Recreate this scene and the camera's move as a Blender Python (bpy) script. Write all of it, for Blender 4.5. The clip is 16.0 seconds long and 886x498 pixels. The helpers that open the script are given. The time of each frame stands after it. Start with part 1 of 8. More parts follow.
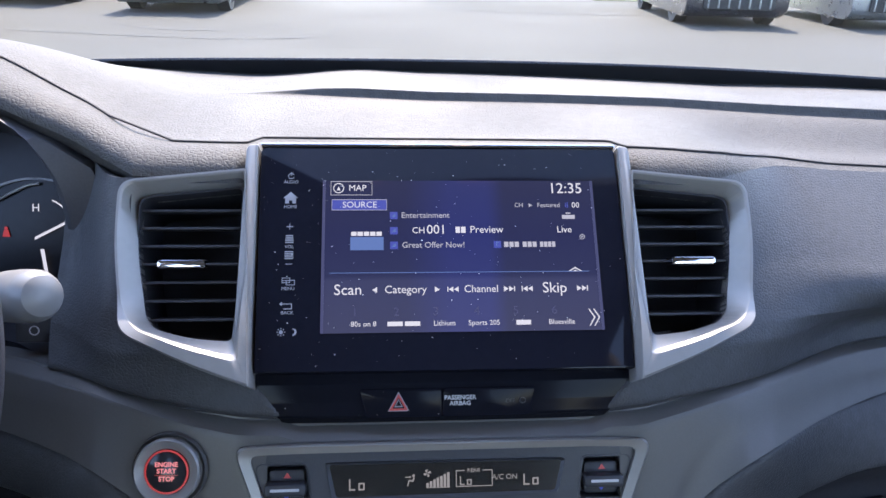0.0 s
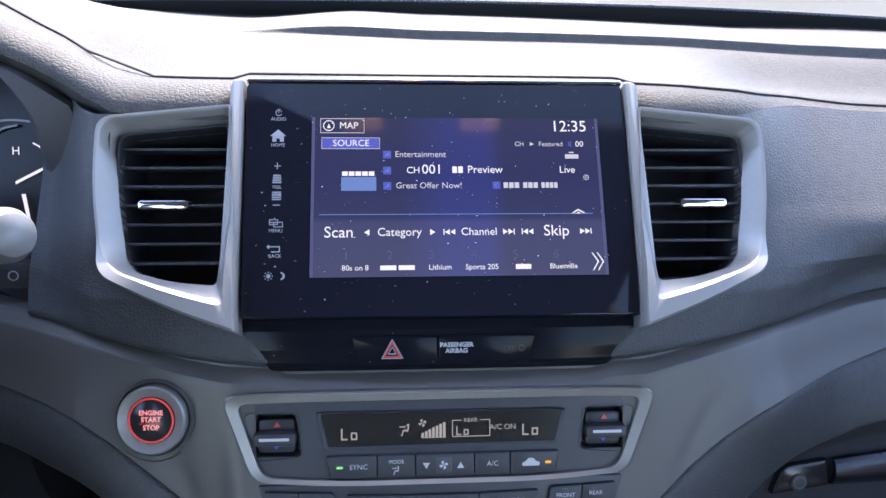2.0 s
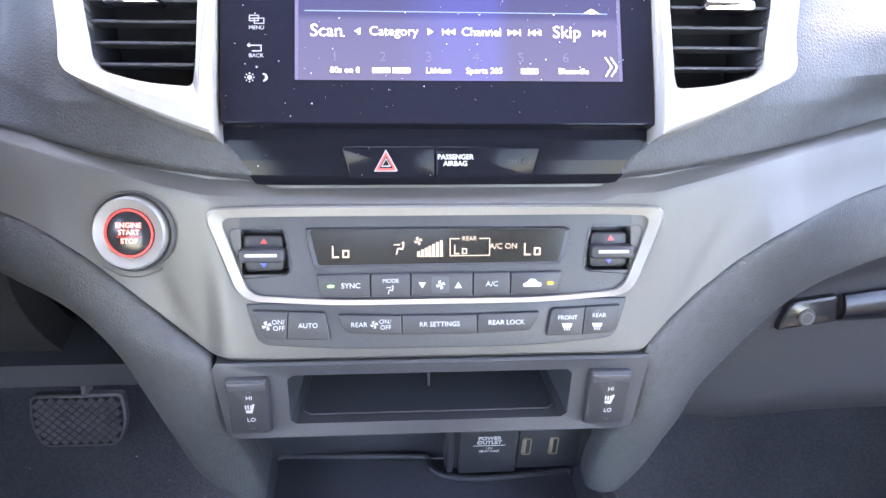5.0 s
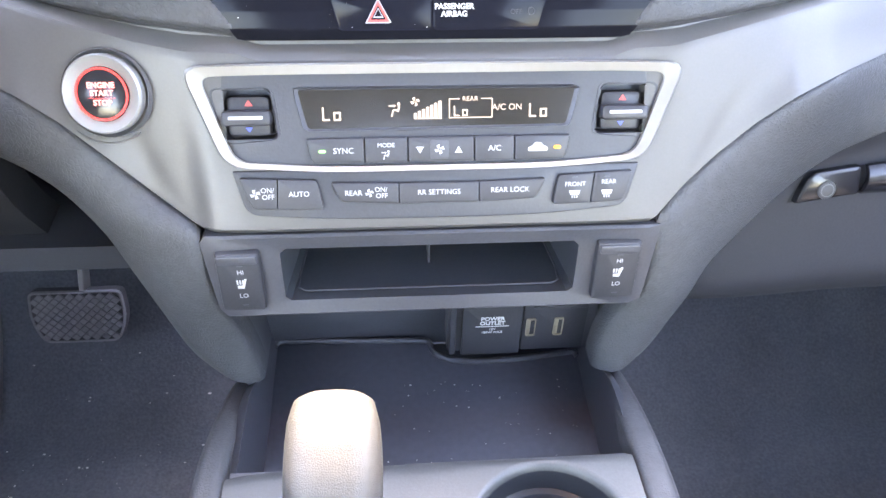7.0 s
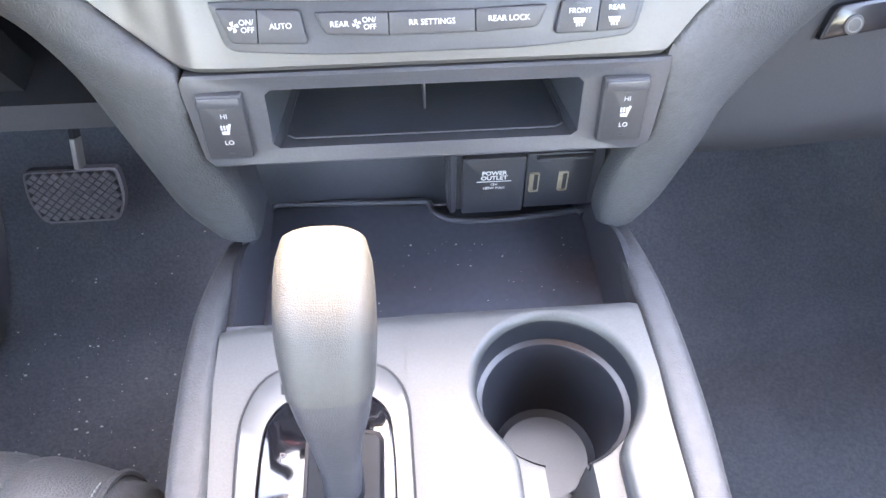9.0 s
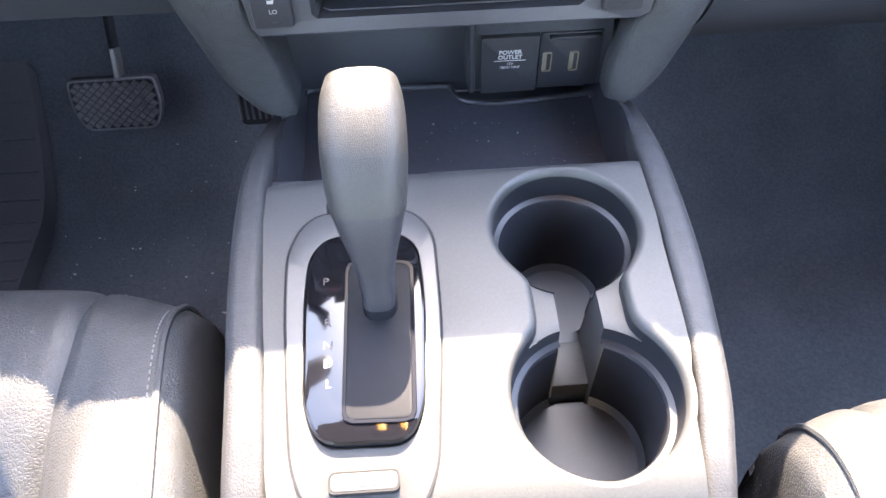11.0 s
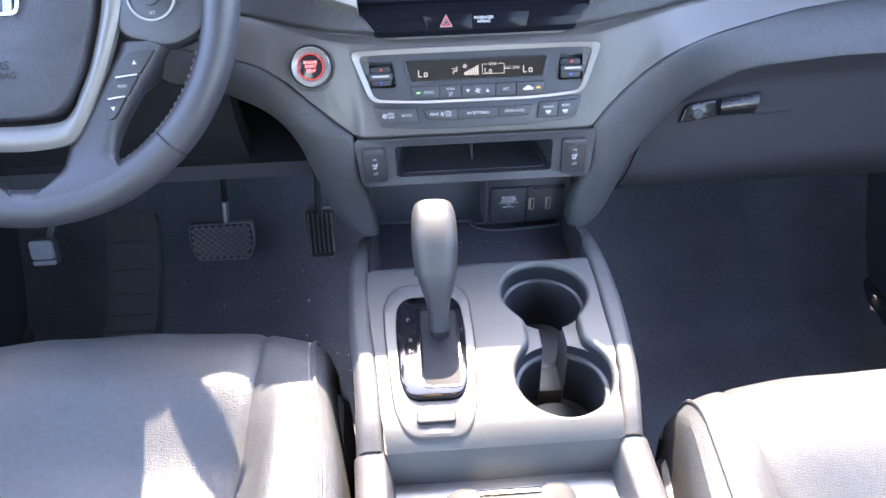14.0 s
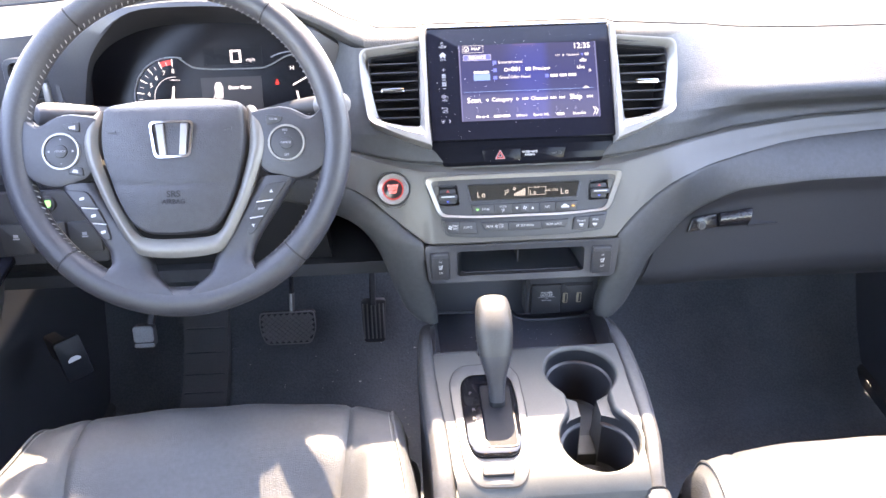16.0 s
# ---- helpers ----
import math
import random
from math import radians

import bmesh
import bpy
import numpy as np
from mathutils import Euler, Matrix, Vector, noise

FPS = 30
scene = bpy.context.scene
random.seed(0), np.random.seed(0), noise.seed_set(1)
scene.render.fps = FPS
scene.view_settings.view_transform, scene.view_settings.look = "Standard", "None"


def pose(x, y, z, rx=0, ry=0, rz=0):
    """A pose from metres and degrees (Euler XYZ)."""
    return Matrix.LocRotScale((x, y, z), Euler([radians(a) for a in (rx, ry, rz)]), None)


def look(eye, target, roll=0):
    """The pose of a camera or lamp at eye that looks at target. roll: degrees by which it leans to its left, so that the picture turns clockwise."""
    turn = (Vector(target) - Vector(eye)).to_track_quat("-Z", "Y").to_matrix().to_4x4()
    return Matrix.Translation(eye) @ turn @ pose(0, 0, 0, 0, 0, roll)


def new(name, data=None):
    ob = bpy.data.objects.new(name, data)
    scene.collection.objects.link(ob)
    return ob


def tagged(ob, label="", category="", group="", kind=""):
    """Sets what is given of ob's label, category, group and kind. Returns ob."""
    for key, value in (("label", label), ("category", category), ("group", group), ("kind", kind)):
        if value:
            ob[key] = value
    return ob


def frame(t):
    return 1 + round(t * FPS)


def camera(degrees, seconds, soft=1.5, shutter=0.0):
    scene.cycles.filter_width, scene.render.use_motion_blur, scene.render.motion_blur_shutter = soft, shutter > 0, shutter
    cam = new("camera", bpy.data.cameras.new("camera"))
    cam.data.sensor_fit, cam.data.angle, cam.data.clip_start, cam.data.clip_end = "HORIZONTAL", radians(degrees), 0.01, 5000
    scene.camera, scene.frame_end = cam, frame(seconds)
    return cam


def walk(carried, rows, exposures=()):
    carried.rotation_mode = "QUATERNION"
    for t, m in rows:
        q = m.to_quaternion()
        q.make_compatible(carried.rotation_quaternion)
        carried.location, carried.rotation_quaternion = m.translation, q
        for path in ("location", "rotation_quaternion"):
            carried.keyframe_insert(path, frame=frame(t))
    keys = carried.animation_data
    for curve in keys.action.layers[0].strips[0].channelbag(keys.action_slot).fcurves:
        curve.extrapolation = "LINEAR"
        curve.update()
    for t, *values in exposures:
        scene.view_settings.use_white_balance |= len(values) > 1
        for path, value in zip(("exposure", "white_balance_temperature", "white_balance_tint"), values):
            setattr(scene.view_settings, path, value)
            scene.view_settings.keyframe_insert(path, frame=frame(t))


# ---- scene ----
cam = camera(61.9, 16.0)
PATH = [
    (0, (-0.037, 0.052, 0.993), (0.121, 1.888, 0.217), 1.6),
    (0.5, (-0.034, 0.06, 0.987), (0.109, 1.894, 0.201), 1.5),
    (1, (-0.034, 0.064, 0.983), (0.107, 1.887, 0.172), 1.5),
    (1.5, (-0.033, 0.065, 0.978), (0.109, 1.876, 0.14), 1.5),
    (2, (-0.03, 0.067, 0.972), (0.114, 1.864, 0.106), 1.5),
    (2.5, (-0.031, 0.069, 0.963), (0.117, 1.851, 0.069), 1.6),
    (3, (-0.031, 0.069, 0.955), (0.115, 1.832, 0.022), 1.8),
    (3.5, (-0.03, 0.071, 0.944), (0.12, 1.811, -0.029), 2.1),
    (4, (-0.029, 0.07, 0.934), (0.125, 1.786, -0.082), 2.3),
    (6.5, (-0.027, 0.075, 0.89), (0.108, 1.629, -0.362), 1.7),
    (7, (-0.025, 0.076, 0.881), (0.109, 1.592, -0.416), 1.6),
    (7.5, (-0.023, 0.076, 0.87), (0.105, 1.55, -0.476), 1.3),
    (8, (-0.022, 0.077, 0.862), (0.1, 1.505, -0.534), 1.0),
    (8.5, (-0.021, 0.078, 0.853), (0.092, 1.458, -0.589), 0.6),
    (9, (-0.018, 0.07, 0.846), (0.078, 1.397, -0.647), -0.0),
    (9.5, (-0.017, 0.059, 0.845), (0.057, 1.33, -0.697), -0.8),
    (10, (-0.021, 0.041, 0.845), (0.034, 1.263, -0.738), -1.4),
    (12.5, (-0.037, -0.119, 0.903), (0.002, 1.142, -0.649), -2.0),
    (13, (-0.051, -0.175, 0.943), (0.005, 1.196, -0.512), -1.6),
    (13.5, (-0.064, -0.229, 0.989), (0.008, 1.243, -0.364), -1.3),
    (14, (-0.074, -0.275, 1.024), (0.007, 1.266, -0.248), -1.3),
    (14.5, (-0.088, -0.318, 1.062), (-0.001, 1.262, -0.161), -1.4),
    (15, (-0.109, -0.357, 1.096), (-0.022, 1.254, -0.086), -1.4),
    (15.5, (-0.13, -0.387, 1.12), (-0.045, 1.258, -0.014), -1.3),
    (16, (-0.139, -0.409, 1.135), (-0.067, 1.273, 0.055), -1.3),
]
EXPOSURES = [(0, 3.23, 6400, 22), (1.5, 3.36, 6420, 22), (2.5, 3.86, 6700, 22), (4, 5.12, 7900, 23), (6.5, 5.82, 8080, 24), (9, 6.12, 8380, 23), (10, 6.04, 8280, 23), (12.5, 3.91, 6580, 20), (13, 4.09, 6580, 21), (13.5, 4.47, 6680, 21), (14.5, 5.16, 7220, 23), (16, 5.14, 7950, 23)]
walk(cam, [(t, look(eye, target, roll)) for t, eye, target, roll in PATH], EXPOSURES)

# ---- sky and sun ----
SUN_UP, SUN_TURN = 47.8, 4.0     # degrees: height, and turn from straight ahead to the right
world = bpy.data.worlds.new("sky")
scene.world = world
world.use_nodes = True
nt = world.node_tree
sky = nt.nodes.new("ShaderNodeTexSky")
sky.sky_type, sky.sun_disc = "NISHITA", False
sky.sun_elevation, sky.sun_rotation = radians(SUN_UP), radians(SUN_TURN)
nt.links.new(sky.outputs[0], nt.nodes["Background"].inputs[0])
nt.nodes["Background"].inputs[1].default_value = 0.15
sun_data = bpy.data.lights.new("sun", "SUN")
sun_data.energy, sun_data.angle, sun_data.color = 1.70, radians(0.55), (1.0, 0.92, 0.745)
sun = new("sun", sun_data)
sd = Vector((math.sin(radians(SUN_TURN)) * math.cos(radians(SUN_UP)), math.cos(radians(SUN_TURN)) * math.cos(radians(SUN_UP)), math.sin(radians(SUN_UP))))
sun.matrix_world = look(tuple(sd * 30), (0, 0, 0))


# ---- materials ----
def material(name, base, rough=0.5, metal=0.0, grain=0.0, size=0.002, kind="noise", vary=0.15, patch=0.12, coat=0.0, spec=0.5,
             stretch=(1, 1, 1), dust=0.0):
    """A surface with fine relief (grain: depth in metres, size: width of a grain), and changes of tone and gloss at a larger scale."""
    m = bpy.data.materials.new(name)
    m.use_nodes = True
    t = m.node_tree
    b = t.nodes["Principled BSDF"]
    co = t.nodes.new("ShaderNodeTexCoord")
    mp = t.nodes.new("ShaderNodeMapping")
    mp.inputs["Scale"].default_value = stretch
    t.links.new(co.outputs["Object"], mp.inputs[0])
    big = t.nodes.new("ShaderNodeTexNoise")
    big.inputs["Scale"].default_value, big.inputs["Detail"].default_value = 1 / patch, 5
    t.links.new(mp.outputs[0], big.inputs[0])
    fine = t.nodes.new("ShaderNodeTexNoise")
    fine.inputs["Scale"].default_value, fine.inputs["Detail"].default_value = 1 / (size * 2.5), 3
    t.links.new(mp.outputs[0], fine.inputs[0])
    mixv = t.nodes.new("ShaderNodeMath")
    mixv.operation = "ADD"
    t.links.new(big.outputs[0], mixv.inputs[0])
    t.links.new(fine.outputs[0], mixv.inputs[1])
    rng = t.nodes.new("ShaderNodeMapRange")
    rng.inputs["From Min"].default_value, rng.inputs["From Max"].default_value = 0.7, 1.3
    rng.inputs["To Min"].default_value, rng.inputs["To Max"].default_value = 1 - vary, 1 + vary
    t.links.new(mixv.outputs[0], rng.inputs[0])
    col = t.nodes.new("ShaderNodeVectorMath")
    col.operation = "SCALE"
    col.inputs[0].default_value = base
    t.links.new(rng.outputs[0], col.inputs["Scale"])
    out_col = col.outputs[0]
    if dust:
        vor = t.nodes.new("ShaderNodeTexVoronoi")
        vor.inputs["Scale"].default_value = 95
        t.links.new(co.outputs["Object"], vor.inputs[0])
        thr = t.nodes.new("ShaderNodeMapRange")
        thr.inputs["From Min"].default_value, thr.inputs["From Max"].default_value = 0.075, 0.045
        t.links.new(vor.outputs["Distance"], thr.inputs[0])
        pick = t.nodes.new("ShaderNodeMath")
        pick.operation = "GREATER_THAN"
        pick.inputs[1].default_value = 1 - dust
        sep = t.nodes.new("ShaderNodeSeparateColor")
        t.links.new(vor.outputs["Color"], sep.inputs[0])
        t.links.new(sep.outputs[0], pick.inputs[0])
        mul = t.nodes.new("ShaderNodeMath")
        mul.operation = "MULTIPLY"
        t.links.new(thr.outputs[0], mul.inputs[0])
        t.links.new(pick.outputs[0], mul.inputs[1])
        mc = t.nodes.new("ShaderNodeMix")
        mc.data_type = "RGBA"
        t.links.new(mul.outputs[0], mc.inputs["Factor"])
        t.links.new(out_col, mc.inputs["A"])
        mc.inputs["B"].default_value = (0.45, 0.42, 0.38, 1)
        out_col = mc.outputs["Result"]
    t.links.new(out_col, b.inputs["Base Color"])
    rr = t.nodes.new("ShaderNodeMapRange")
    rr.inputs["From Min"].default_value, rr.inputs["From Max"].default_value = 0.3, 0.7
    rr.inputs["To Min"].default_value, rr.inputs["To Max"].default_value = max(0.01, rough * 0.85), min(1, rough * 1.15)
    t.links.new(big.outputs[0], rr.inputs[0])
    t.links.new(rr.outputs[0], b.inputs["Roughness"])
    b.inputs["Metallic"].default_value, b.inputs["Coat Weight"].default_value = metal, coat
    b.inputs["Coat Roughness"].default_value = 0.03
    b.inputs["Specular IOR Level"].default_value = spec
    if grain:
        bump = t.nodes.new("ShaderNodeBump")
        bump.inputs["Distance"].default_value, bump.inputs["Strength"].default_value = grain, 1.0
        if kind == "leather":
            v = t.nodes.new("ShaderNodeTexVoronoi")
            v.feature = "DISTANCE_TO_EDGE"
            v.inputs["Scale"].default_value = 1 / size
            v.inputs["Randomness"].default_value = 0.9
            warp = t.nodes.new("ShaderNodeVectorMath")
            warp.operation = "MULTIPLY_ADD"
            nz = t.nodes.new("ShaderNodeTexNoise")
            nz.inputs["Scale"].default_value = 0.4 / size
            t.links.new(mp.outputs[0], nz.inputs[0])
            t.links.new(nz.outputs["Color"], warp.inputs[0])
            warp.inputs[1].default_value = (size * 0.8, size * 0.8, size * 0.8)
            t.links.new(mp.outputs[0], warp.inputs[2])
            t.links.new(warp.outputs[0], v.inputs[0])
            inv = t.nodes.new("ShaderNodeMapRange")
            inv.interpolation_type = "SMOOTHSTEP"
            inv.inputs["From Min"].default_value, inv.inputs["From Max"].default_value = 0.0, 0.24
            t.links.new(v.outputs["Distance"], inv.inputs[0])
            t.links.new(inv.outputs[0], bump.inputs["Height"])
        else:
            t.links.new(fine.outputs[0], bump.inputs["Height"])
        t.links.new(bump.outputs[0], b.inputs["Normal"])
    return m


def glow(name, color, strength, rough=0.3):
    m = bpy.data.materials.new(name)
    m.use_nodes = True
    b = m.node_tree.nodes["Principled BSDF"]
    b.inputs["Base Color"].default_value = (0.02, 0.02, 0.02, 1)
    b.inputs["Roughness"].default_value = rough
    b.inputs["Emission Color"].default_value = (*color, 1)
    b.inputs["Emission Strength"].default_value = strength
    b.inputs["Specular IOR Level"].default_value = 0.16
    return m


def display_blue():
    """The lit picture behind the radio's page: navy, with a brighter blue haze in its middle and a paler lower third, a
    reflection put into the glow.
    """
    m = glow("display_picture", (0.02, 0.03, 0.1), 0.019, 0.06)
    t = m.node_tree
    b = t.nodes["Principled BSDF"]
    b.inputs["Specular IOR Level"].default_value = 0.09
    b.inputs["Base Color"].default_value = (0.006, 0.007, 0.016, 1)
    co = t.nodes.new("ShaderNodeTexCoord")
    sep = t.nodes.new("ShaderNodeSeparateXYZ")
    t.links.new(co.outputs["Generated"], sep.inputs[0])
    ramp = t.nodes.new("ShaderNodeValToRGB")
    e = ramp.color_ramp.elements
    e[0].position, e[0].color = 0.0, (0.30, 0.34, 0.62, 1)
    e[1].position, e[1].color = 1.0, (0.16, 0.18, 0.36, 1)
    for p, c in ((0.33, (0.26, 0.3, 0.62, 1)), (0.36, (0.16, 0.19, 0.45, 1)), (0.62, (0.13, 0.15, 0.40, 1))):
        x = e.new(p)
        x.color = c
    t.links.new(sep.outputs["Z"], ramp.inputs[0])
    haze = t.nodes.new("ShaderNodeValToRGB")
    h = haze.color_ramp.elements
    h[0].position, h[0].color = 0.30, (0, 0, 0, 1)
    h[1].position, h[1].color = 0.46, (0.02, 0.04, 0.36, 1)
    y = h.new(0.60)
    y.color = (0.02, 0.04, 0.38, 1)
    y = h.new(0.66)
    y.color = (0, 0, 0, 1)
    t.links.new(sep.outputs["X"], haze.inputs[0])
    add = t.nodes.new("ShaderNodeMix")
    add.data_type, add.blend_type = "RGBA", "ADD"
    add.inputs["Factor"].default_value = 1
    t.links.new(ramp.outputs[0], add.inputs["A"])
    t.links.new(haze.outputs[0], add.inputs["B"])
    t.links.new(add.outputs["Result"], b.inputs["Emission Color"])
    return m


def glass_pane(name, tint=(0.93, 0.96, 0.95), gloss=0.06):
    m = bpy.data.materials.new(name)
    m.use_nodes = True
    t = m.node_tree
    t.nodes.remove(t.nodes["Principled BSDF"])
    tr = t.nodes.new("ShaderNodeBsdfTransparent")
    tr.inputs[0].default_value = (*tint, 1)
    gl = t.nodes.new("ShaderNodeBsdfGlossy")
    gl.inputs["Roughness"].default_value = 0.02
    mx = t.nodes.new("ShaderNodeMixShader")
    mx.inputs[0].default_value = 0.03
    t.links.new(tr.outputs[0], mx.inputs[1])
    t.links.new(gl.outputs[0], mx.inputs[2])
    t.links.new(mx.outputs[0], t.nodes["Material Output"].inputs[0])
    return m


PAD = material("dash_leathergrain", (0.049, 0.0510, 0.0545), 0.54, grain=0.00013, size=0.0025, kind="leather", spec=0.35)
TOP = material("dash_top_vinyl", (0.054, 0.0535, 0.053), 0.70, grain=0.00024, size=0.0030, kind="leather", spec=0.2)
SEAT = material("seat_leather", (0.051, 0.0528, 0.0555), 0.47, grain=0.00014, size=0.0022, kind="leather", patch=0.2)
WHEEL = material("wheel_leather", (0.027, 0.028, 0.034), 0.42, grain=0.00006, size=0.0012, kind="leather")
COVER = material("airbag_vinyl", (0.025, 0.026, 0.032), 0.48, grain=0.00016, size=0.0024, kind="leather")
FACE = material("panel_face_plastic", (0.027, 0.0285, 0.034), 0.45, grain=0.0001, size=0.0006)
HARD = material("charcoal_plastic", (0.038, 0.0395, 0.046), 0.45, grain=0.0001, size=0.0006)
DARK = material("black_plastic", (0.020, 0.021, 0.026), 0.5, grain=0.0001, size=0.0006)
SURROUND = material("shift_surround", (0.092, 0.092, 0.092), 0.36, metal=0.25, vary=0.05)
CONSOLE = material("console_satin", (0.0535, 0.0555, 0.0555), 0.46, grain=0.00006, size=0.0005)
GRIP = material("grip_plastic", (0.019, 0.020, 0.021), 0.6, grain=0.00005, size=0.0005, spec=0.25)
KEY = material("button_plastic", (0.022, 0.023, 0.027), 0.5, grain=0.00006, size=0.0005)
WING = material("gunmetal_trim", (0.076, 0.0735, 0.071), 0.46, metal=0.18, grain=0.00003, size=0.0005, vary=0.06, patch=0.15)
TIPGREY = material("pale_tip_plastic", (0.14, 0.14, 0.14), 0.4, vary=0.05)
SILVER = material("silver_satin", (0.238, 0.233, 0.224), 0.42, metal=0.33, vary=0.04)
RAIL = material("rail_vinyl", (0.055, 0.0555, 0.058), 0.52, grain=0.00009, size=0.0022, kind="leather", spec=0.35)
CHROME = material("chrome", (0.72, 0.72, 0.73), 0.08, metal=1.0, vary=0.03)
GLOSS = material("piano_black", (0.0075, 0.008, 0.0115), 0.13, vary=0.1, spec=0.07)
SCREEN = material("black_screen_glass", (0.0085, 0.009, 0.0145), 0.05, vary=0.1, spec=0.16)
SMOKED = material("smoked_lens", (0.019, 0.0175, 0.015), 0.12, vary=0.1, spec=0.9)
BRUSHED = material("brushed_lid", (0.30, 0.30, 0.295), 0.34, metal=0.7, grain=0.0001, size=0.0006, stretch=(0.05, 1, 1), vary=0.12)
MATTE = material("matte_shroud", (0.030, 0.031, 0.038), 0.85, grain=0.0001, size=0.0006, spec=0.2)
LOWER = material("lower_cover_plastic", (0.011, 0.0115, 0.014), 0.75, grain=0.0001, size=0.0006, spec=0.15)
LETTER = material("faint_letter", (0.10, 0.08, 0.08), 0.5, vary=0.02)
BEZEL = material("shift_bezel_gloss", (0.006, 0.006, 0.008), 0.06, vary=0.1, spec=0.55)
# pedal rubber again, with the shade between the ribs put into its colour
GROOVE_SHADE = material("pedal_groove_shade", (0.05, 0.05, 0.054), 0.8)
GLOVE = material("glove_box_plastic", (0.0195, 0.020, 0.0245), 0.66, grain=0.0001, size=0.0006, spec=0.25)
LATCH = material("latch_gloss", (0.010, 0.010, 0.013), 0.22, vary=0.1, spec=0.4)
PEDAL = material("pedal_rubber", (0.21, 0.21, 0.22), 0.7, grain=0.0002, size=0.001)
TRAY = material("tray_rubber", (0.052, 0.054, 0.066), 0.40, vary=0.15)
RUBBER = material("rubber", (0.09, 0.092, 0.098), 0.65, grain=0.0002, size=0.001)
CARPET = material("carpet", (0.096, 0.106, 0.118), 0.95, grain=0.0007, size=0.0014, vary=0.25, spec=0.2)
LINER = material("headliner_cloth", (0.30, 0.29, 0.275), 0.9, grain=0.0004, size=0.001)
THREAD = material("thread", (0.24, 0.24, 0.24), 0.8)
SEAM = material("seam_shadow", (0.012, 0.012, 0.014), 0.8)
KNOB = material("shift_leather", (0.037, 0.037, 0.036), 0.45, grain=0.00006, size=0.0010, kind="leather")
WHITE = material("white_print", (0.40, 0.40, 0.40), 0.5, vary=0.02)
PALE = material("pale_print", (0.28, 0.28, 0.30), 0.5, vary=0.02)
RED_INK = material("red_print", (0.5, 0.06, 0.05), 0.5, vary=0.02)
BLUE_INK = material("blue_print", (0.06, 0.1, 0.6), 0.5, vary=0.02)
BINBLACK = material("bin_plastic", (0.032, 0.036, 0.042), 0.38, grain=0.00006, size=0.0006)
TIN = material("usb_metal", (0.36, 0.31, 0.23), 0.42, metal=0.7)
DUST = material("dust", (0.5, 0.48, 0.45), 0.9)
LIT_WHITE = glow("lit_white", (0.9, 0.93, 1.0), 0.086)
LIT_GREY = glow("lit_grey", (0.8, 0.83, 0.95), 0.065)
LIT_LCD = glow("lit_segment", (0.95, 0.93, 0.88), 0.032)
SHIFTBLACK = material("shift_plate_black", (0.0105, 0.0115, 0.0145), 0.48, vary=0.1, spec=0.16)
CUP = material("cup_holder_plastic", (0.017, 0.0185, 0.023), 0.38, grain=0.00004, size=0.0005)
LIT_RED = glow("lit_red", (1.0, 0.06, 0.05), 0.045)
LIT_ROSE = glow("lit_rose", (1.0, 0.30, 0.30), 0.10)
LIT_GREEN = glow("lit_green", (0.25, 1.0, 0.3), 0.08)
LIT_AMBER = glow("lit_amber", (1.0, 0.5, 0.05), 0.08)
LIT_BLUE = glow("lit_blue", (0.10, 0.14, 0.75), 0.058)
LIT_SKYBLUE = glow("lit_skyblue", (0.22, 0.40, 0.95), 0.05)
LIT_NAVY = glow("lit_navy", (0.18, 0.2, 0.5), 0.032)
GAUGE = glow("gauge_screen", (0.06, 0.07, 0.10), 0.024)
DIM = material("dim_window", (0.006, 0.006, 0.008), 0.3, spec=0.1)
TRIMGREY = material("wheel_trim_satin", (0.135, 0.131, 0.125), 0.42, metal=0.3, vary=0.04)
RIMSILVER = material("rim_silver", (0.27, 0.26, 0.24), 0.40, metal=0.6, vary=0.04)
CAP = material("start_cap", (0.02, 0.02, 0.022), 0.16, vary=0.1, spec=0.3)
GAUGEFACE = material("gauge_face", (0.010, 0.010, 0.013), 0.2, vary=0.1, spec=0.15)
PICTURE = display_blue()
PANE = glass_pane("windscreen_glass")


# ---- building helpers ----
def bm_new():
    return bmesh.new()


def finish(name, bm, mats, sharp=28):
    me = bpy.data.meshes.new(name)
    bmesh.ops.recalc_face_normals(bm, faces=bm.faces)
    bm.to_mesh(me)
    bm.free()
    for m in (mats if isinstance(mats, (list, tuple)) else [mats]):
        me.materials.append(m)
    me.polygons.foreach_set("use_smooth", [True] * len(me.polygons))
    me.set_sharp_from_angle(angle=radians(sharp))
    return new(name, me)


def base_of(ob):
    m = Matrix.Identity(4)
    while ob:
        m = Matrix.Translation(ob.location) @ m
        ob = ob.parent
    return m


def part(name, bm, mat, parent, label="", sharp=28):
    ob = finish(name, bm, mat, sharp)
    ob.parent = parent
    ob.matrix_parent_inverse = base_of(parent).inverted() if parent.type == "EMPTY" else Matrix.Identity(4)
    return tagged(ob, label) if label else ob


def thing(name, at, label, category, group="", kind=""):
    e = new(name)
    e.location = at
    e.empty_display_size = 0.02
    return tagged(e, label, category, group, kind)


def plane(o, u):
    """The frame of a panel: x to the right, y up along u, z out of it towards the cabin."""
    u = Vector(u).normalized()
    x = Vector((1, 0, 0))
    n = x.cross(u)
    m = Matrix.Identity(4)
    for i in range(3):
        m[i][0], m[i][1], m[i][2], m[i][3] = x[i], u[i], n[i], o[i]
    return m


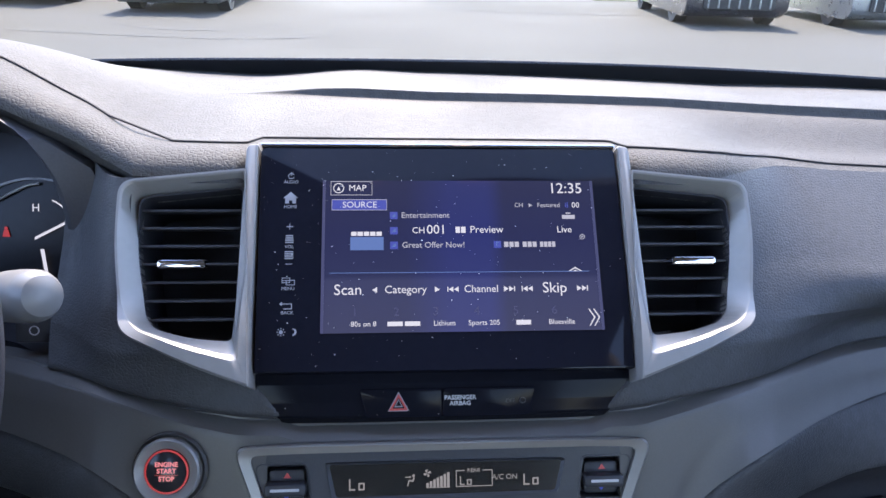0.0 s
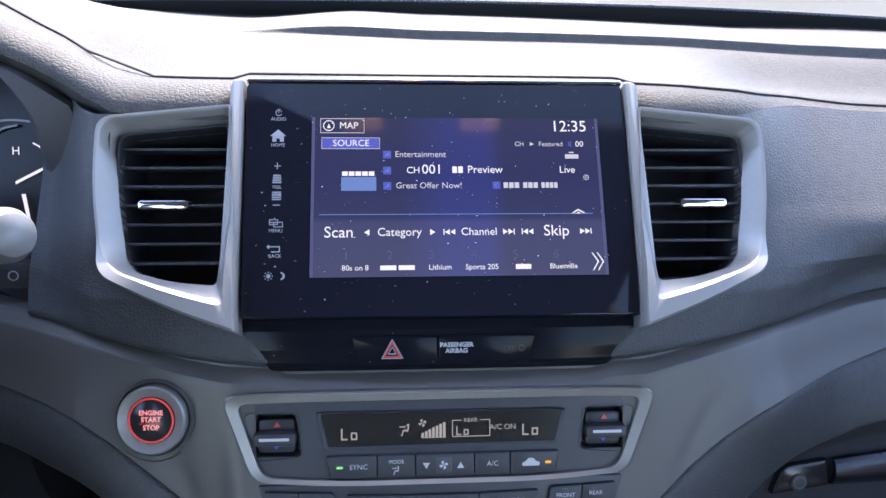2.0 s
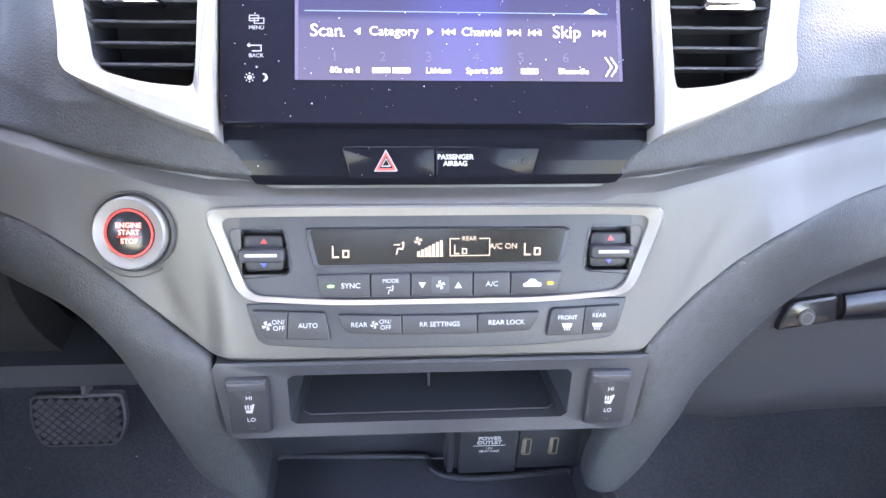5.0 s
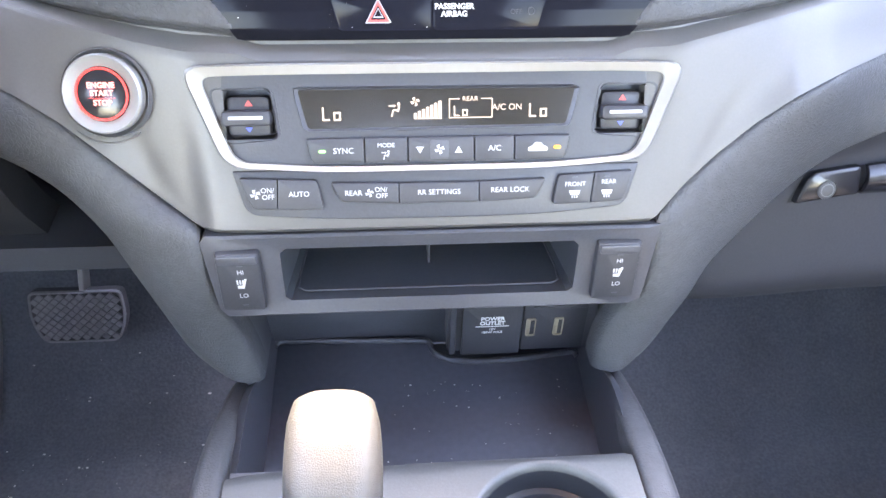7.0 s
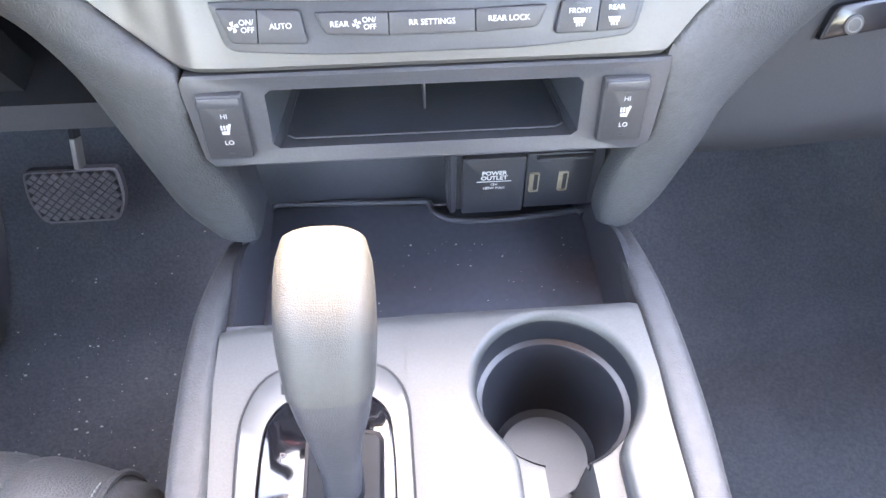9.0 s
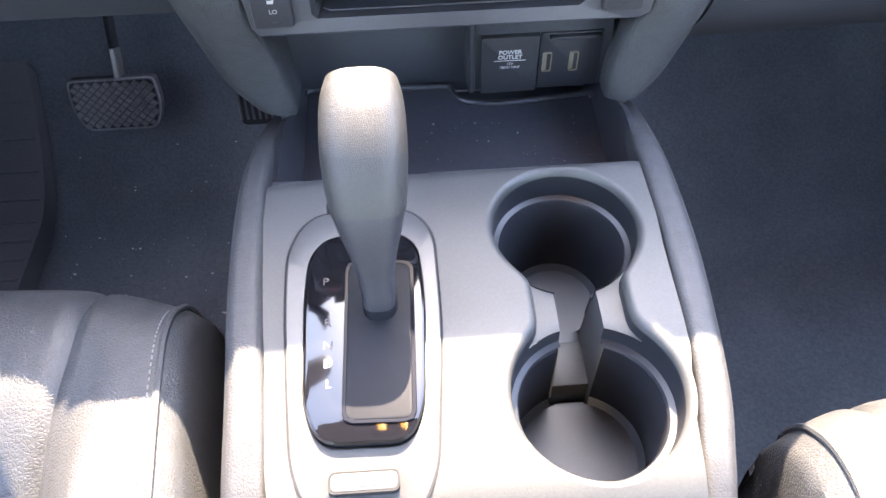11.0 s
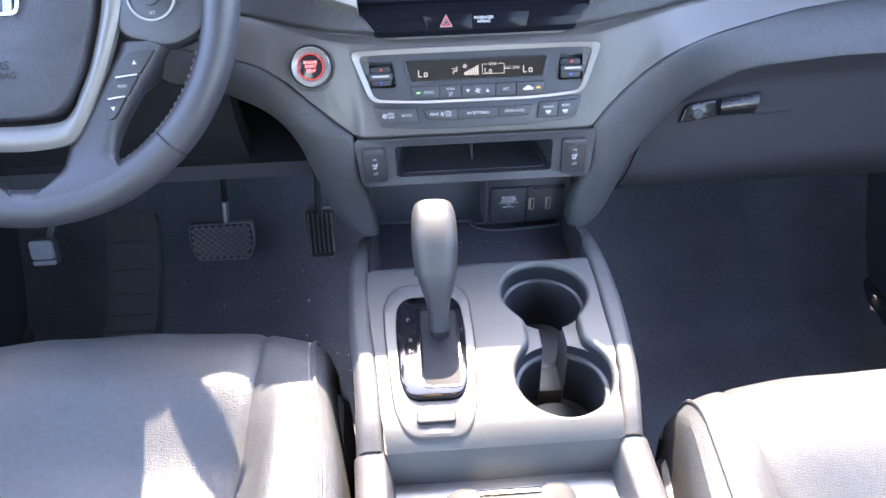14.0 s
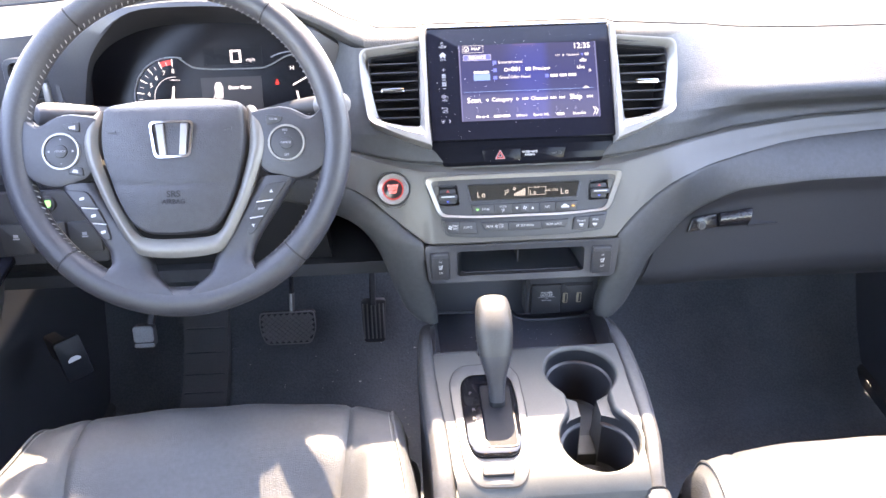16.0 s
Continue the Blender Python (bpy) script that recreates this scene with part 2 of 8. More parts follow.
def rounded(pts, r, n=4):
    """A polygon with its corners rounded by r (one radius, or one for each corner)."""
    out = []
    k = len(pts)
    for i in range(k):
        p0, p, p1 = Vector(pts[i - 1]), Vector(pts[i]), Vector(pts[(i + 1) % k])
        a, b = (p0 - p).normalized(), (p1 - p).normalized()
        rad = r[i] if isinstance(r, (list, tuple)) else r
        d = min(rad, (p0 - p).length * 0.48, (p1 - p).length * 0.48)
        s, e = p + a * d, p + b * d
        for j in range(n + 1):
            f = j / n
            out.append(((1 - f) ** 2 * s + 2 * f * (1 - f) * p + f * f * e))
    return [(v.x, v.y) for v in out]


def rect(x0, y0, x1, y1):
    return [(x0, y0), (x1, y0), (x1, y1), (x0, y1)]


def rrect(x0, y0, x1, y1, r, n=4):
    return rounded(rect(x0, y0, x1, y1), r, n)


def slab(bm, pts, z0, z1, m=None, edge=0.0, top=1.0):
    """A plate with the outline pts between heights z0 and z1, its upper rim taken in by edge; top scales the upper outline."""
    c = Vector((sum(p[0] for p in pts) / len(pts), sum(p[1] for p in pts) / len(pts)))
    size = max(max(p[0] for p in pts) - min(p[0] for p in pts), 1e-6)
    size2 = max(max(p[1] for p in pts) - min(p[1] for p in pts), 1e-6)
    rings = [(z0, 0.0), (z1, 0.0)] if not edge else [(z0, 0.0), (z1 - edge, 0.0), (z1 - edge * 0.3, edge * 0.3), (z1, edge)]
    loops = []
    for z, inn in rings:
        fx, fy = 1 - 2 * inn / size, 1 - 2 * inn / size2
        k = top if z > z0 else 1.0
        loops.append([bm.verts.new((c.x + (p[0] - c.x) * fx * k, c.y + (p[1] - c.y) * fy * k, z)) for p in pts])
    n = len(pts)
    for a, b in zip(loops, loops[1:]):
        for i in range(n):
            bm.faces.new((a[i], a[(i + 1) % n], b[(i + 1) % n], b[i]))
    bm.faces.new(loops[-1])
    bm.faces.new(loops[0][::-1])
    if m is not None:
        bmesh.ops.transform(bm, matrix=m, verts=[v for l in loops for v in l])
    return bm


def hoop(bm, outer, inner, z0, z1, m=None, dish=0.0):
    """A frame between two outlines of as many points; dish lowers its inner rim."""
    n = len(outer)
    ring = lambda pts, z: [bm.verts.new((p[0], p[1], z)) for p in pts]
    mid = [((o[0] * 0.85 + i[0] * 0.15), (o[1] * 0.85 + i[1] * 0.15)) for o, i in zip(outer, inner)]
    loops = [ring(outer, z0), ring(outer, z1 - 0.0012), ring(mid, z1), ring(inner, z1 - dish), ring(inner, z0)]
    for a, b in zip(loops, loops[1:] + loops[:1]):
        for i in range(n):
            bm.faces.new((a[i], a[(i + 1) % n], b[(i + 1) % n], b[i]))
    if m is not None:
        bmesh.ops.transform(bm, matrix=m, verts=[v for l in loops for v in l])
    return bm


def resample(pts, n):
    """n points at even steps round a closed outline."""
    P = [Vector(p) for p in pts] + [Vector(pts[0])]
    L = [0]
    for a, b in zip(P, P[1:]):
        L.append(L[-1] + (b - a).length)
    out, k = [], 0
    for i in range(n):
        s = L[-1] * i / n
        while L[k + 1] < s:
            k += 1
        f = (s - L[k]) / max(L[k + 1] - L[k], 1e-9)
        q = P[k].lerp(P[k + 1], f)
        out.append((q.x, q.y))
    return out


def grid(bm, fn, nu, nv, back=None, skip=None):
    """A sheet of nu x nv quads at fn(u, v), u and v from 0 to 1; with a back sheet moved by the vector back, closed at the rim."""
    F = [[bm.verts.new(fn(i / nu, j / nv)) for j in range(nv + 1)] for i in range(nu + 1)]
    B = None
    if back is not None:
        bk = Vector(back)
        B = [[bm.verts.new(v.co + bk) for v in row] for row in F]
    for i in range(nu):
        for j in range(nv):
            if skip and skip((i + 0.5) / nu, (j + 0.5) / nv):
                continue
            bm.faces.new((F[i][j], F[i + 1][j], F[i + 1][j + 1], F[i][j + 1]))
            if B:
                bm.faces.new((B[i][j + 1], B[i + 1][j + 1], B[i + 1][j], B[i][j]))
    if B:
        rim = [(i, 0) for i in range(nu)] + [(nu, j) for j in range(nv)] + [(i, nv) for i in range(nu, 0, -1)] + [(0, j) for j in range(nv, 0, -1)]
        for (a, b), (c, d) in zip(rim, rim[1:] + rim[:1]):
            bm.faces.new((F[a][b], B[a][b], B[c][d], F[c][d]))
    return bm


def spline(pts, n):
    """n + 1 points on a smooth curve through pts."""
    P = [Vector(p) for p in pts]
    out = []
    k = len(P) - 1
    for i in range(n + 1):
        s = i / n * k
        a = min(int(s), k - 1)
        f = s - a
        p0, p1, p2, p3 = P[max(a - 1, 0)], P[a], P[a + 1], P[min(a + 2, k)]
        out.append(0.5 * ((2 * p1) + (p2 - p0) * f + (2 * p0 - 5 * p1 + 4 * p2 - p3) * f * f + (3 * p1 - p0 - 3 * p2 + p3) * f ** 3))
    return out


def sweep(bm, path, sizes, side=(1, 0, 0), n=12, power=2.0, caps=True):
    """A bar along path with an oval section: sizes are half widths (along side) and half depths, by steps of the path."""
    rings = []
    k = len(path) - 1
    side = Vector(side)
    for i, p in enumerate(path):
        t = (path[min(i + 1, k)] - path[max(i - 1, 0)]).normalized()
        a = (side - t * side.dot(t)).normalized()
        b = t.cross(a)
        w = i / k * (len(sizes) - 1)
        j = min(int(w), len(sizes) - 2) if len(sizes) > 1 else 0
        f = w - j
        s0, s1 = Vector(sizes[j]), Vector(sizes[min(j + 1, len(sizes) - 1)])
        s = s0.lerp(s1, f)
        ring = []
        for q in range(n):
            g = 2 * math.pi * q / n
            c, d = math.cos(g), math.sin(g)
            c, d = math.copysign(abs(c) ** (2 / power), c), math.copysign(abs(d) ** (2 / power), d)
            ring.append(bm.verts.new(p + a * c * s.x + b * d * s.y))
        rings.append(ring)
    for r0, r1 in zip(rings, rings[1:]):
        for q in range(n):
            bm.faces.new((r0[q], r0[(q + 1) % n], r1[(q + 1) % n], r1[q]))
    if caps:
        bm.faces.new(rings[0][::-1])
        bm.faces.new(rings[-1])
    return bm


def tube(bm, pts, r, n=8, closed=False):
    P = [Vector(p) for p in pts]
    k = len(P)
    rings = []
    up = Vector((0.13, 0.21, 0.97))
    for i, p in enumerate(P):
        t = (P[(i + 1) % k] - P[i - 1]) if closed else (P[min(i + 1, k - 1)] - P[max(i - 1, 0)])
        t.normalize()
        a = (up - t * up.dot(t)).normalized()
        b = t.cross(a)
        rings.append([bm.verts.new(p + (a * math.cos(g) + b * math.sin(g)) * r) for g in (2 * math.pi * q / n for q in range(n))])
    for r0, r1 in zip(rings, rings[1:] + (rings[:1] if closed else [])):
        for q in range(n):
            bm.faces.new((r0[q], r0[(q + 1) % n], r1[(q + 1) % n], r1[q]))
    if not closed:
        bm.faces.new(rings[0][::-1])
        bm.faces.new(rings[-1])
    return bm


def disc(bm, r, z0, z1, m=None, n=32, edge=0.0, c=(0, 0)):
    return slab(bm, [(c[0] + r * math.cos(2 * math.pi * i / n), c[1] + r * math.sin(2 * math.pi * i / n)) for i in range(n)], z0, z1, m, edge)


def circle(r, n=40, c=(0, 0)):
    return [(c[0] + r * math.cos(2 * math.pi * i / n), c[1] + r * math.sin(2 * math.pi * i / n)) for i in range(n)]


def block(bm, x0, x1, y0, y1, z0, z1, edge=0.004, m=None):
    r = min(edge * 1.5, (x1 - x0) * 0.4, (y1 - y0) * 0.4)
    return slab(bm, rrect(x0, y0, x1, y1, r, 3), z0, z1, m, min(edge, (z1 - z0) * 0.4))


def text(words, cap, m, mat, parent, name="lettering", align="CENTER", bold=0.0, label=""):
    """Raised print with capitals cap metres high, centred on the frame m."""
    cu = bpy.data.curves.new(name, "FONT")
    cu.body, cu.size, cu.align_x, cu.align_y = words, cap / 0.7, align, "CENTER"
    cu.extrude, cu.offset, cu.resolution_u, cu.space_line = 0.00008, bold, 3, 0.85
    tmp = bpy.data.objects.new(name, cu)
    me = bpy.data.meshes.new_from_object(tmp)
    bpy.data.objects.remove(tmp)
    bpy.data.curves.remove(cu)
    me.name = name
    me.transform(m)
    me.materials.clear()
    me.materials.append(mat)
    ob = new(name, me)
    ob.parent = parent
    ob.matrix_parent_inverse = base_of(parent).inverted() if parent.type == "EMPTY" else Matrix.Identity(4)
    return tagged(ob, label) if label else ob


def at2(m, x, y, z=0.0, turn=0.0, sx=1.0):
    return m @ Matrix.Translation((x, y, z)) @ Matrix.Rotation(radians(turn), 4, "Z") @ Matrix.Diagonal((sx, 1, 1, 1))


def mark(name, m, polys, mat, parent, h=0.0003, label=""):
    """Flat print made of several outlines on the frame m."""
    bm = bm_new()
    for p in polys:
        slab(bm, p, 0.0, h, m)
    return part(name, bm, mat, parent, label)


def marks(name, m, polys, mat, parent, h=0.0003, label=""):
    """Separate prints of one kind."""
    for p in polys:
        mark(name, m, [p], mat, parent, h, label)


def bars(m, x0, x1, y, h, n=1, gap=0.25):
    """Plain bars in place of words: outlines for mark()."""
    w = (x1 - x0) / n
    return [rect(x0 + i * w, y - h / 2, x0 + (i + 1 - gap) * w, y + h / 2) for i in range(n)]


def step(x):
    x = min(max(x, 0.0), 1.0)
    return x * x * (3 - 2 * x)


def lerp_table(x, table):
    if x <= table[0][0]:
        return table[0][1]
    for (a, p), (b, q) in zip(table, table[1:]):
        if x <= b:
            return p + (q - p) * (x - a) / (b - a)
    return table[-1][1]


def specks(parent, put, n, r0, r1, seed, label="specks of pale dust"):
    """Loose specks of dust, too many to count, laid on a surface: put(u, v) gives a place and the way out of the surface."""
    rnd = random.Random(seed)
    bm = bm_new()
    for _ in range(n):
        p, nrm = put(rnd.random(), rnd.random())
        q = Vector(nrm).to_track_quat("Z", "Y").to_matrix().to_4x4()
        r = r0 + (r1 - r0) * rnd.random() ** 3
        a = rnd.random() * 6
        k = 1 + rnd.random() * 0.8
        slab(bm, [(r * k * math.cos(a + i * 1.257), r * math.sin(a + i * 1.257) * (0.7 + 0.5 * rnd.random())) for i in range(5)], 0, r * 0.5, Matrix.Translation(p) @ q)
    return tagged(part("dust_specks", bm, DUST, parent, label), kind="stuff")


FLOOR, GROUND = 0.10, -0.35


# ---- setting: ground, cabin shell ----
ASPHALT = material("old_asphalt", (0.066, 0.062, 0.054), 0.9, grain=0.004, size=0.02, vary=0.22, patch=3.0, spec=0.1)
LAWN = material("lawn", (0.09, 0.12, 0.03), 0.9, grain=0.02, size=0.05, vary=0.3, patch=1.0)
CRACK = material("crack_filler", (0.03, 0.03, 0.03), 0.9, vary=0.2)

bm = bm_new()
grid(bm, lambda u, v: Vector((-500 + 1000 * u, -400 + 1000 * v, GROUND)), 40, 40, (0, 0, -0.3))
tagged(finish("ground", bm, ASPHALT), "weathered pale grey asphalt of a parking lot", "ground", kind="structure")
bm = bm_new()
grid(bm, lambda u, v: Vector((5.2 + 20 * u, 19.0 + 3 * v + 0.2 * math.sin(9 * u), GROUND + 0.02 + 0.04 * math.sin(math.pi * v))), 24, 6, (0, 0, -0.1))
tagged(finish("grass_verge", bm, LAWN), "strip of dry grass beyond the parking lot", "grass", kind="stuff")


def crack(pts, w):
    bm = bm_new()
    line = spline([(x, y, GROUND + 0.004) for x, y in pts], 40)
    grid(bm, lambda u, v: line[round(u * 40)] + Vector((0, (v - 0.5) * w * (1 + 0.6 * math.sin(37 * u)), 0.002)), 40, 2)
    tagged(finish("crack", bm, CRACK), "thin dark crack across the asphalt", "crack", "cracks in the asphalt", "structure")


crack([(-6, 11.3), (-4.4, 11.0), (-3.6, 10.8), (-2.2, 10.6), (-0.9, 10.9)], 0.05)
crack([(-4.2, 12.2), (-3.4, 11.6), (-2.4, 11.5)], 0.04)
crack([(-1.9, 12.6), (-1.4, 11.8), (-1.1, 10.8)], 0.05)
crack([(1.0, 16.0), (3.0, 15.4), (6.0, 15.2)], 0.12)

bm = bm_new()


def floor_z(y):
    return FLOOR + 0.42 * step((y - 0.62) / 0.42)


grid(bm, lambda u, v: Vector((-0.76 + 1.52 * u, -1.9 + 2.98 * v, floor_z(-1.9 + 2.98 * v))), 30, 60, (0, 0, -0.03))
tagged(finish("floor", bm, CARPET), "dark grey carpeted cabin floor rising to the toe board", "floor", kind="structure")
bm = bm_new()
block(bm, -0.76, 0.76, 1.06, 1.10, 0.1, 0.80, 0.01)
tagged(finish("wall_firewall", bm, CARPET), "dark carpeted firewall behind the pedals", "wall", kind="structure")
TINTED = glass_pane("tinted_glass", (0.03, 0.033, 0.033))
SIDETINT = glass_pane("side_tint", (0.90, 0.92, 0.91))
bm = bm_new()
block(bm, -0.76, 0.76, -1.95, -1.9, 0.05, 1.0, 0.01)
tagged(finish("wall_rear", bm, HARD), "dark plain rear wall of the cabin", "wall", kind="structure")


bm = bm_new()
grid(bm, lambda u, v: Vector((-0.70 + 1.40 * u, -1.93 + 0.1 * v, 1.0 + 0.36 * v)), 6, 6, (0, -0.005, 0))
tagged(finish("window_rear", bm, TINTED), "dark tinted rear window", "window", kind="structure")


# unseen rear sides: low doors under tall panes, so that light fills the cabin
for sx in (-1, 1):
    bm = bm_new()
    grid(bm, lambda u, v: Vector((sx * (0.755 - 0.07 * v), -1.88 + 1.38 * u, 0.62 + 0.71 * v)), 8, 6, (sx * 0.004, 0, 0))
    tagged(finish("window_rear_side", bm, SIDETINT), "unseen rear side window, made tall to let light in", "window", kind="structure")
    bm = bm_new()
    grid(bm, lambda u, v: Vector((sx * (0.74 + 0.02 * math.sin(3 * v)), -1.9 + 1.44 * u, FLOOR - 0.05 + 0.57 * v)), 12, 8, (sx * 0.05, 0, 0))
    tagged(finish("door_rear", bm, HARD), "unseen rear door panel, kept low to let light in", "door", kind="structure")


def screen_base(x):
    """Where the windscreen's lower edge stands, by x."""
    return 0.84 - 0.25 * x * x


def screen_pt(x, v):
    y0 = screen_base(x)
    return Vector((x * (1 - 0.12 * v), y0 - 0.57 * v, 0.8535 + 0.5485 * v - 0.05 * v * v))


bm = bm_new()
grid(bm, lambda u, v: screen_pt(-0.76 + 1.52 * u, v), 30, 20, (0, 0.003, 0.004))
shield = tagged(finish("windshield", bm, PANE), "clear curved windshield with a black border along its base", "windshield", kind="structure")
shield.visible_shadow = False
bm = bm_new()
grid(bm, lambda u, v: screen_pt(-0.76 + 1.52 * u, v * 0.05 * (1 - 0.25 * step((abs(-0.76 + 1.52 * u) - 0.2) / 0.5))) + Vector((0, -0.002, -0.003)), 60, 3, (0, 0.0015, 0.002))
tagged(part("black_border", bm, DARK, shield, "black ceramic border"), "black ceramic border")
bm = bm_new()
grid(bm, lambda u, v: screen_pt(-0.76 + 1.52 * u, 0.80 + 0.20 * v) + Vector((0, -0.002, -0.003)), 30, 4, (0, 0.0015, 0.002))
part("shade_band", bm, DARK, shield, "black band along the top")
# dotted fade along the border's upper edge
bm = bm_new()
for i in range(300):
    x = -0.62 + 1.24 * i / 299
    v = 0.0515 * (1 - 0.25 * step((abs(x) - 0.2) / 0.5))
    p = screen_pt(x, v)
    slab(bm, circle(0.0011, 6), 0, 0.0006, Matrix.Translation(p + Vector((0, -0.003, -0.003))) @ Matrix.Rotation(radians(-30), 4, "X"))
part("border_dots", bm, DARK, shield)

bm = bm_new()
grid(bm, lambda u, v: Vector((-0.66 + 1.32 * u, 0.285 - 2.185 * v, 1.325 + 0.07 * math.sin(math.pi * u) ** 0.6 + 0.02 * math.sin(math.pi * v))), 20, 20, (0, 0, 0.03))
tagged(finish("ceiling", bm, LINER), "pale grey cloth headliner", "ceiling", kind="structure")
for sx in (-1, 1):
    bm = bm_new()
    sweep(bm, spline([(sx * 0.775, 0.72, 0.86), (sx * 0.735, 0.52, 1.08), (sx * 0.68, 0.27, 1.33)], 14), [(0.035, 0.05), (0.03, 0.05)], n=12)
    tagged(finish("a_pillar", bm, LINER), "pale grey windshield pillar trim", "pillar", "pillars", kind="structure")
    bm = bm_new()
    sweep(bm, spline([(sx * 0.775, -0.42, 0.9), (sx * 0.74, -0.45, 1.1), (sx * 0.67, -0.48, 1.34)], 14), [(0.03, 0.07), (0.03, 0.06)], n=12)
    tagged(finish("b_pillar", bm, LINER), "pale grey door pillar trim", "pillar", "pillars", kind="structure")

    door = thing("door_driver" if sx < 0 else "door_passenger", (sx * 0.78, 0.1, FLOOR), "closed black plastic front door panel with an armrest", "door", kind="structure")
    bm = bm_new()
    grid(bm, lambda u, v: Vector((sx * (0.74 + 0.03 * math.sin(3 * v)), -0.45 + 1.55 * u, FLOOR - 0.05 + 0.84 * v)), 24, 12, (sx * 0.06, 0, 0))
    part("door_card", bm, HARD, door)
    bm = bm_new()
    sweep(bm, spline([(sx * 0.72, -0.3, 0.55), (sx * 0.70, 0.1, 0.56), (sx * 0.70, 0.34, 0.575), (sx * 0.735, 0.5, 0.60)], 20), [(0.035, 0.03), (0.04, 0.028), (0.035, 0.03), (0.012, 0.02)], n=14, power=3)
    part("armrest", bm, HARD, door)
    if sx < 0:
        m = Matrix.Translation((-0.695, 0.37, 0.604)) @ Matrix.Rotation(radians(4), 4, "X")
        bm = bm_new()
        slab(bm, rrect(-0.03, -0.09, 0.028, 0.08, 0.01), -0.004, 0.004, m, 0.002)
        sw = part("switch_plate", bm, GLOSS, door, "black window switch plate")
        for i in range(4):
            bm = bm_new()
            slab(bm, rrect(-0.022 + 0.024 * (i % 2), -0.06 + 0.045 * (i // 2), -0.003 + 0.024 * (i % 2), -0.03 + 0.045 * (i // 2), 0.004), 0.004, 0.011, m, 0.002)
            part("window_switch", bm, KEY, sw)
        for i, y in enumerate((-0.045, 0.0, 0.045)):
            mark("switch_icon", at2(m, -0.012 + 0.02 * (i % 2), y, 0.0112), [rect(-0.004, -0.001, 0.004, 0.001)], WHITE, sw)
    bm = bm_new()
    block(bm, min(sx * 0.73, sx * 0.79), max(sx * 0.73, sx * 0.79), -1.9, 1.0, FLOOR - 0.06, FLOOR + 0.02, 0.012)
    tagged(finish("door_sill", bm, DARK), "black door sill", "sill", "door sills", kind="structure")

# ---- dashboard ----
PROFILE = [(0.45, 0.33), (0.62, 0.381), (0.65, 0.393), (0.71, 0.42), (0.735, 0.427), (0.76, 0.438), (0.80, 0.47), (0.85, 0.503), (0.866, 0.515), (0.9, 0.545)]
# lower edges of the padded face and of the trim, height by x
PAD_LOW = [(-0.76, 0.735), (-0.5, 0.733), (-0.3, 0.731), (-0.25, 0.7315), (-0.22, 0.7335), (-0.2, 0.732), (-0.18, 0.7293), (-0.15, 0.7252), (-0.125, 0.7228), (-0.10, 0.7208), (-0.09, 0.717),
           (0.09, 0.717), (0.10, 0.7212), (0.125, 0.7232), (0.15, 0.7262), (0.18, 0.7295), (0.20, 0.7307), (0.22, 0.7303), (0.25, 0.7292), (0.30, 0.7297), (0.36, 0.731), (0.41, 0.733), (0.5, 0.733), (0.76, 0.735)]
WING_LOW = [(-0.76, 0.708), (-0.4, 0.704), (-0.25, 0.699), (-0.23, 0.698), (-0.21, 0.694), (-0.19, 0.682), (-0.17, 0.662), (-0.15, 0.644), (-0.128, 0.629),
            (0.119, 0.629), (0.133, 0.646), (0.15, 0.6605), (0.17, 0.677), (0.19, 0.6905), (0.21, 0.6975), (0.23, 0.6995), (0.25, 0.701), (0.27, 0.7015), (0.30, 0.703), (0.36, 0.708), (0.41, 0.711), (0.5, 0.714), (0.76, 0.718)]
# how far back those edges lie, by the distance from the middle
PAD_BACK = [(0.09, 0.4232), (0.125, 0.4245), (0.15, 0.428), (0.18, 0.4345), (0.20, 0.4415), (0.22, 0.451), (0.25, 0.467), (0.28, 0.480), (0.30, 0.486), (0.36, 0.498), (0.41, 0.505), (0.515, 0.515), (0.76, 0.53)]
WING_BACK = [(0.118, 0.386), (0.133, 0.393), (0.15, 0.401), (0.17, 0.407), (0.19, 0.411), (0.21, 0.418), (0.23, 0.429), (0.25, 0.440), (0.27, 0.450), (0.30, 0.463), (0.36, 0.482), (0.41, 0.49), (0.515, 0.50), (0.76, 0.51)]
# how far the top of the dash sinks towards the passenger: at its front edge, at the riser, at the glass
SINK_FRONT = [(0.12, 0.0), (0.20, 0.002), (0.30, 0.0105), (0.40, 0.014), (0.76, 0.016)]
SINK_RISER = [(-0.1, 0.0), (0.0, 0.004), (0.1, 0.005), (0.2, 0.0065), (0.3, 0.0105), (0.4, 0.013), (0.76, 0.014)]
SINK_BACK = [(-0.3, -0.003), (-0.2, 0.0), (-0.1, 0.006), (0.0, 0.010), (0.1, 0.0115), (0.2, 0.0135), (0.3, 0.015), (0.4, 0.012), (0.76, 0.012)]


def face_y(x, z, left_turn=False):
    """The depth of the dashboard's face."""
    y = lerp_table(z, PROFILE)
    e = 0.08 * step((abs(x) - 0.205) / 0.12)
    if z < 0.685:
        e = max(e, 0.08 * step((abs(x) - 0.135) / 0.1) * step((0.685 - z) / 0.045))
    if x > 0:
        # the passenger's pad swells out above the trim and leans back to the top
        e *= 1 - step((z - 0.742) / 0.055)
        e += step((x - 0.165) / 0.10) * 0.055 * min(max((z - 0.770) / 0.081, 0), 1)
    if left_turn and x < -0.2:
        e = 0.055 * step((-x - 0.200) / 0.046)
    return y + e


VP = plane((0, 0.445, 0.777), (0, 0.62, 0.78))


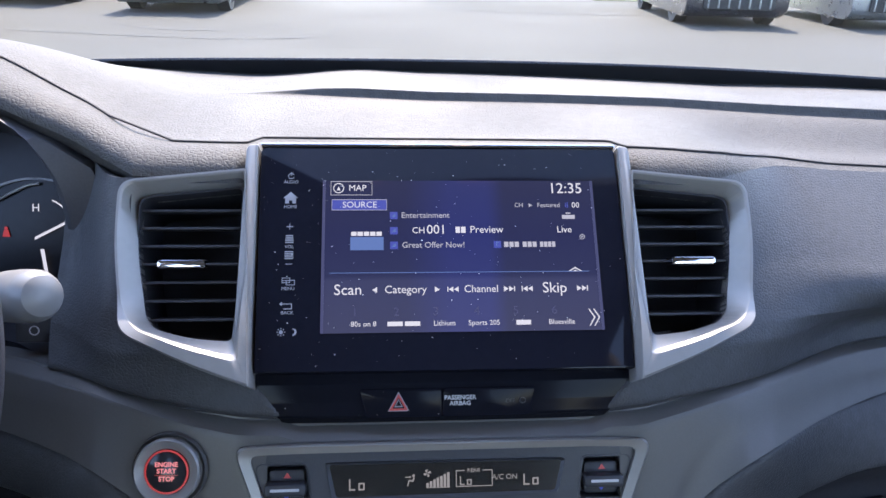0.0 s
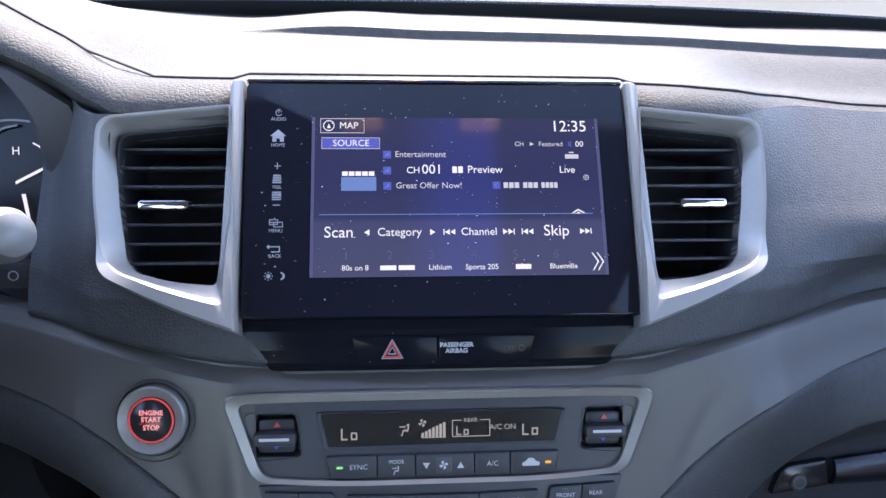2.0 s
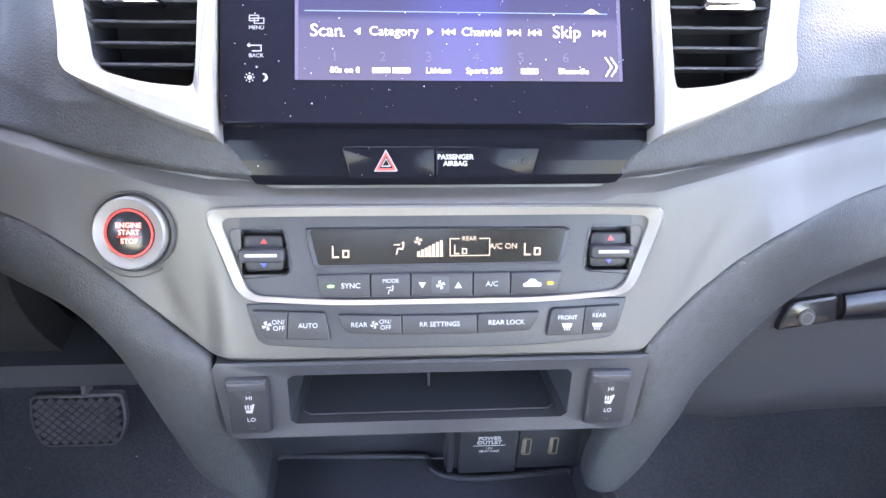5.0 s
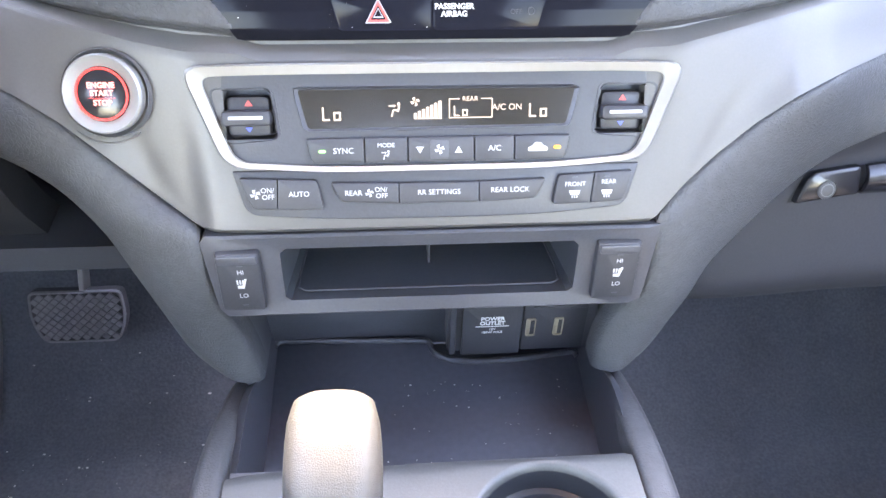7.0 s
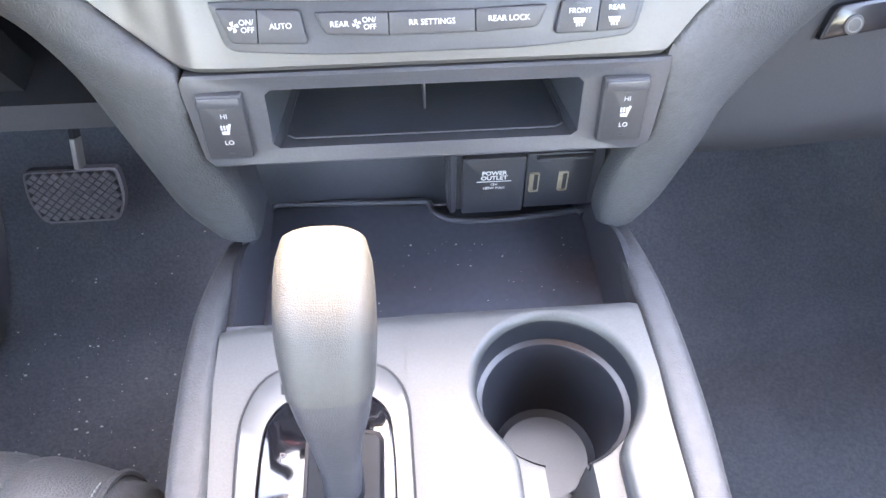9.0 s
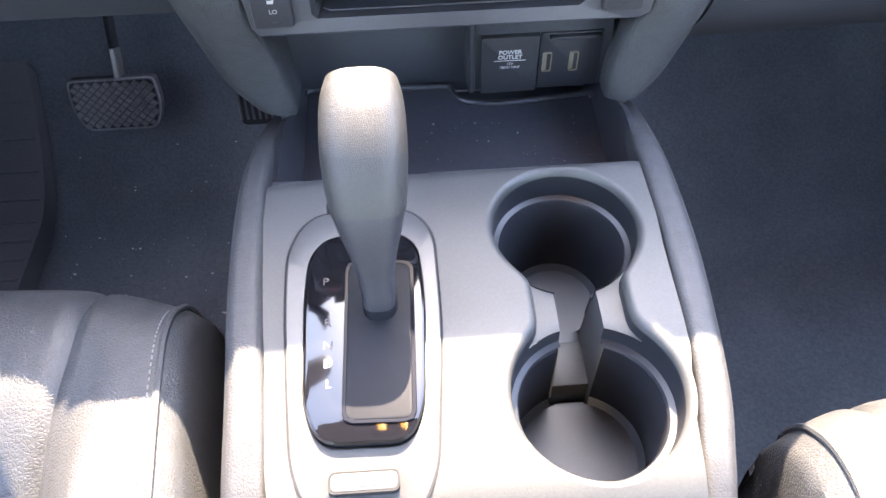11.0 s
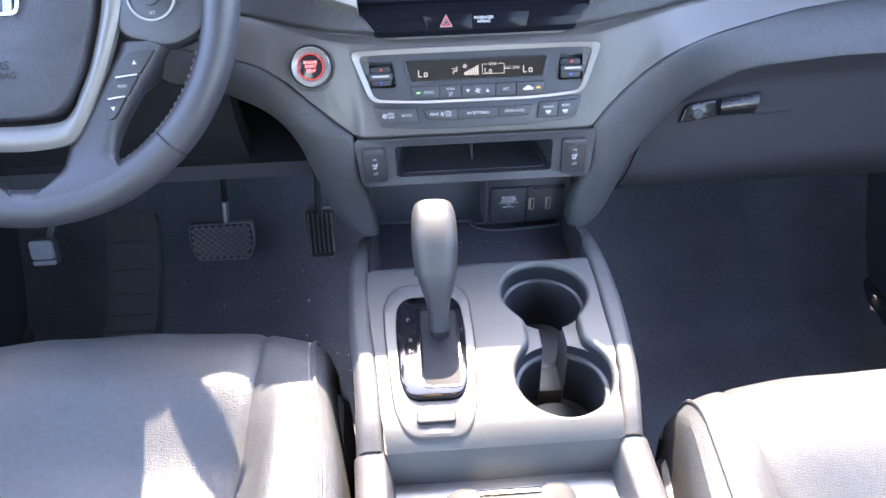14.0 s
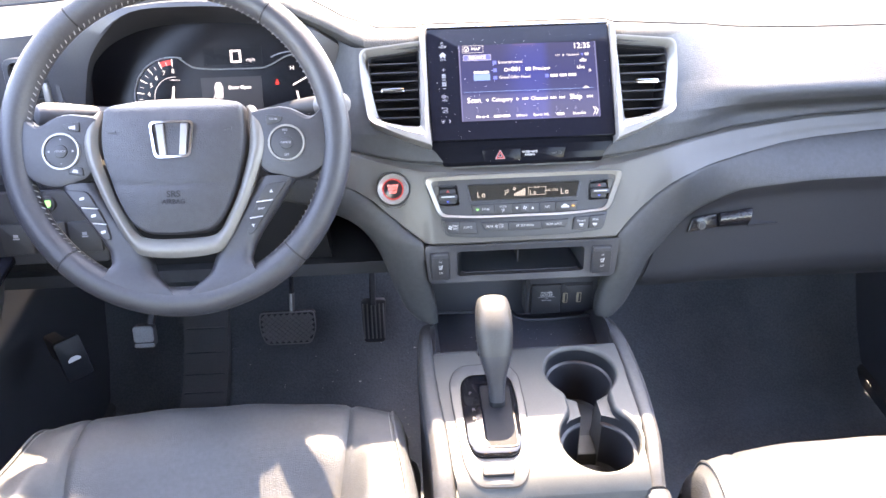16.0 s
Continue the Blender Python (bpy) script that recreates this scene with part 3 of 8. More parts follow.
def in_vent(x, z):
    s = (z - 0.777) / 0.783
    return 0.120 < abs(x) < lerp_table(s, ((-0.012, 0.170), (0.0, 0.1825), (0.05, 0.1915), (0.09, 0.1925))) and -0.013 < s < 0.0915


dash = thing("dashboard", (0, 0.7, 0.5), "charcoal leather-grained dashboard with gunmetal trim, sunlit on top", "dashboard")


def pad_gap(z):
    """Half the width of the gap in the pad that holds screen and strip: it narrows beside the strip."""
    return lerp_table(z, ((0.718, 0.0965), (0.723, 0.0980), (0.7285, 0.1008), (0.7335, 0.1048), (0.7387, 0.1092), (0.744, 0.1150), (0.750, 0.126)))


def pad_face(u, v):
    x = -0.250 + 1.010 * u
    lo = lerp_table(x, PAD_LOW)
    z = lo + (0.851 - lo) * v
    lip = 0.006 * (1 - step(v / 0.07)) ** 2
    tuck = (lerp_table(abs(x), PAD_BACK) - face_y(x, lo, True)) * (1 - v) ** 2 * step((abs(x) - 0.09) / 0.02)
    return Vector((x, face_y(x, z, True) + 0.001 + lip + tuck + 0.014 * step((pad_gap(z) + 0.0015 - abs(x)) / 0.009), z - lerp_table(x, SINK_FRONT) * v ** 2))


bm = bm_new()
grid(bm, pad_face, 440, 84, (0, 0.012, -0.004), skip=lambda u, v: in_vent(-0.250 + 1.010 * u, lerp_table(-0.250 + 1.010 * u, PAD_LOW) * (1 - v) + 0.851 * v))
part("upper_pad", bm, PAD, dash, "charcoal leather-grained padded face")


HOOD = [(p.x, p.y) for p in spline([(-0.68, 0.0, 0), (-0.63, 0.002, 0), (-0.585, 0.010, 0), (-0.53, 0.037, 0), (-0.49, 0.050, 0), (-0.44, 0.056, 0), (-0.40, 0.057, 0), (-0.35, 0.055, 0), (-0.299, 0.045, 0), (-0.249, 0.022, 0), (-0.21, 0.005, 0), (-0.18, 0.0, 0)], 60)]   # height of the hood over the instruments


def hood_z(x):
    return lerp_table(x, HOOD)


def edge_y(x):
    """The front edge of the dashboard's top."""
    if x > -0.2:
        return face_y(x, 0.851) + 0.001 + 0.014 * step((0.128 - abs(x)) / 0.010)
    return 0.506 + 0.028 * step((-0.180 - x) / 0.065) + 0.05 * step((-x - 0.56) / 0.1)


def riser(x):
    """Where the low riser across the top stands."""
    return 0.672 - 0.09 * max(0, x - 0.1) ** 1.5


def top_pt(x, v):
    ye, back = edge_y(x), screen_base(x) - 0.005
    hz = hood_z(x)
    raised = step((x + 0.17) / 0.12)
    k = step((x - 0.16) / 0.10)
    if v < 0.15:
        g = v / 0.15 * math.pi / 2
        y, z = ye + 0.028 * ((1 - k) * (1 - math.cos(g)) + k * v / 0.15), 0.851 + (0.014 - 0.0105 * k) * math.sin(g)
    else:
        stops = ((0.15, ye + 0.028), (0.55, max(riser(x) - 0.004, ye + 0.04)), (0.65, max(riser(x) + 0.002, ye + 0.046)), (1.0, back))
        y = lerp_table(v, stops)
        z = 0.865 - 0.0105 * k * (1 - step((v - 0.15) / 0.38)) + 0.006 * step((v - 0.15) / 0.4) + raised * 0.0075 * step((v - 0.55) / 0.08) - 0.003 * step((v - 0.8) / 0.2) - 0.004 * (1 - raised) * step((v - 0.6) / 0.4)
    z += hz * (1 - step((y - ye - 0.06) / 0.22) * 0.9)
    z -= lerp_table(v, ((0.15, lerp_table(x, SINK_FRONT)), (0.6, lerp_table(x, SINK_RISER)), (1.0, lerp_table(x, SINK_BACK))))
    return Vector((x, y, z))


bm = bm_new()
# rows crowd at the riser
rows_v = [0.15 * i / 8 for i in range(8)] + [0.15 + 0.40 * i / 16 for i in range(16)] + [0.55 + 0.10 * i / 10 for i in range(10)] + [0.65 + 0.35 * i / 12 for i in range(13)]
grid(bm, lambda u, v: top_pt(-0.76 + 1.52 * u, rows_v[round(v * (len(rows_v) - 1))]), 150, len(rows_v) - 1, (0, 0.01, -0.012))
part("top_pad", bm, TOP, dash, "sunlit charcoal vinyl top")
# sewn seam over the top
seam_line = spline([(-0.42, 0.31, 0), (-0.33, 0.275, 0), (-0.25, 0.205, 0), (-0.178, 0.17, 0), (-0.12, 0.158, 0), (0.0, 0.155, 0), (0.1, 0.15, 0), (0.18, 0.13, 0), (0.24, 0.085, 0), (0.30, 0.055, 0), (0.45, 0.045, 0), (0.6, 0.045, 0), (0.75, 0.045, 0)], 260)
bm = bm_new()
tube(bm, [top_pt(p.x, p.y) + Vector((0, -0.0003, 0.0006)) for p in seam_line if abs(p.x + 0.2) > 0.022], 0.0008, 6)
part("seam", bm, SEAM, dash, "dark sewn seam")

def wing_face(u, v):
    x = -0.76 + 1.52 * u
    a = abs(x)
    lo, hi = lerp_table(x, WING_LOW), lerp_table(x, PAD_LOW) + 0.004
    z = lo + (hi - lo) * v
    lip = 0.005 * (1 - step(v / 0.06)) ** 2
    out = step((a - 0.10) / 0.03)
    y0, y1 = lerp_table(a, WING_BACK), lerp_table(a, PAD_BACK)
    y = face_y(x, z) * (1 - out) + (y0 + (y1 - y0) * v) * out
    # a scooped facet below a crease that climbs each wing
    crease = lerp_table(a, ((0.125, 0.04), (0.143, 0.29), (0.162, 0.62), (0.18, 0.72), (0.20, 0.74), (0.31, 0.52), (0.5, 0.45)))
    hollow = 0.0007 * step((a - 0.128) / 0.03) * math.sin(math.pi * min(max(v / crease, 0), 1)) ** 1.4
    return Vector((x, y - 0.001 + lip + hollow + 0.009 * step((v - 0.90) / 0.06), z))


bm = bm_new()


def behind_climate(u, v):
    x = -0.76 + 1.52 * u
    lo, hi = lerp_table(x, WING_LOW), lerp_table(x, PAD_LOW) + 0.004
    return abs(x) < 0.109 and 0.671 + max(0, abs(x) - 0.100) < lo + (hi - lo) * v < 0.703


grid(bm, wing_face, 480, 44, (0, 0.010, 0), behind_climate)
part("trim_panel", bm, WING, dash, "satin gunmetal trim panel sweeping to both sides")

# leather-grained rolls that run under the trim and sweep down to the console: a bulging sheet between two edges
ROLL_TOP = {1: [(0.76, 0.514, 0.718), (0.515, 0.503, 0.714), (0.41, 0.493, 0.711), (0.36, 0.485, 0.708), (0.30, 0.466, 0.703), (0.25, 0.443, 0.701), (0.21, 0.421, 0.6975), (0.17, 0.410, 0.677), (0.133, 0.396, 0.646), (0.1215, 0.389, 0.629),
                (0.1230, 0.388, 0.602), (0.1215, 0.390, 0.578), (0.113, 0.396, 0.55), (0.108, 0.400, 0.52), (0.108, 0.404, 0.492)],
            -1: [(0.76, 0.514, 0.708), (0.515, 0.503, 0.706), (0.41, 0.493, 0.704), (0.36, 0.485, 0.7025), (0.30, 0.466, 0.701), (0.25, 0.443, 0.699), (0.21, 0.421, 0.694), (0.17, 0.410, 0.662), (0.15, 0.402, 0.644), (0.1295, 0.389, 0.629),
                 (0.1285, 0.388, 0.602), (0.1265, 0.390, 0.578), (0.120, 0.396, 0.55), (0.115, 0.400, 0.52), (0.113, 0.404, 0.492)]}
ROLL_LOW = {1: [(0.76, 0.450, 0.669), (0.515, 0.447, 0.669), (0.41, 0.445, 0.669), (0.36, 0.444, 0.666), (0.30, 0.443, 0.660), (0.262, 0.441, 0.646), (0.236, 0.437, 0.634), (0.215, 0.432, 0.617), (0.197, 0.427, 0.597), (0.183, 0.422, 0.582),
                (0.174, 0.420, 0.570), (0.166, 0.416, 0.550), (0.158, 0.414, 0.528), (0.148, 0.411, 0.506), (0.134, 0.406, 0.491)],
            -1: [(0.76, 0.50, 0.670), (0.515, 0.49, 0.668), (0.41, 0.478, 0.668), (0.36, 0.468, 0.668), (0.30, 0.452, 0.666), (0.262, 0.440, 0.661), (0.240, 0.432, 0.655), (0.222, 0.427, 0.647), (0.208, 0.424, 0.636), (0.197, 0.421, 0.622),
                 (0.189, 0.420, 0.606), (0.181, 0.418, 0.583), (0.169, 0.416, 0.545), (0.157, 0.412, 0.515), (0.141, 0.408, 0.497)]}
for sx in (-1, 1):
    high = spline([(sx * x, y, z) for x, y, z in ROLL_TOP[sx]], 120)
    low = spline([(sx * x, y, z) for x, y, z in ROLL_LOW[sx]], 120)

    def roll_pt(u, v):
        a, b = high[round(u * 120)], low[round(u * 120)]
        if v < 0.05:
            return a + Vector((0, 0.016 * (1 - v / 0.05), 0))
        if v > 0.93:
            g = (v - 0.93) / 0.07
            return b + Vector((0, 0.050 * g, 0.003 * g))
        f = (v - 0.05) / 0.88
        across = (b - a).normalized()
        out = Vector((0, -1, 0.30))
        out = (out - across * out.dot(across)).normalized()
        swell = 0.006 + 0.005 * step((u - 0.3) / 0.3)
        return a.lerp(b, f) + out * swell * (math.sin(math.pi * f) ** 0.5)

    bm = bm_new()
    grid(bm, roll_pt, 120, 40)
    part("knee_roll", bm, PAD, dash, "leather-grained knee roll curving down to the console", 60)
# lower cover on the driver's side
bm = bm_new()
grid(bm, lambda u, v: Vector((-0.76 + 0.5 * u, 0.50 + 0.06 * math.sin(math.pi * v) * -0.5 - 0.03 * step(v), 0.53 + 0.17 * v)), 30, 10, (0, 0.03, 0))
part("lower_cover", bm, LOWER, dash, "dark plastic cover under the steering column")
bm = bm_new()
grid(bm, lambda u, v: Vector((-0.76 + 0.175 * u, 0.55 - 0.03 * math.sin(math.pi * u) + 0.03 * v, 0.72 + 0.145 * v)), 14, 10, (0, 0.03, 0))
part("side_face", bm, HARD, dash, "dark plastic face beside the instruments")
# body of the dash behind its faces, and the shelf under the instruments
bm = bm_new()
block(bm, -0.74, 0.74, 0.655, 0.80, 0.57, 0.845, 0.01)
part("core", bm, DARK, dash)
bm = bm_new()
grid(bm, lambda u, v: Vector((-0.74 + 0.53 * u, 0.452 + 0.06 * step((-0.205 - (-0.74 + 0.53 * u)) / 0.1) + 0.14 * v, 0.735 - 0.02 * v)), 30, 8, (0, 0, -0.01))
part("column_shelf", bm, DARK, dash)
bm = bm_new()
grid(bm, lambda u, v: Vector((-0.2490 - 0.003 * u, face_y(-0.25, 0.72 + 0.126 * v, True) + 0.003 + 0.006 * u, 0.72 + 0.126 * v)), 8, 16, (0.0, 0.02, 0))
part("cluster_cheek", bm, HARD, dash, "dark plastic cheek beside the instruments")
# undersides that close the dash towards the footwells
for x0, x1 in ((-0.76, -0.17), (0.17, 0.76)):
    bm = bm_new()
    grid(bm, lambda u, v: Vector((x0 + (x1 - x0) * u, 0.47 + 0.58 * v, 0.535 + 0.05 * v)), 10, 10, (0, 0, 0.02))
    part("under_cover", bm, DARK, dash)

# ---- glove box ----
glove = thing("glove_box", (0.47, 0.47, 0.52), "closed dark plastic glove box with a latch handle", "glove box")
GL = plane((0.47, 0.455, 0.604), (0, 0.28, 0.96))
bm = bm_new()


GLOVE_TOP = [(0.222, 0.632), (0.24, 0.6365), (0.262, 0.6445), (0.30, 0.658), (0.36, 0.664), (0.41, 0.667), (0.76, 0.667)]


def glove_pt(u, v):
    lo = 0.158 + 0.0590 * v
    x = lo + (0.75 - lo) * u
    z = 0.478 + (lerp_table(x, GLOVE_TOP) - 0.478) * v
    y = 0.430 + 0.26 * (z - 0.522) + 0.075 * max(0, (0.42 - v) / 0.42) ** 2 - 0.012 * step((v - 0.85) / 0.15)
    return Vector((x, y, z))


grid(bm, glove_pt, 40, 28, (0, 0.02, 0))
part("lid", bm, GLOVE, glove)


def beside_glove(u, v):
    p = glove_pt(0, v)
    return Vector((0.140 + (p.x - 0.0016 - 0.140) * u, p.y + 0.0005, p.z))


bm = bm_new()
grid(bm, beside_glove, 10, 28, (0, 0.02, 0))
part("glove_box_surround", bm, GLOVE, dash, "dark plastic panel beside the glove box")
# no hollow here: a thin near-black plate gives the shade round the latch
bm = bm_new()
slab(bm, rounded([(-0.2365, -0.0125), (-0.1890, -0.0068), (-0.1490, -0.0055), (-0.1425, 0.0215), (-0.1930, 0.0165), (-0.2290, 0.0118)], [0.002, 0.002, 0.004, 0.003, 0.006, 0.004]), 0.001, 0.0035, GL, 0.001)
part("latch_recess_shade", bm, SEAM, glove, "recess round the latch, its shade drawn as a dark plate")
bm = bm_new()
slab(bm, rounded([(-0.2339, -0.0110), (-0.1915, -0.0048), (-0.1935, 0.0147), (-0.2277, 0.0100)], [0.002, 0.002, 0.003, 0.005]), 0.003, 0.0095, GL, 0.0025)
lockp = part("lock_plate", bm, LATCH, glove, "black lock plate")
bm = bm_new()
disc(bm, 0.0062, 0.0085, 0.0108, at2(GL, -0.2146, -0.0012), 28, 0.001)
lk = part("lock", bm, KEY, lockp, "round metal lock")
bm = bm_new()
hoop(bm, circle(0.0046, 24), circle(0.0038, 24), 0.0105, 0.0111, at2(GL, -0.2146, -0.0012))
part("lock_ring", bm, RUBBER, lk, "bright ring round the keyhole")
bm = bm_new()
grid(bm, lambda u, v: GL @ Vector((-0.1900 + (0.0450 - 0.0045 * (1 - v)) * u, (-0.0050 + 0.0016 * u) * (1 - v) + (0.0146 + 0.0055 * u) * v, 0.0050 + 0.0085 * math.sin(math.pi * (0.06 + 0.80 * v)) ** 0.7)), 24, 14, GL.to_3x3() @ Vector((0, 0, -0.004)))
part("handle", bm, LATCH, glove, "glossy black latch handle")
# finger recess not cut either; its shade is the plate's dark colour
bm = bm_new()
slab(bm, rounded([(-0.1490, -0.0045), (-0.1045, -0.0030), (-0.0945, 0.0165), (-0.0957, 0.0237), (-0.1430, 0.0200)], [0.002, 0.004, 0.004, 0.002, 0.002]), 0.0006, 0.0016, GL, 0.0004)
fr = part("finger_recess_shade", bm, SEAM, glove, "finger recess beside the latch, its shade drawn as a dark plate")
bm = bm_new()
grid(bm, lambda u, v: GL @ Vector((-0.1480 + 0.0430 * u, -0.0045 + 0.0018 * u + 0.0140 * v * (1 - u), 0.0062 - 0.0042 * v)), 16, 8, GL.to_3x3() @ Vector((0, -0.002, -0.003)))
part("recess_slope", bm, GLOVE, fr, "paler sloping floor of the recess")

# ---- radio screen ----
S = plane((0, 0.4415, 0.774), (0, 0.632, 0.775))
radio = thing("infotainment_screen", (0, 0.46, 0.75), "gloss black infotainment screen showing a blue radio page, dusty", "screen")
bm = bm_new()
slab(bm, rounded([(-0.1135, -0.0225), (0.1145, -0.0235), (0.1150, 0.1205), (-0.1150, 0.1205)], [0.001, 0.001, 0.004, 0.004]), -0.012, 0.0, S, 0.0012)
glassp = part("glass", bm, SCREEN, radio, "dusty gloss black glass")
bm = bm_new()
slab(bm, rrect(-0.0755, 0.0, 0.0975, 0.0975, 0.0005, 1), 0.0003, 0.0006, S)
disp = part("display", bm, PICTURE, radio, "lit navy blue display")
bm = bm_new()
slab(bm, rrect(-0.1150, 0.1205, 0.1150, 0.1235, 0.001), -0.008, 0.001, S, 0.001)
part("top_rim", bm, CHROME, radio, "thin bright rim")
F1 = 0.0009
mk = lambda polys, mat=LIT_WHITE, name="symbol", label="": mark(name, at2(S, 0, 0, F1), polys, mat, disp, 0.0002, label)
mks = lambda polys, mat=LIT_WHITE, name="symbol", label="": marks(name, at2(S, 0, 0, F1), polys, mat, disp, 0.0002, label)
tx = lambda w, x, y, cap, mat=LIT_WHITE, align="CENTER": text(w, cap, at2(S, x, y, F1), mat, disp, align=align, label="lit word " + w if any(c.isalpha() for c in w) else "")
tri = lambda x, y, s, d=1: [(x - d * s * 0.8, y - s), (x + d * s * 0.9, y), (x - d * s * 0.8, y + s)][::d]
ring = lambda x, y, r, w, n=20: [[(x + q * math.cos(a), y + q * math.sin(a)) for q, a in ((r, a0), (r, a1), (r - w, a1), (r - w, a0))] for a0, a1 in ((2 * math.pi * i / n, 2 * math.pi * (i + 1) / n) for i in range(n))]


def box_line(x0, y0, x1, y1, w):
    return [rect(x0, y0, x1, y0 + w), rect(x0, y1 - w, x1, y1), rect(x0, y0, x0 + w, y1), rect(x1 - w, y0, x1, y1)]


mk(box_line(-0.0705, 0.0875, -0.0445, 0.0968, 0.0003), LIT_GREY, "map_key")
mk(ring(-0.0655, 0.0922, 0.0034, 0.0005) + [[(-0.0666, 0.0907), (-0.0644, 0.0907), (-0.0655, 0.0935)]], LIT_WHITE, "compass")
tx("MAP", -0.0537, 0.0922, 0.0040)
tx("12:35", 0.0795, 0.0920, 0.0070)
mark("source_key", at2(S, 0, 0, 0.0007), [rect(-0.0697, 0.0775, -0.0353, 0.0846)], LIT_BLUE, disp, 0.0001)
mk(box_line(-0.0697, 0.0775, -0.0353, 0.0846, 0.00025), LIT_GREY, "key_border")
tx("SOURCE", -0.0523, 0.0810, 0.0040)
tx("CH", 0.0485, 0.0807, 0.0028, LIT_GREY)
mk([tri(0.0560, 0.0807, 0.0013)], LIT_GREY, "arrow")
tx("Featured", 0.0677, 0.0807, 0.0029, LIT_GREY)
tx("00", 0.0853, 0.0807, 0.0036)
mk([rect(0.0785, 0.0795, 0.0792, 0.0822), rect(0.0797, 0.079, 0.0803, 0.0826)], LIT_BLUE, "loudspeaker_symbol")
mk(bars(S, 0.0760, 0.0842, 0.0728, 0.0026, 1, 0.0) + [rect(0.0785, 0.0750, 0.0815, 0.0757)], LIT_GREY, "station_mark", "plain station mark")
for y, w in ((0.0740, 0.0005), (0.0640, 0.0005), (0.0545, 0.0005)):
    mark("icon_tile", at2(S, 0, 0, 0.0007), [rect(-0.0335, y - 0.0024, -0.0287, y + 0.0024)], LIT_BLUE, disp, 0.0001)
    mk([[(-0.0325, y - 0.0012), (-0.0298, y - 0.0006), (-0.0302, y + 0.0014), (-0.0312, y + 0.0004)]], LIT_SKYBLUE, "icon")
tx("Entertainment", -0.0265, 0.0740, 0.0037, LIT_GREY, "LEFT")
tx("CH", -0.0157, 0.0640, 0.0040)
tx("001", -0.0045, 0.0645, 0.0058)
mks(bars(S, 0.0075, 0.0145, 0.0644, 0.0040, 2, 0.2), LIT_WHITE, "plain_bar")
tx("Preview", 0.0165, 0.0644, 0.0046, align="LEFT")
tx("Great Offer Now!", -0.0262, 0.0545, 0.0037, LIT_GREY, "LEFT")
mark("icon_tile", at2(S, 0, 0, 0.0007), [rect(0.0313, 0.0525, 0.0359, 0.0570)], LIT_BLUE, disp, 0.0001)
mk([rect(0.0330, 0.0532, 0.0335, 0.0562), rect(0.0330, 0.0558, 0.0345, 0.0563)], LIT_SKYBLUE, "icon")
mks(bars(S, 0.0378, 0.0478, 0.0547, 0.0034, 3, 0.2) + bars(S, 0.0496, 0.0590, 0.0547, 0.0034, 3, 0.2) + bars(S, 0.0606, 0.0708, 0.0547, 0.0034, 4, 0.2), LIT_GREY, "plain_bar", "number shown as a plain bar")
mark("station_tile", at2(S, 0, 0, 0.0007), [rect(-0.0580, 0.0515, -0.0375, 0.0600)], LIT_SKYBLUE, disp, 0.0001, "light blue station tile")
mks(bars(S, -0.0575, -0.0380, 0.0620, 0.0026, 5, 0.15), LIT_WHITE, "plain_bar")
tx("Live", 0.0768, 0.0643, 0.0042)
mk(ring(0.0880, 0.0595, 0.0017, 0.0004, 14) + [tri(0.0881, 0.0595, 0.0007)], LIT_GREY, "clock_symbol")
mk([rect(-0.0705, 0.0368, 0.0905, 0.0372)], LIT_SKYBLUE, "rule")
mk([[(0.0775, 0.0372), (0.0818, 0.0398), (0.0818, 0.0389), (0.0788, 0.0372)], [(0.0818, 0.0398), (0.0862, 0.0372), (0.0849, 0.0372), (0.0818, 0.0389)], [(0.0797, 0.0368), (0.0818, 0.0380), (0.0840, 0.0368)]], LIT_WHITE, "chevron_up")
tx("Scan", -0.0592, 0.0262, 0.0066)
tx("Category", -0.0242, 0.0262, 0.0048)
tx("Channel", 0.0222, 0.0262, 0.0045)
tx("Skip", 0.0680, 0.0265, 0.0066)
mks([tri(-0.0430, 0.0262, 0.0018, -1), tri(-0.0050, 0.0262, 0.0018)], LIT_WHITE, "arrow")
for x, d in ((0.0052, -1), (0.0392, 1), (0.0512, -1), (0.0850, 1)):
    mk([tri(x - 0.0016, 0.0262, 0.0017, d), tri(x + 0.0016, 0.0262, 0.0017, d), rect(x + d * 0.0036 - 0.0003, 0.0245, x + d * 0.0036 + 0.0003, 0.0279)], LIT_WHITE, "skip_symbol")
for x, w in ((-0.0497, "80s on 8"), (-0.0010, "Lithium"), (0.0232, "Sports 205"), (0.0710, "Bluesville")):
    tx(w, x, 0.0052, 0.0031)
mks(bars(S, -0.0355, -0.0145, 0.0052, 0.0027, 2, 0.12), LIT_WHITE, "plain_bar", "station name shown as a plain bar")
mks(bars(S, 0.0428, 0.0518, 0.0052, 0.0029, 1, 0.0), LIT_WHITE, "plain_bar", "station name shown as a plain bar")
for i, x in enumerate((-0.055, -0.030, -0.006, 0.019, 0.043, 0.067)):
    text(str(i + 1), 0.0052, at2(S, x, 0.0125, 0.00075), LIT_NAVY, disp)
mk([[(0.0880 + k, 0.0025), (0.0912 + k, 0.0078), (0.0880 + k, 0.0131), (0.0887 + k, 0.0131), (0.0921 + k, 0.0078), (0.0887 + k, 0.0025)] for k in (0, 0.0030)], LIT_WHITE, "double_chevron")
marks("side_glow", at2(S, 0, 0, 0.0007), [rect(-0.0755, 0, -0.0737, 0.0975), rect(0.0957, 0, 0.0975, 0.0975)], LIT_NAVY, disp, 0.0001)
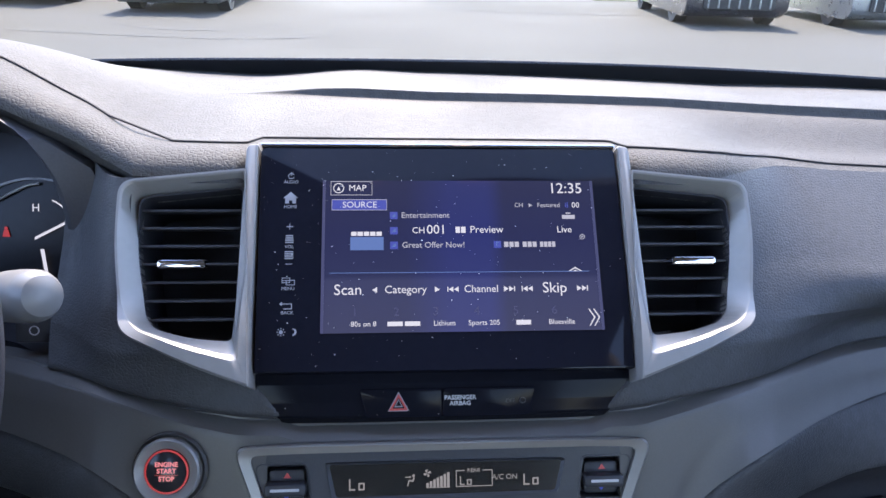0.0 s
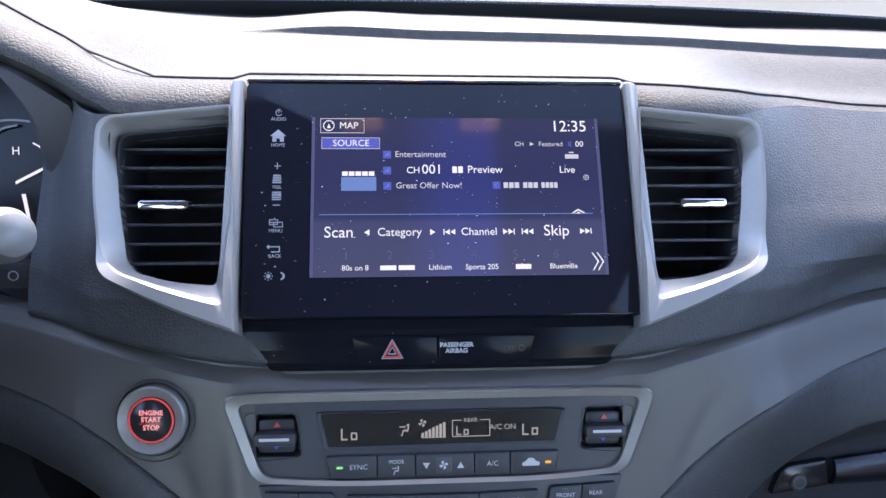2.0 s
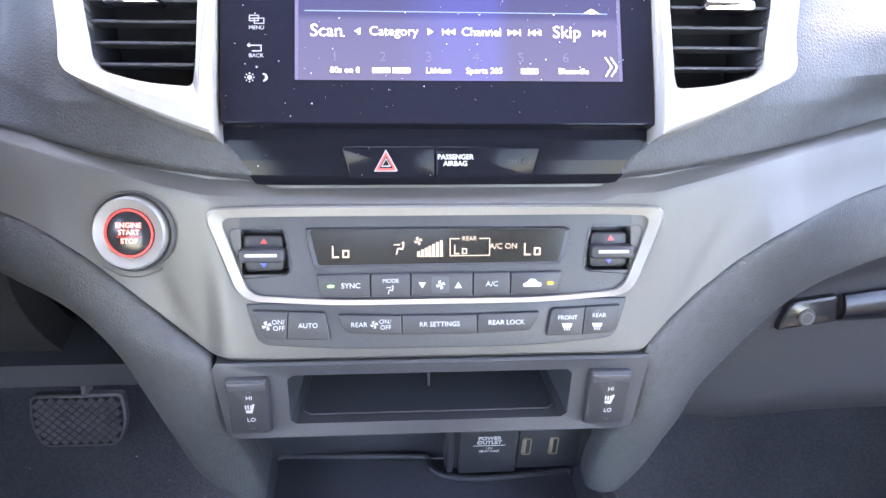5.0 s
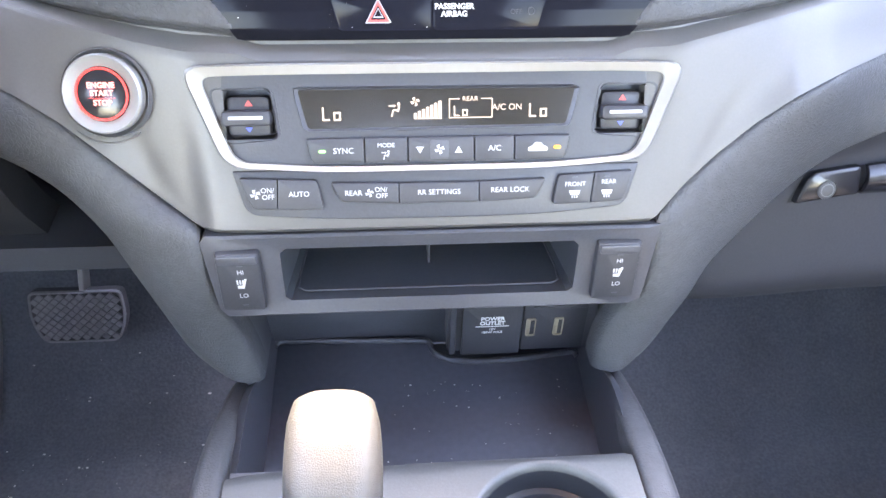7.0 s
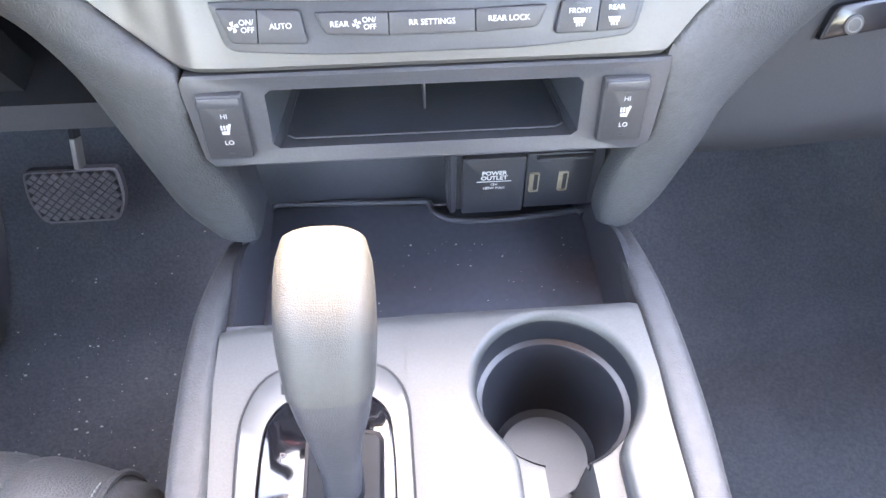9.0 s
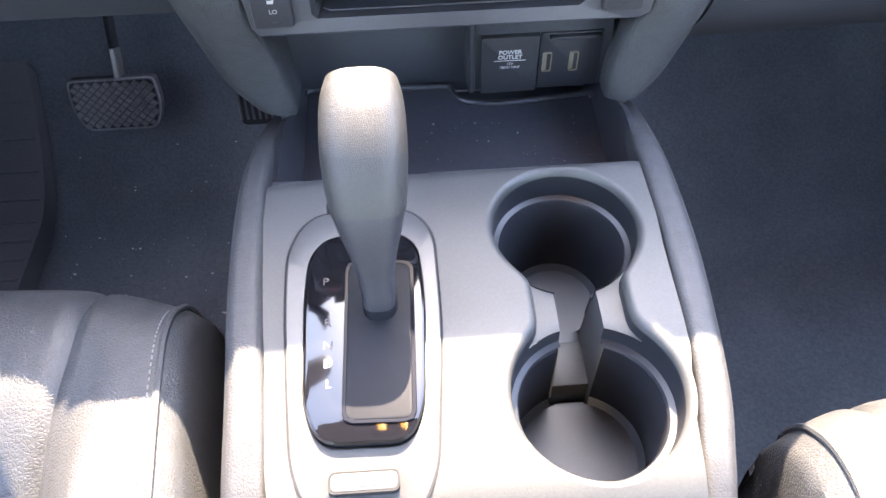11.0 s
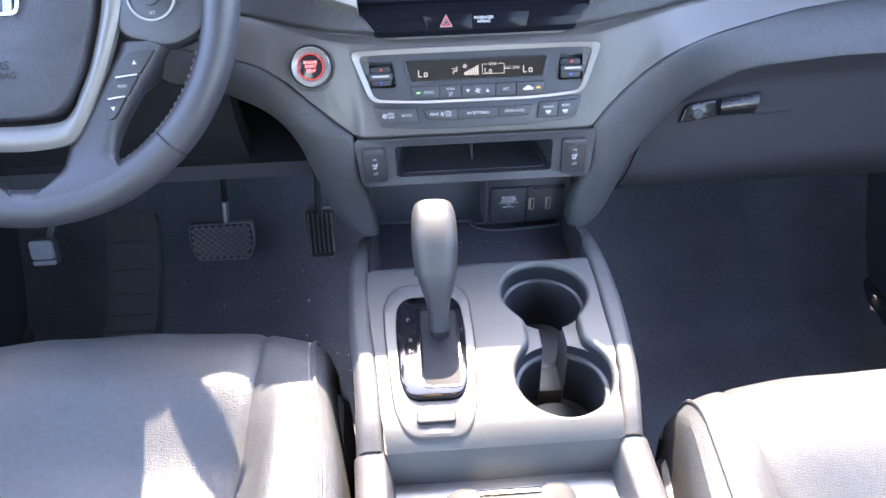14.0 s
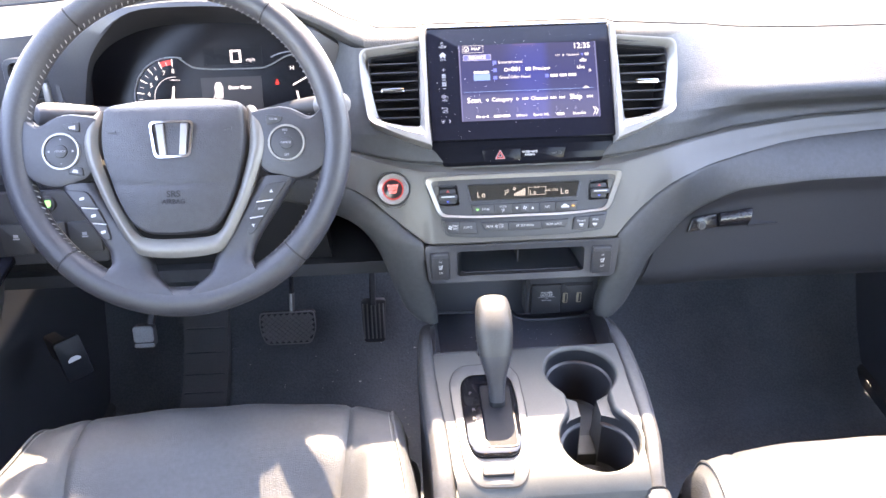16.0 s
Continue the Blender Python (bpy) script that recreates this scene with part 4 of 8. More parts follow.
# touch keys printed on the glass
gp = lambda polys: mark("key_symbol", at2(S, 0, 0, 0.0003), polys, PALE, glassp, 0.0002)
gt = lambda w, y: text(w, 0.0020, at2(S, -0.0952, y, 0.0003), PALE, glassp, label="printed word " + w)
gp(ring(-0.0952, 0.1005, 0.0020, 0.0004, 14)[1:-1] + [rect(-0.0954, 0.1005, -0.0950, 0.1032)])
gt("AUDIO", 0.0965)
gp([[(-0.0998, 0.0858), (-0.0906, 0.0858), (-0.0952, 0.0898)], rect(-0.0985, 0.0822, -0.0962, 0.0858), rect(-0.0942, 0.0822, -0.0919, 0.0858), rect(-0.0985, 0.0842, -0.0919, 0.0858)])
gt("HOME", 0.0800)
gp([rect(-0.0972, 0.0668, -0.0932, 0.0672), rect(-0.0954, 0.0650, -0.0950, 0.0690)])
gp([rect(-0.0978 + 0.0001 * i, 0.0565 + 0.0011 * i, -0.0926 - 0.0001 * i, 0.0571 + 0.0011 * i) for i in range(5)])
gt("VOL", 0.0540)
gp([rect(-0.0978, 0.0462 + 0.0011 * i, -0.0926, 0.0468 + 0.0011 * i) for i in range(5)])
gp([rect(-0.0972, 0.0428, -0.0932, 0.0433)])
gp(box_line(-0.0990, 0.0312, -0.0940, 0.0345, 0.0004) + box_line(-0.0965, 0.0298, -0.0912, 0.0330, 0.0004) + [rect(-0.0985, 0.0325, -0.0945, 0.0329)])
gt("MENU", 0.0277)
gp([rect(-0.0985, 0.0180, -0.0930, 0.0185), rect(-0.0975, 0.0150, -0.0930, 0.0155), [(-0.0985, 0.0170), (-0.0985, 0.0195), (-0.1000, 0.0183)], rect(-0.0930, 0.0150, -0.0925, 0.0185)])
gt("BACK", 0.0128)
gp([[(-0.0985 + 0.0012 * math.cos(a), 0.0012 + 0.0012 * math.sin(a)) for a in (i * 0.6283 for i in range(10))]] + [rect(-0.0985 + 0.0022 * math.cos(i * 0.785) - 0.0003, 0.0012 + 0.0022 * math.sin(i * 0.785) - 0.0003, -0.0985 + 0.0022 * math.cos(i * 0.785) + 0.0003, 0.0012 + 0.0022 * math.sin(i * 0.785) + 0.0003) for i in range(8)])
gp([[(-0.0915 + 0.0022 * math.cos(a), 0.0012 + 0.0022 * math.sin(a)) for a in [-1.6 + 0.4 * i for i in range(9)]] + [(-0.0922 + 0.0017 * math.cos(a), 0.0012 + 0.0017 * math.sin(a)) for a in [1.5 - 0.4 * i for i in range(8)]]])

NS = S.to_3x3() @ Vector((0, 0, 1))
specks(radio, lambda u, v: (S @ Vector((-0.112 + 0.224 * u, -0.020 + 0.138 * v, 0.001)), NS), 230, 0.00010, 0.00034, 3)
# silver uprights beside the screen
for sx in (-1, 1):
    bm = bm_new()
    pts = rounded([(sx * 0.1160, 0.122), (sx * 0.1235, 0.121), (sx * 0.1260, -0.014), (sx * 0.1155, -0.029)][::sx], [0.002, 0.004, 0.004, 0.001][::sx])
    slab(bm, pts, -0.012, 0.0035, S, 0.002)
    part("silver_upright", bm, SILVER, radio, "satin silver upright")

# ---- gloss strip with the hazard switch ----
G = plane((0, 0.429, 0.734), (0, 0.35, 0.93))
strip = thing("hazard_panel", (0, 0.43, 0.72), "gloss black strip with hazard switch under the screen", "switch panel")
STRIP_HALF = [(-0.0140, 0.0990), (-0.0120, 0.1000), (-0.0060, 0.1028), (-0.0006, 0.1070), (0.0050, 0.1115), (0.0107, 0.1155), (0.0185, 0.1155)]
STRIP_OUT = [(-0.0140, -0.0045), (-0.0098, 0.0000), (-0.0082, 0.0014), (0.0, 0.0016), (0.0110, 0.0010), (0.0185, -0.0012)]
bm = bm_new()


def strip_pt(u, v):
    y = -0.0140 + 0.0325 * v
    x = lerp_table(y, STRIP_HALF) * (2 * u - 1)
    return G @ Vector((x, y, lerp_table(y, STRIP_OUT) - 0.0022 * abs(2 * u - 1) ** 4))


grid(bm, strip_pt, 48, 65, G.to_3x3() @ Vector((0, 0, -0.008)))
part("strip", bm, GLOSS, strip, "", 50)
# highlight on the screen's lower edge, drawn as a pale bar
bm = bm_new()
block(bm, -0.1155, 0.1155, 0.0185, 0.0191, -0.004, 0.0032, 0.0002, G)
part("highlight_line", bm, RIMSILVER, strip, "highlight along the screen's lower edge, drawn as a thin silver bar")
for x0, x1, nm in ((-0.0525, -0.0028, "hazard_switch"), (-0.0022, 0.0545, "airbag_lamp")):
    bm = bm_new()
    slab(bm, rounded([(x0 + (0.004 if x0 < -0.01 else 0), -0.0088), (x1 - (0.004 if x1 > 0.01 else 0), -0.0088), (x1, 0.0075), (x0, 0.0075)], 0.002), 0.001, 0.0026, G, 0.0006)
    b = part(nm, bm, GLOSS, strip)
    bm = bm_new()
    edge_o = rounded([(x0 + (0.0038 if x0 < -0.01 else 0) - 0.0001, -0.0091), (x1 - (0.0038 if x1 > 0.01 else 0) + 0.0001, -0.0091), (x1 + 0.0002, 0.0078), (x0 - 0.0002, 0.0078)], 0.0022)
    edge_i = rounded([(x0 + (0.0042 if x0 < -0.01 else 0) + 0.0003, -0.0086), (x1 - (0.0042 if x1 > 0.01 else 0) - 0.0003, -0.0086), (x1 - 0.0003, 0.0073), (x0 + 0.0003, 0.0073)], 0.0018)
    hoop(bm, resample(edge_o, 80), resample(edge_i, 80), 0.001, 0.0029, G)
    part("switch_edge", bm, SCREEN, b, "thin edge that catches the light")
    if x0 < -0.01:
        outer, inner = [(-0.0347, -0.0052), (-0.0233, -0.0052), (-0.0290, 0.0052)], [(-0.0327, -0.0040), (-0.0253, -0.0040), (-0.0290, 0.0028)]
        m = at2(G, 0, 0, 0.0027)
        bm = bm_new()
        hoop(bm, resample(outer, 24), resample(inner, 24), 0, 0.0003, m)
        part("triangle", bm, RED_INK, b, "red warning triangle")
        bm = bm_new()
        hoop(bm, resample([(x * 0.72 - 0.29 * 0.028, y * 0.72 - 0.0003) for x, y in inner], 24), resample([(x * 0.5 - 0.5 * 0.029, y * 0.5 - 0.0005) for x, y in inner], 24), 0, 0.0003, m)
        part("triangle", bm, PALE, b)
        bm = bm_new()
        hoop(bm, resample([(-0.0355, -0.0057), (-0.0225, -0.0057), (-0.0290, 0.0062)], 24), resample(outer, 24), 0, 0.0003, m)
        part("triangle", bm, PALE, b)
    else:
        text("PASSENGER", 0.0026, at2(G, 0.0083, 0.0019, 0.0027), WHITE, b, bold=0.0001)
        text("AIRBAG", 0.0026, at2(G, 0.0083, -0.0016, 0.0027), WHITE, b, bold=0.0001)
        text("OFF", 0.0024, at2(G, 0.0390, -0.0008, 0.0027), KEY, b)
        mark("airbag_symbol", at2(G, 0, 0, 0.0027), ring(0.0465, -0.0005, 0.002, 0.0005, 12), KEY, b)

NG = G.to_3x3() @ Vector((0, 0, 1))
specks(strip, lambda u, v: (G @ Vector((-0.10 + 0.20 * u, -0.010 + 0.026 * v, 0.0028)), NG), 14, 0.0001, 0.00024, 4)

# ---- air vents ----
def proud(bm):
    """The frame's foot stands out from the dash."""
    back = VP.inverted()
    out = VP.to_3x3() @ Vector((0, 0, 1))
    for q in bm.verts:
        p = back @ q.co
        if -0.009 < p.z < -0.003:
            q.co -= out * 0.011 * step((p.y - 0.055) / 0.025)
        q.co += out * 0.010 * (1 - step((p.y + 0.012) / 0.034)) * step((p.z + 0.013) / 0.012)


def vent(sx):
    v = thing("air_vent", (sx * 0.155, 0.45, 0.77), "air vent with satin silver frame and black slats", "air vent", "vents beside the screen")
    fl = lambda pts: [(sx * x, y) for x, y in pts][::sx]
    outer = fl(rounded([(0.1140, -0.036), (0.152, -0.0218), (0.1895, -0.0035), (0.1985, 0.050), (0.1992, 0.0915), (0.1232, 0.0995)], [0.001, 0.02, 0.010, 0.03, 0.010, 0.001], 6))
    inner = fl(rounded([(0.1268, -0.0086), (0.150, -0.0066), (0.1775, 0.0012), (0.1872, 0.050), (0.1880, 0.0828), (0.1258, 0.0895)], [0.004, 0.01, 0.011, 0.03, 0.007, 0.003], 6))
    n = 72
    bm = bm_new()
    dense = lambda pts: [(a[0] + (b[0] - a[0]) * q / 4, a[1] + (b[1] - a[1]) * q / 4) for a, b in zip(pts, pts[1:] + pts[:1]) for q in range(4)]
    full, well = dense(outer), dense(inner)
    n = len(full)
    top_w = lambda q: 0.50 + 0.36 * step((q + 0.004) / 0.022)
    ins = [(x * top_w(y) + X * (1 - top_w(y)), y * top_w(y) + Y * (1 - top_w(y))) for (x, y), (X, Y) in zip(full, well)]
    bm = bm_new()
    soft = [(a[0] * 0.88 + b[0] * 0.12, a[1] * 0.88 + b[1] * 0.12) for a, b in zip(full, ins)]
    near = [(a[0] * 0.88 + b[0] * 0.12, a[1] * 0.88 + b[1] * 0.12) for a, b in zip(ins, well)]
    loops = [[bm.verts.new(VP @ Vector((x, y, z))) for x, y in pts] for pts, z in ((full, -0.012), (full, 0.0036), (soft, 0.0048), (ins, 0.0048), (near, 0.0040), (well, -0.0052), (well, -0.014))]
    for a, b in zip(loops, loops[1:]):
        for q in range(n):
            bm.faces.new((a[q], a[(q + 1) % n], b[(q + 1) % n], b[q]))
    proud(bm)
    part("frame", bm, SILVER, v, "satin silver frame")
    # dark duct
    bm = bm_new()
    k = resample([(x, y) for x, y in inner], n)
    hoop(bm, [(x + (x - sx * 0.155) * 0.03, y + (y - 0.04) * 0.03) for x, y in k], k, -0.06, -0.005, VP)
    slab(bm, k, -0.060, -0.055, VP)
    part("duct", bm, DARK, v)
    for i in range(7):
        s = 0.0065 + 0.0116 * i
        x0, x1 = sx * 0.1272, sx * (lerp_table(s, ((0.0, 0.175), (0.016, 0.1803), (0.05, 0.1868), (0.083, 0.1875))) + 0.0006)
        a, b = sorted((x0, x1))
        bm = bm_new()
        m = VP @ Matrix.Translation((0, s, -0.009)) @ Matrix.Rotation(radians(14), 4, "X")
        block(bm, a, b, -0.0009, 0.0009, -0.022, 0.0, 0.0006, m)
        part("slat", bm, DARK, v)
    bm = bm_new()
    m = VP @ Matrix.Translation((sx * (0.160 if sx > 0 else 0.1595), 0.0405, -0.007)) @ Matrix.Rotation(radians(10), 4, "X")
    slab(bm, rrect(-0.0145, -0.0029, 0.0145, 0.0029, 0.0018), -0.006, 0.007, m, 0.002)
    part("tab", bm, CHROME, v, "bright tab")


vent(-1)
vent(1)

# ---- climate control ----
C = plane((0, 0.42, 0.71), (0, 0.41, 0.91))
clim = thing("climate_control", (0, 0.40, 0.63), "climate control panel with silver frame, black keys and lit display", "control panel")
face = rounded([(-0.109, -0.0500), (-0.06, -0.0535), (0.06, -0.0535), (0.109, -0.0497), (0.1275, -0.0002), (0.09, 0.0008), (-0.09, 0.0012), (-0.1275, 0.0005)], [0.010, 0.02, 0.02, 0.010, 0.0095, 0.03, 0.03, 0.0095], 5)
inn = rounded([(-0.1040, -0.0475), (-0.06, -0.0508), (0.06, -0.0508), (0.1038, -0.0472), (0.1182, -0.0052), (0.09, -0.0042), (-0.09, -0.0042), (-0.1184, -0.0048)], [0.008, 0.02, 0.02, 0.008, 0.0065, 0.03, 0.03, 0.0065], 5)
bm = bm_new()
hoop(bm, resample(face, 400), resample(inn, 400), -0.006, 0.0056, C, dish=0.0016)
part("frame", bm, RIMSILVER, clim, "satin silver frame")
bm = bm_new()


def in_well(x, y):
    return 0.082 + 0.11 * (y + 0.0350) < abs(x) < 0.110 + 0.17 * (y + 0.0375) and -0.0362 < y < -0.0115


def face_pt(u, v):
    y = -0.0505 + 0.0462 * v
    return C @ Vector(((0.1030 + 0.335 * (y + 0.0485)) * (2 * u - 1), y, 0.0012))


def face_hole(u, v):
    y = -0.0505 + 0.0462 * v
    return in_well((0.1030 + 0.335 * (y + 0.0485)) * (2 * u - 1), y)


grid(bm, face_pt, 200, 46, C.to_3x3() @ Vector((0, 0, -0.002)), face_hole)
part("face", bm, FACE, clim, "charcoal face")
bm = bm_new()
slab(bm, rounded([(-0.1005, -0.0758), (-0.05, -0.0795), (0.05, -0.0795), (0.1005, -0.0752), (0.1065, -0.0520), (-0.1065, -0.0525)], [0.007, 0.02, 0.02, 0.007, 0.001, 0.001], 5), -0.006, 0.0022, C, 0.0008)
part("lower_face", bm, FACE, clim, "charcoal lower face")
bm = bm_new()
dsp_out = rounded([(-0.0690, -0.0330), (0.0690, -0.0322), (0.0735, -0.0110), (-0.0735, -0.0105)], 0.002)
dsp_in = rounded([(-0.0665, -0.0315), (0.0665, -0.0308), (0.0708, -0.0125), (-0.0708, -0.0120)], 0.002)
hoop(bm, resample(dsp_out, 80), resample(dsp_in, 80), 0.0, 0.0024, C, dish=0.0015)
part("display_rim", bm, DARK, clim)
bm = bm_new()
slab(bm, dsp_in, 0.0008, 0.0014, C)
cd = part("display", bm, SMOKED, clim, "smoked display with lit figures")
CT = lambda w, x, y, cap, mat=LIT_LCD, par=cd, h=0.0016, bold=0.0: text(w, cap, at2(C, x, y, h), mat, par, bold=bold, label="word " + w if any(c.isalpha() for c in w) else "")


def seven_l(x, y, h, par):
    w, t = h * 0.55, h * 0.13
    polys = [rect(x, y, x + t, y + h), rect(x, y, x + w, y + t)]
    x2 = x + w + h * 0.28
    polys += [rect(x2, y, x2 + w, y + t), rect(x2, y + h * 0.52, x2 + w, y + h * 0.52 + t), rect(x2, y, x2 + t, y + h * 0.6), rect(x2 + w - t, y, x2 + w, y + h * 0.6)]
    mark("temperature_figure", at2(C, 0, 0, 0.0016), polys, LIT_LCD, par, 0.0002, "lit letters Lo")


seven_l(-0.0590, -0.0275, 0.0068, cd)
seven_l(0.0470, -0.0272, 0.0068, cd)
seven_l(0.0080, -0.0262, 0.0052, cd)
mark("rear_box", at2(C, 0, 0, 0.0016), [p for p in box_line(0.0055, -0.0272, 0.0280, -0.0172, 0.0005) if True][:1] + [rect(0.0055, -0.0272, 0.0060, -0.0172), rect(0.0275, -0.0272, 0.0280, -0.0172), rect(0.0055, -0.0177, 0.0110, -0.0172), rect(0.0220, -0.0177, 0.0280, -0.0172)], LIT_LCD, cd, 0.0002)
CT("REAR", 0.0165, -0.0175, 0.0024)
CT("A/C ON", 0.0355, -0.0220, 0.0031)
mark("fan_bars", at2(C, 0, 0, 0.0016), [rect(-0.0125 + 0.0021 * i, -0.0270, -0.0109 + 0.0021 * i, -0.0243 + 0.0010 * i) for i in range(7)] + [rect(-0.0125, -0.0274, 0.0020, -0.0271)], LIT_LCD, cd, 0.0002)


def fan_symbol(x, y, r, mat, par, z):
    mark("fan_symbol", at2(C, x, y, z), [[(r * 0.1 * math.cos(a), r * 0.1 * math.sin(a)), (r * math.cos(a - 0.45), r * math.sin(a - 0.45)), (r * 0.95 * math.cos(a + 0.25), r * 0.95 * math.sin(a + 0.25)), (r * 0.5 * math.cos(a + 0.6), r * 0.5 * math.sin(a + 0.6))] for a in (0.4, 1.97, 3.54, 5.11)], mat, par, 0.0002)


def seat_symbol(x, y, s, mat, par, z):
    mark("airflow_symbol", at2(C, x, y, z), [circle(s * 0.22, 10, (s * 0.35, s * 0.75)), [(s * 0.1, -s * 0.2), (s * 0.3, -s * 0.3), (s * 0.55, s * 0.4), (s * 0.3, s * 0.5)], [(-s * 0.5, -s * 0.1), (s * 0.1, -s * 0.2), (s * 0.1, s * 0.05), (-s * 0.3, s * 0.1)], [(-s * 0.7, -s * 0.9), (-s * 0.5, -s * 0.9), (-s * 0.3, 0), (-s * 0.5, 0)], rect(-s, s * 0.45, -s * 0.3, s * 0.6), [(-s * 0.3, s * 0.3), (0, s * 0.52), (-s * 0.3, s * 0.75)]], mat, par, 0.0002)


fan_symbol(-0.0118, -0.0185, 0.0024, LIT_LCD, cd, 0.0016)
seat_symbol(-0.0215, -0.0225, 0.0038, LIT_LCD, cd, 0.0016)


def key(pts, r=0.0015, z0=0.0005, z1=0.0042, name="button", base=None):
    bm = bm_new()
    slab(bm, rounded(pts, r), z0, z1, C, 0.0009)
    return part(name, bm, KEY, clim)


Z1 = 0.0044
row1 = [(-0.0675, -0.0385), (-0.0380, -0.0163), (-0.0158, 0.0182), (0.0187, 0.0392), (0.0397, 0.0685)]
keys1 = []
for i, (a, b) in enumerate(row1):
    bl, br = (0.0025 if i == 0 else 0), (0.0025 if i == 4 else 0)
    keys1.append(key([(a + bl, -0.0492), (b - br, -0.0490), (b, -0.0362), (a, -0.0364)], [0.003 if i == 0 else 0.0008, 0.003 if i == 4 else 0.0008, 0.001, 0.001]))
CT("SYNC", -0.0490, -0.0427, 0.0029, WHITE, keys1[0], Z1)
mark("lamp", at2(C, 0, 0, Z1), [rrect(-0.0617, -0.0434, -0.0580, -0.0420, 0.0006, 2)], LIT_GREEN, keys1[0], 0.0002, "lit green lamp")
CT("MODE", -0.0272, -0.0402, 0.0022, WHITE, keys1[1], Z1)
seat_symbol(-0.0270, -0.0452, 0.0026, WHITE, keys1[1], Z1)
marks("arrow", at2(C, 0, 0, Z1), [[(-0.0118, -0.0412), (-0.0098, -0.0446), (-0.0078, -0.0412)][::-1], [(0.0082, -0.0446), (0.0122, -0.0446), (0.0102, -0.0412)]], WHITE, keys1[2])
fan_symbol(0.0003, -0.0427, 0.0026, WHITE, keys1[2], Z1)
bm = bm_new()
slab(bm, rrect(-0.0045, -0.0475, 0.0050, -0.0380, 0.001), 0.004, 0.0044, C, 0.0002)
part("fan_tile", bm, HARD, keys1[2])
CT("A/C", 0.0290, -0.0427, 0.0029, WHITE, keys1[3], Z1)
mark("car_symbol", at2(C, 0, 0, Z1), [rounded([(0.0465, -0.0445), (0.0565, -0.0445), (0.0568, -0.0425), (0.0545, -0.0418), (0.0530, -0.0400), (0.0500, -0.0400), (0.0485, -0.0420), (0.0465, -0.0425)], 0.0006, 2)], WHITE, keys1[4])
mark("lamp", at2(C, 0, 0, Z1), [rrect(0.0600, -0.0434, 0.0636, -0.0418, 0.0006, 2)], LIT_AMBER, keys1[4], 0.0002, "lit amber lamp")

k2 = [key([(-0.0970, -0.0720), (-0.0845, -0.0725), (-0.0835, -0.0565), (-0.1030, -0.0555)], [0.003, 0.0008, 0.0008, 0.0015], 0.001, 0.0052),
      key([(-0.0842, -0.0725), (-0.0605, -0.0732), (-0.0632, -0.0573), (-0.0832, -0.0565)], [0.0008, 0.002, 0.002, 0.0008], 0.001, 0.0052),
      key([(-0.0515, -0.0693), (-0.0213, -0.0707), (-0.0213, -0.0598), (-0.0562, -0.0588)], [0.003, 0.0006, 0.0006, 0.0015], 0.001, 0.0052),
      key([(-0.0210, -0.0707), (0.0208, -0.0707), (0.0208, -0.0598), (-0.0210, -0.0598)], 0.0006, 0.001, 0.0052),
      key([(0.0211, -0.0707), (0.0515, -0.0695), (0.0562, -0.0588), (0.0211, -0.0598)], [0.0006, 0.003, 0.0015, 0.0006], 0.001, 0.0052),
      key([(0.0602, -0.0732), (0.0805, -0.0728), (0.0822, -0.0565), (0.0632, -0.0573)], [0.002, 0.0008, 0.0008, 0.002], 0.001, 0.0052),
      key([(0.0808, -0.0728), (0.0985, -0.0718), (0.1025, -0.0555), (0.0825, -0.0565)], [0.0008, 0.003, 0.0015, 0.0008], 0.001, 0.0052)]
Z2 = 0.0054
fan_symbol(-0.0950, -0.0640, 0.0027, WHITE, k2[0], Z2)
CT("ON/", -0.0888, -0.0622, 0.0026, WHITE, k2[0], Z2)
CT("OFF", -0.0885, -0.0657, 0.0026, WHITE, k2[0], Z2)
CT("AUTO", -0.0727, -0.0645, 0.0027, WHITE, k2[1], Z2)
CT("REAR", -0.0448, -0.0646, 0.0027, WHITE, k2[2], Z2)
fan_symbol(-0.0365, -0.0646, 0.0022, WHITE, k2[2], Z2)
CT("ON/", -0.0305, -0.0630, 0.0025, WHITE, k2[2], Z2)
CT("OFF", -0.0302, -0.0663, 0.0025, WHITE, k2[2], Z2)
CT("RR SETTINGS", -0.0002, -0.0650, 0.0027, WHITE, k2[3], Z2)
CT("REAR LOCK", 0.0372, -0.0646, 0.0027, WHITE, k2[4], Z2)
CT("FRONT", 0.0720, -0.0625, 0.0024, WHITE, k2[5], Z2)
CT("REAR", 0.0900, -0.0615, 0.0024, WHITE, k2[6], Z2)
for x, kk in ((0.0717, k2[5]), (0.0890, k2[6])):
    mark("defrost_symbol", at2(C, x, -0.0670, Z2), [[(-0.0030, 0.0012), (0.0030, 0.0012), (0.0022, -0.0012), (-0.0022, -0.0012)]] + [rect(-0.0015 + 0.0013 * i, -0.0028, -0.0010 + 0.0013 * i, -0.0016) for i in range(3)], WHITE, kk)
    mark("lamp", at2(C, x, -0.0588, Z2), [rect(-0.0014, -0.0004, 0.0014, 0.0004)], HARD, kk)
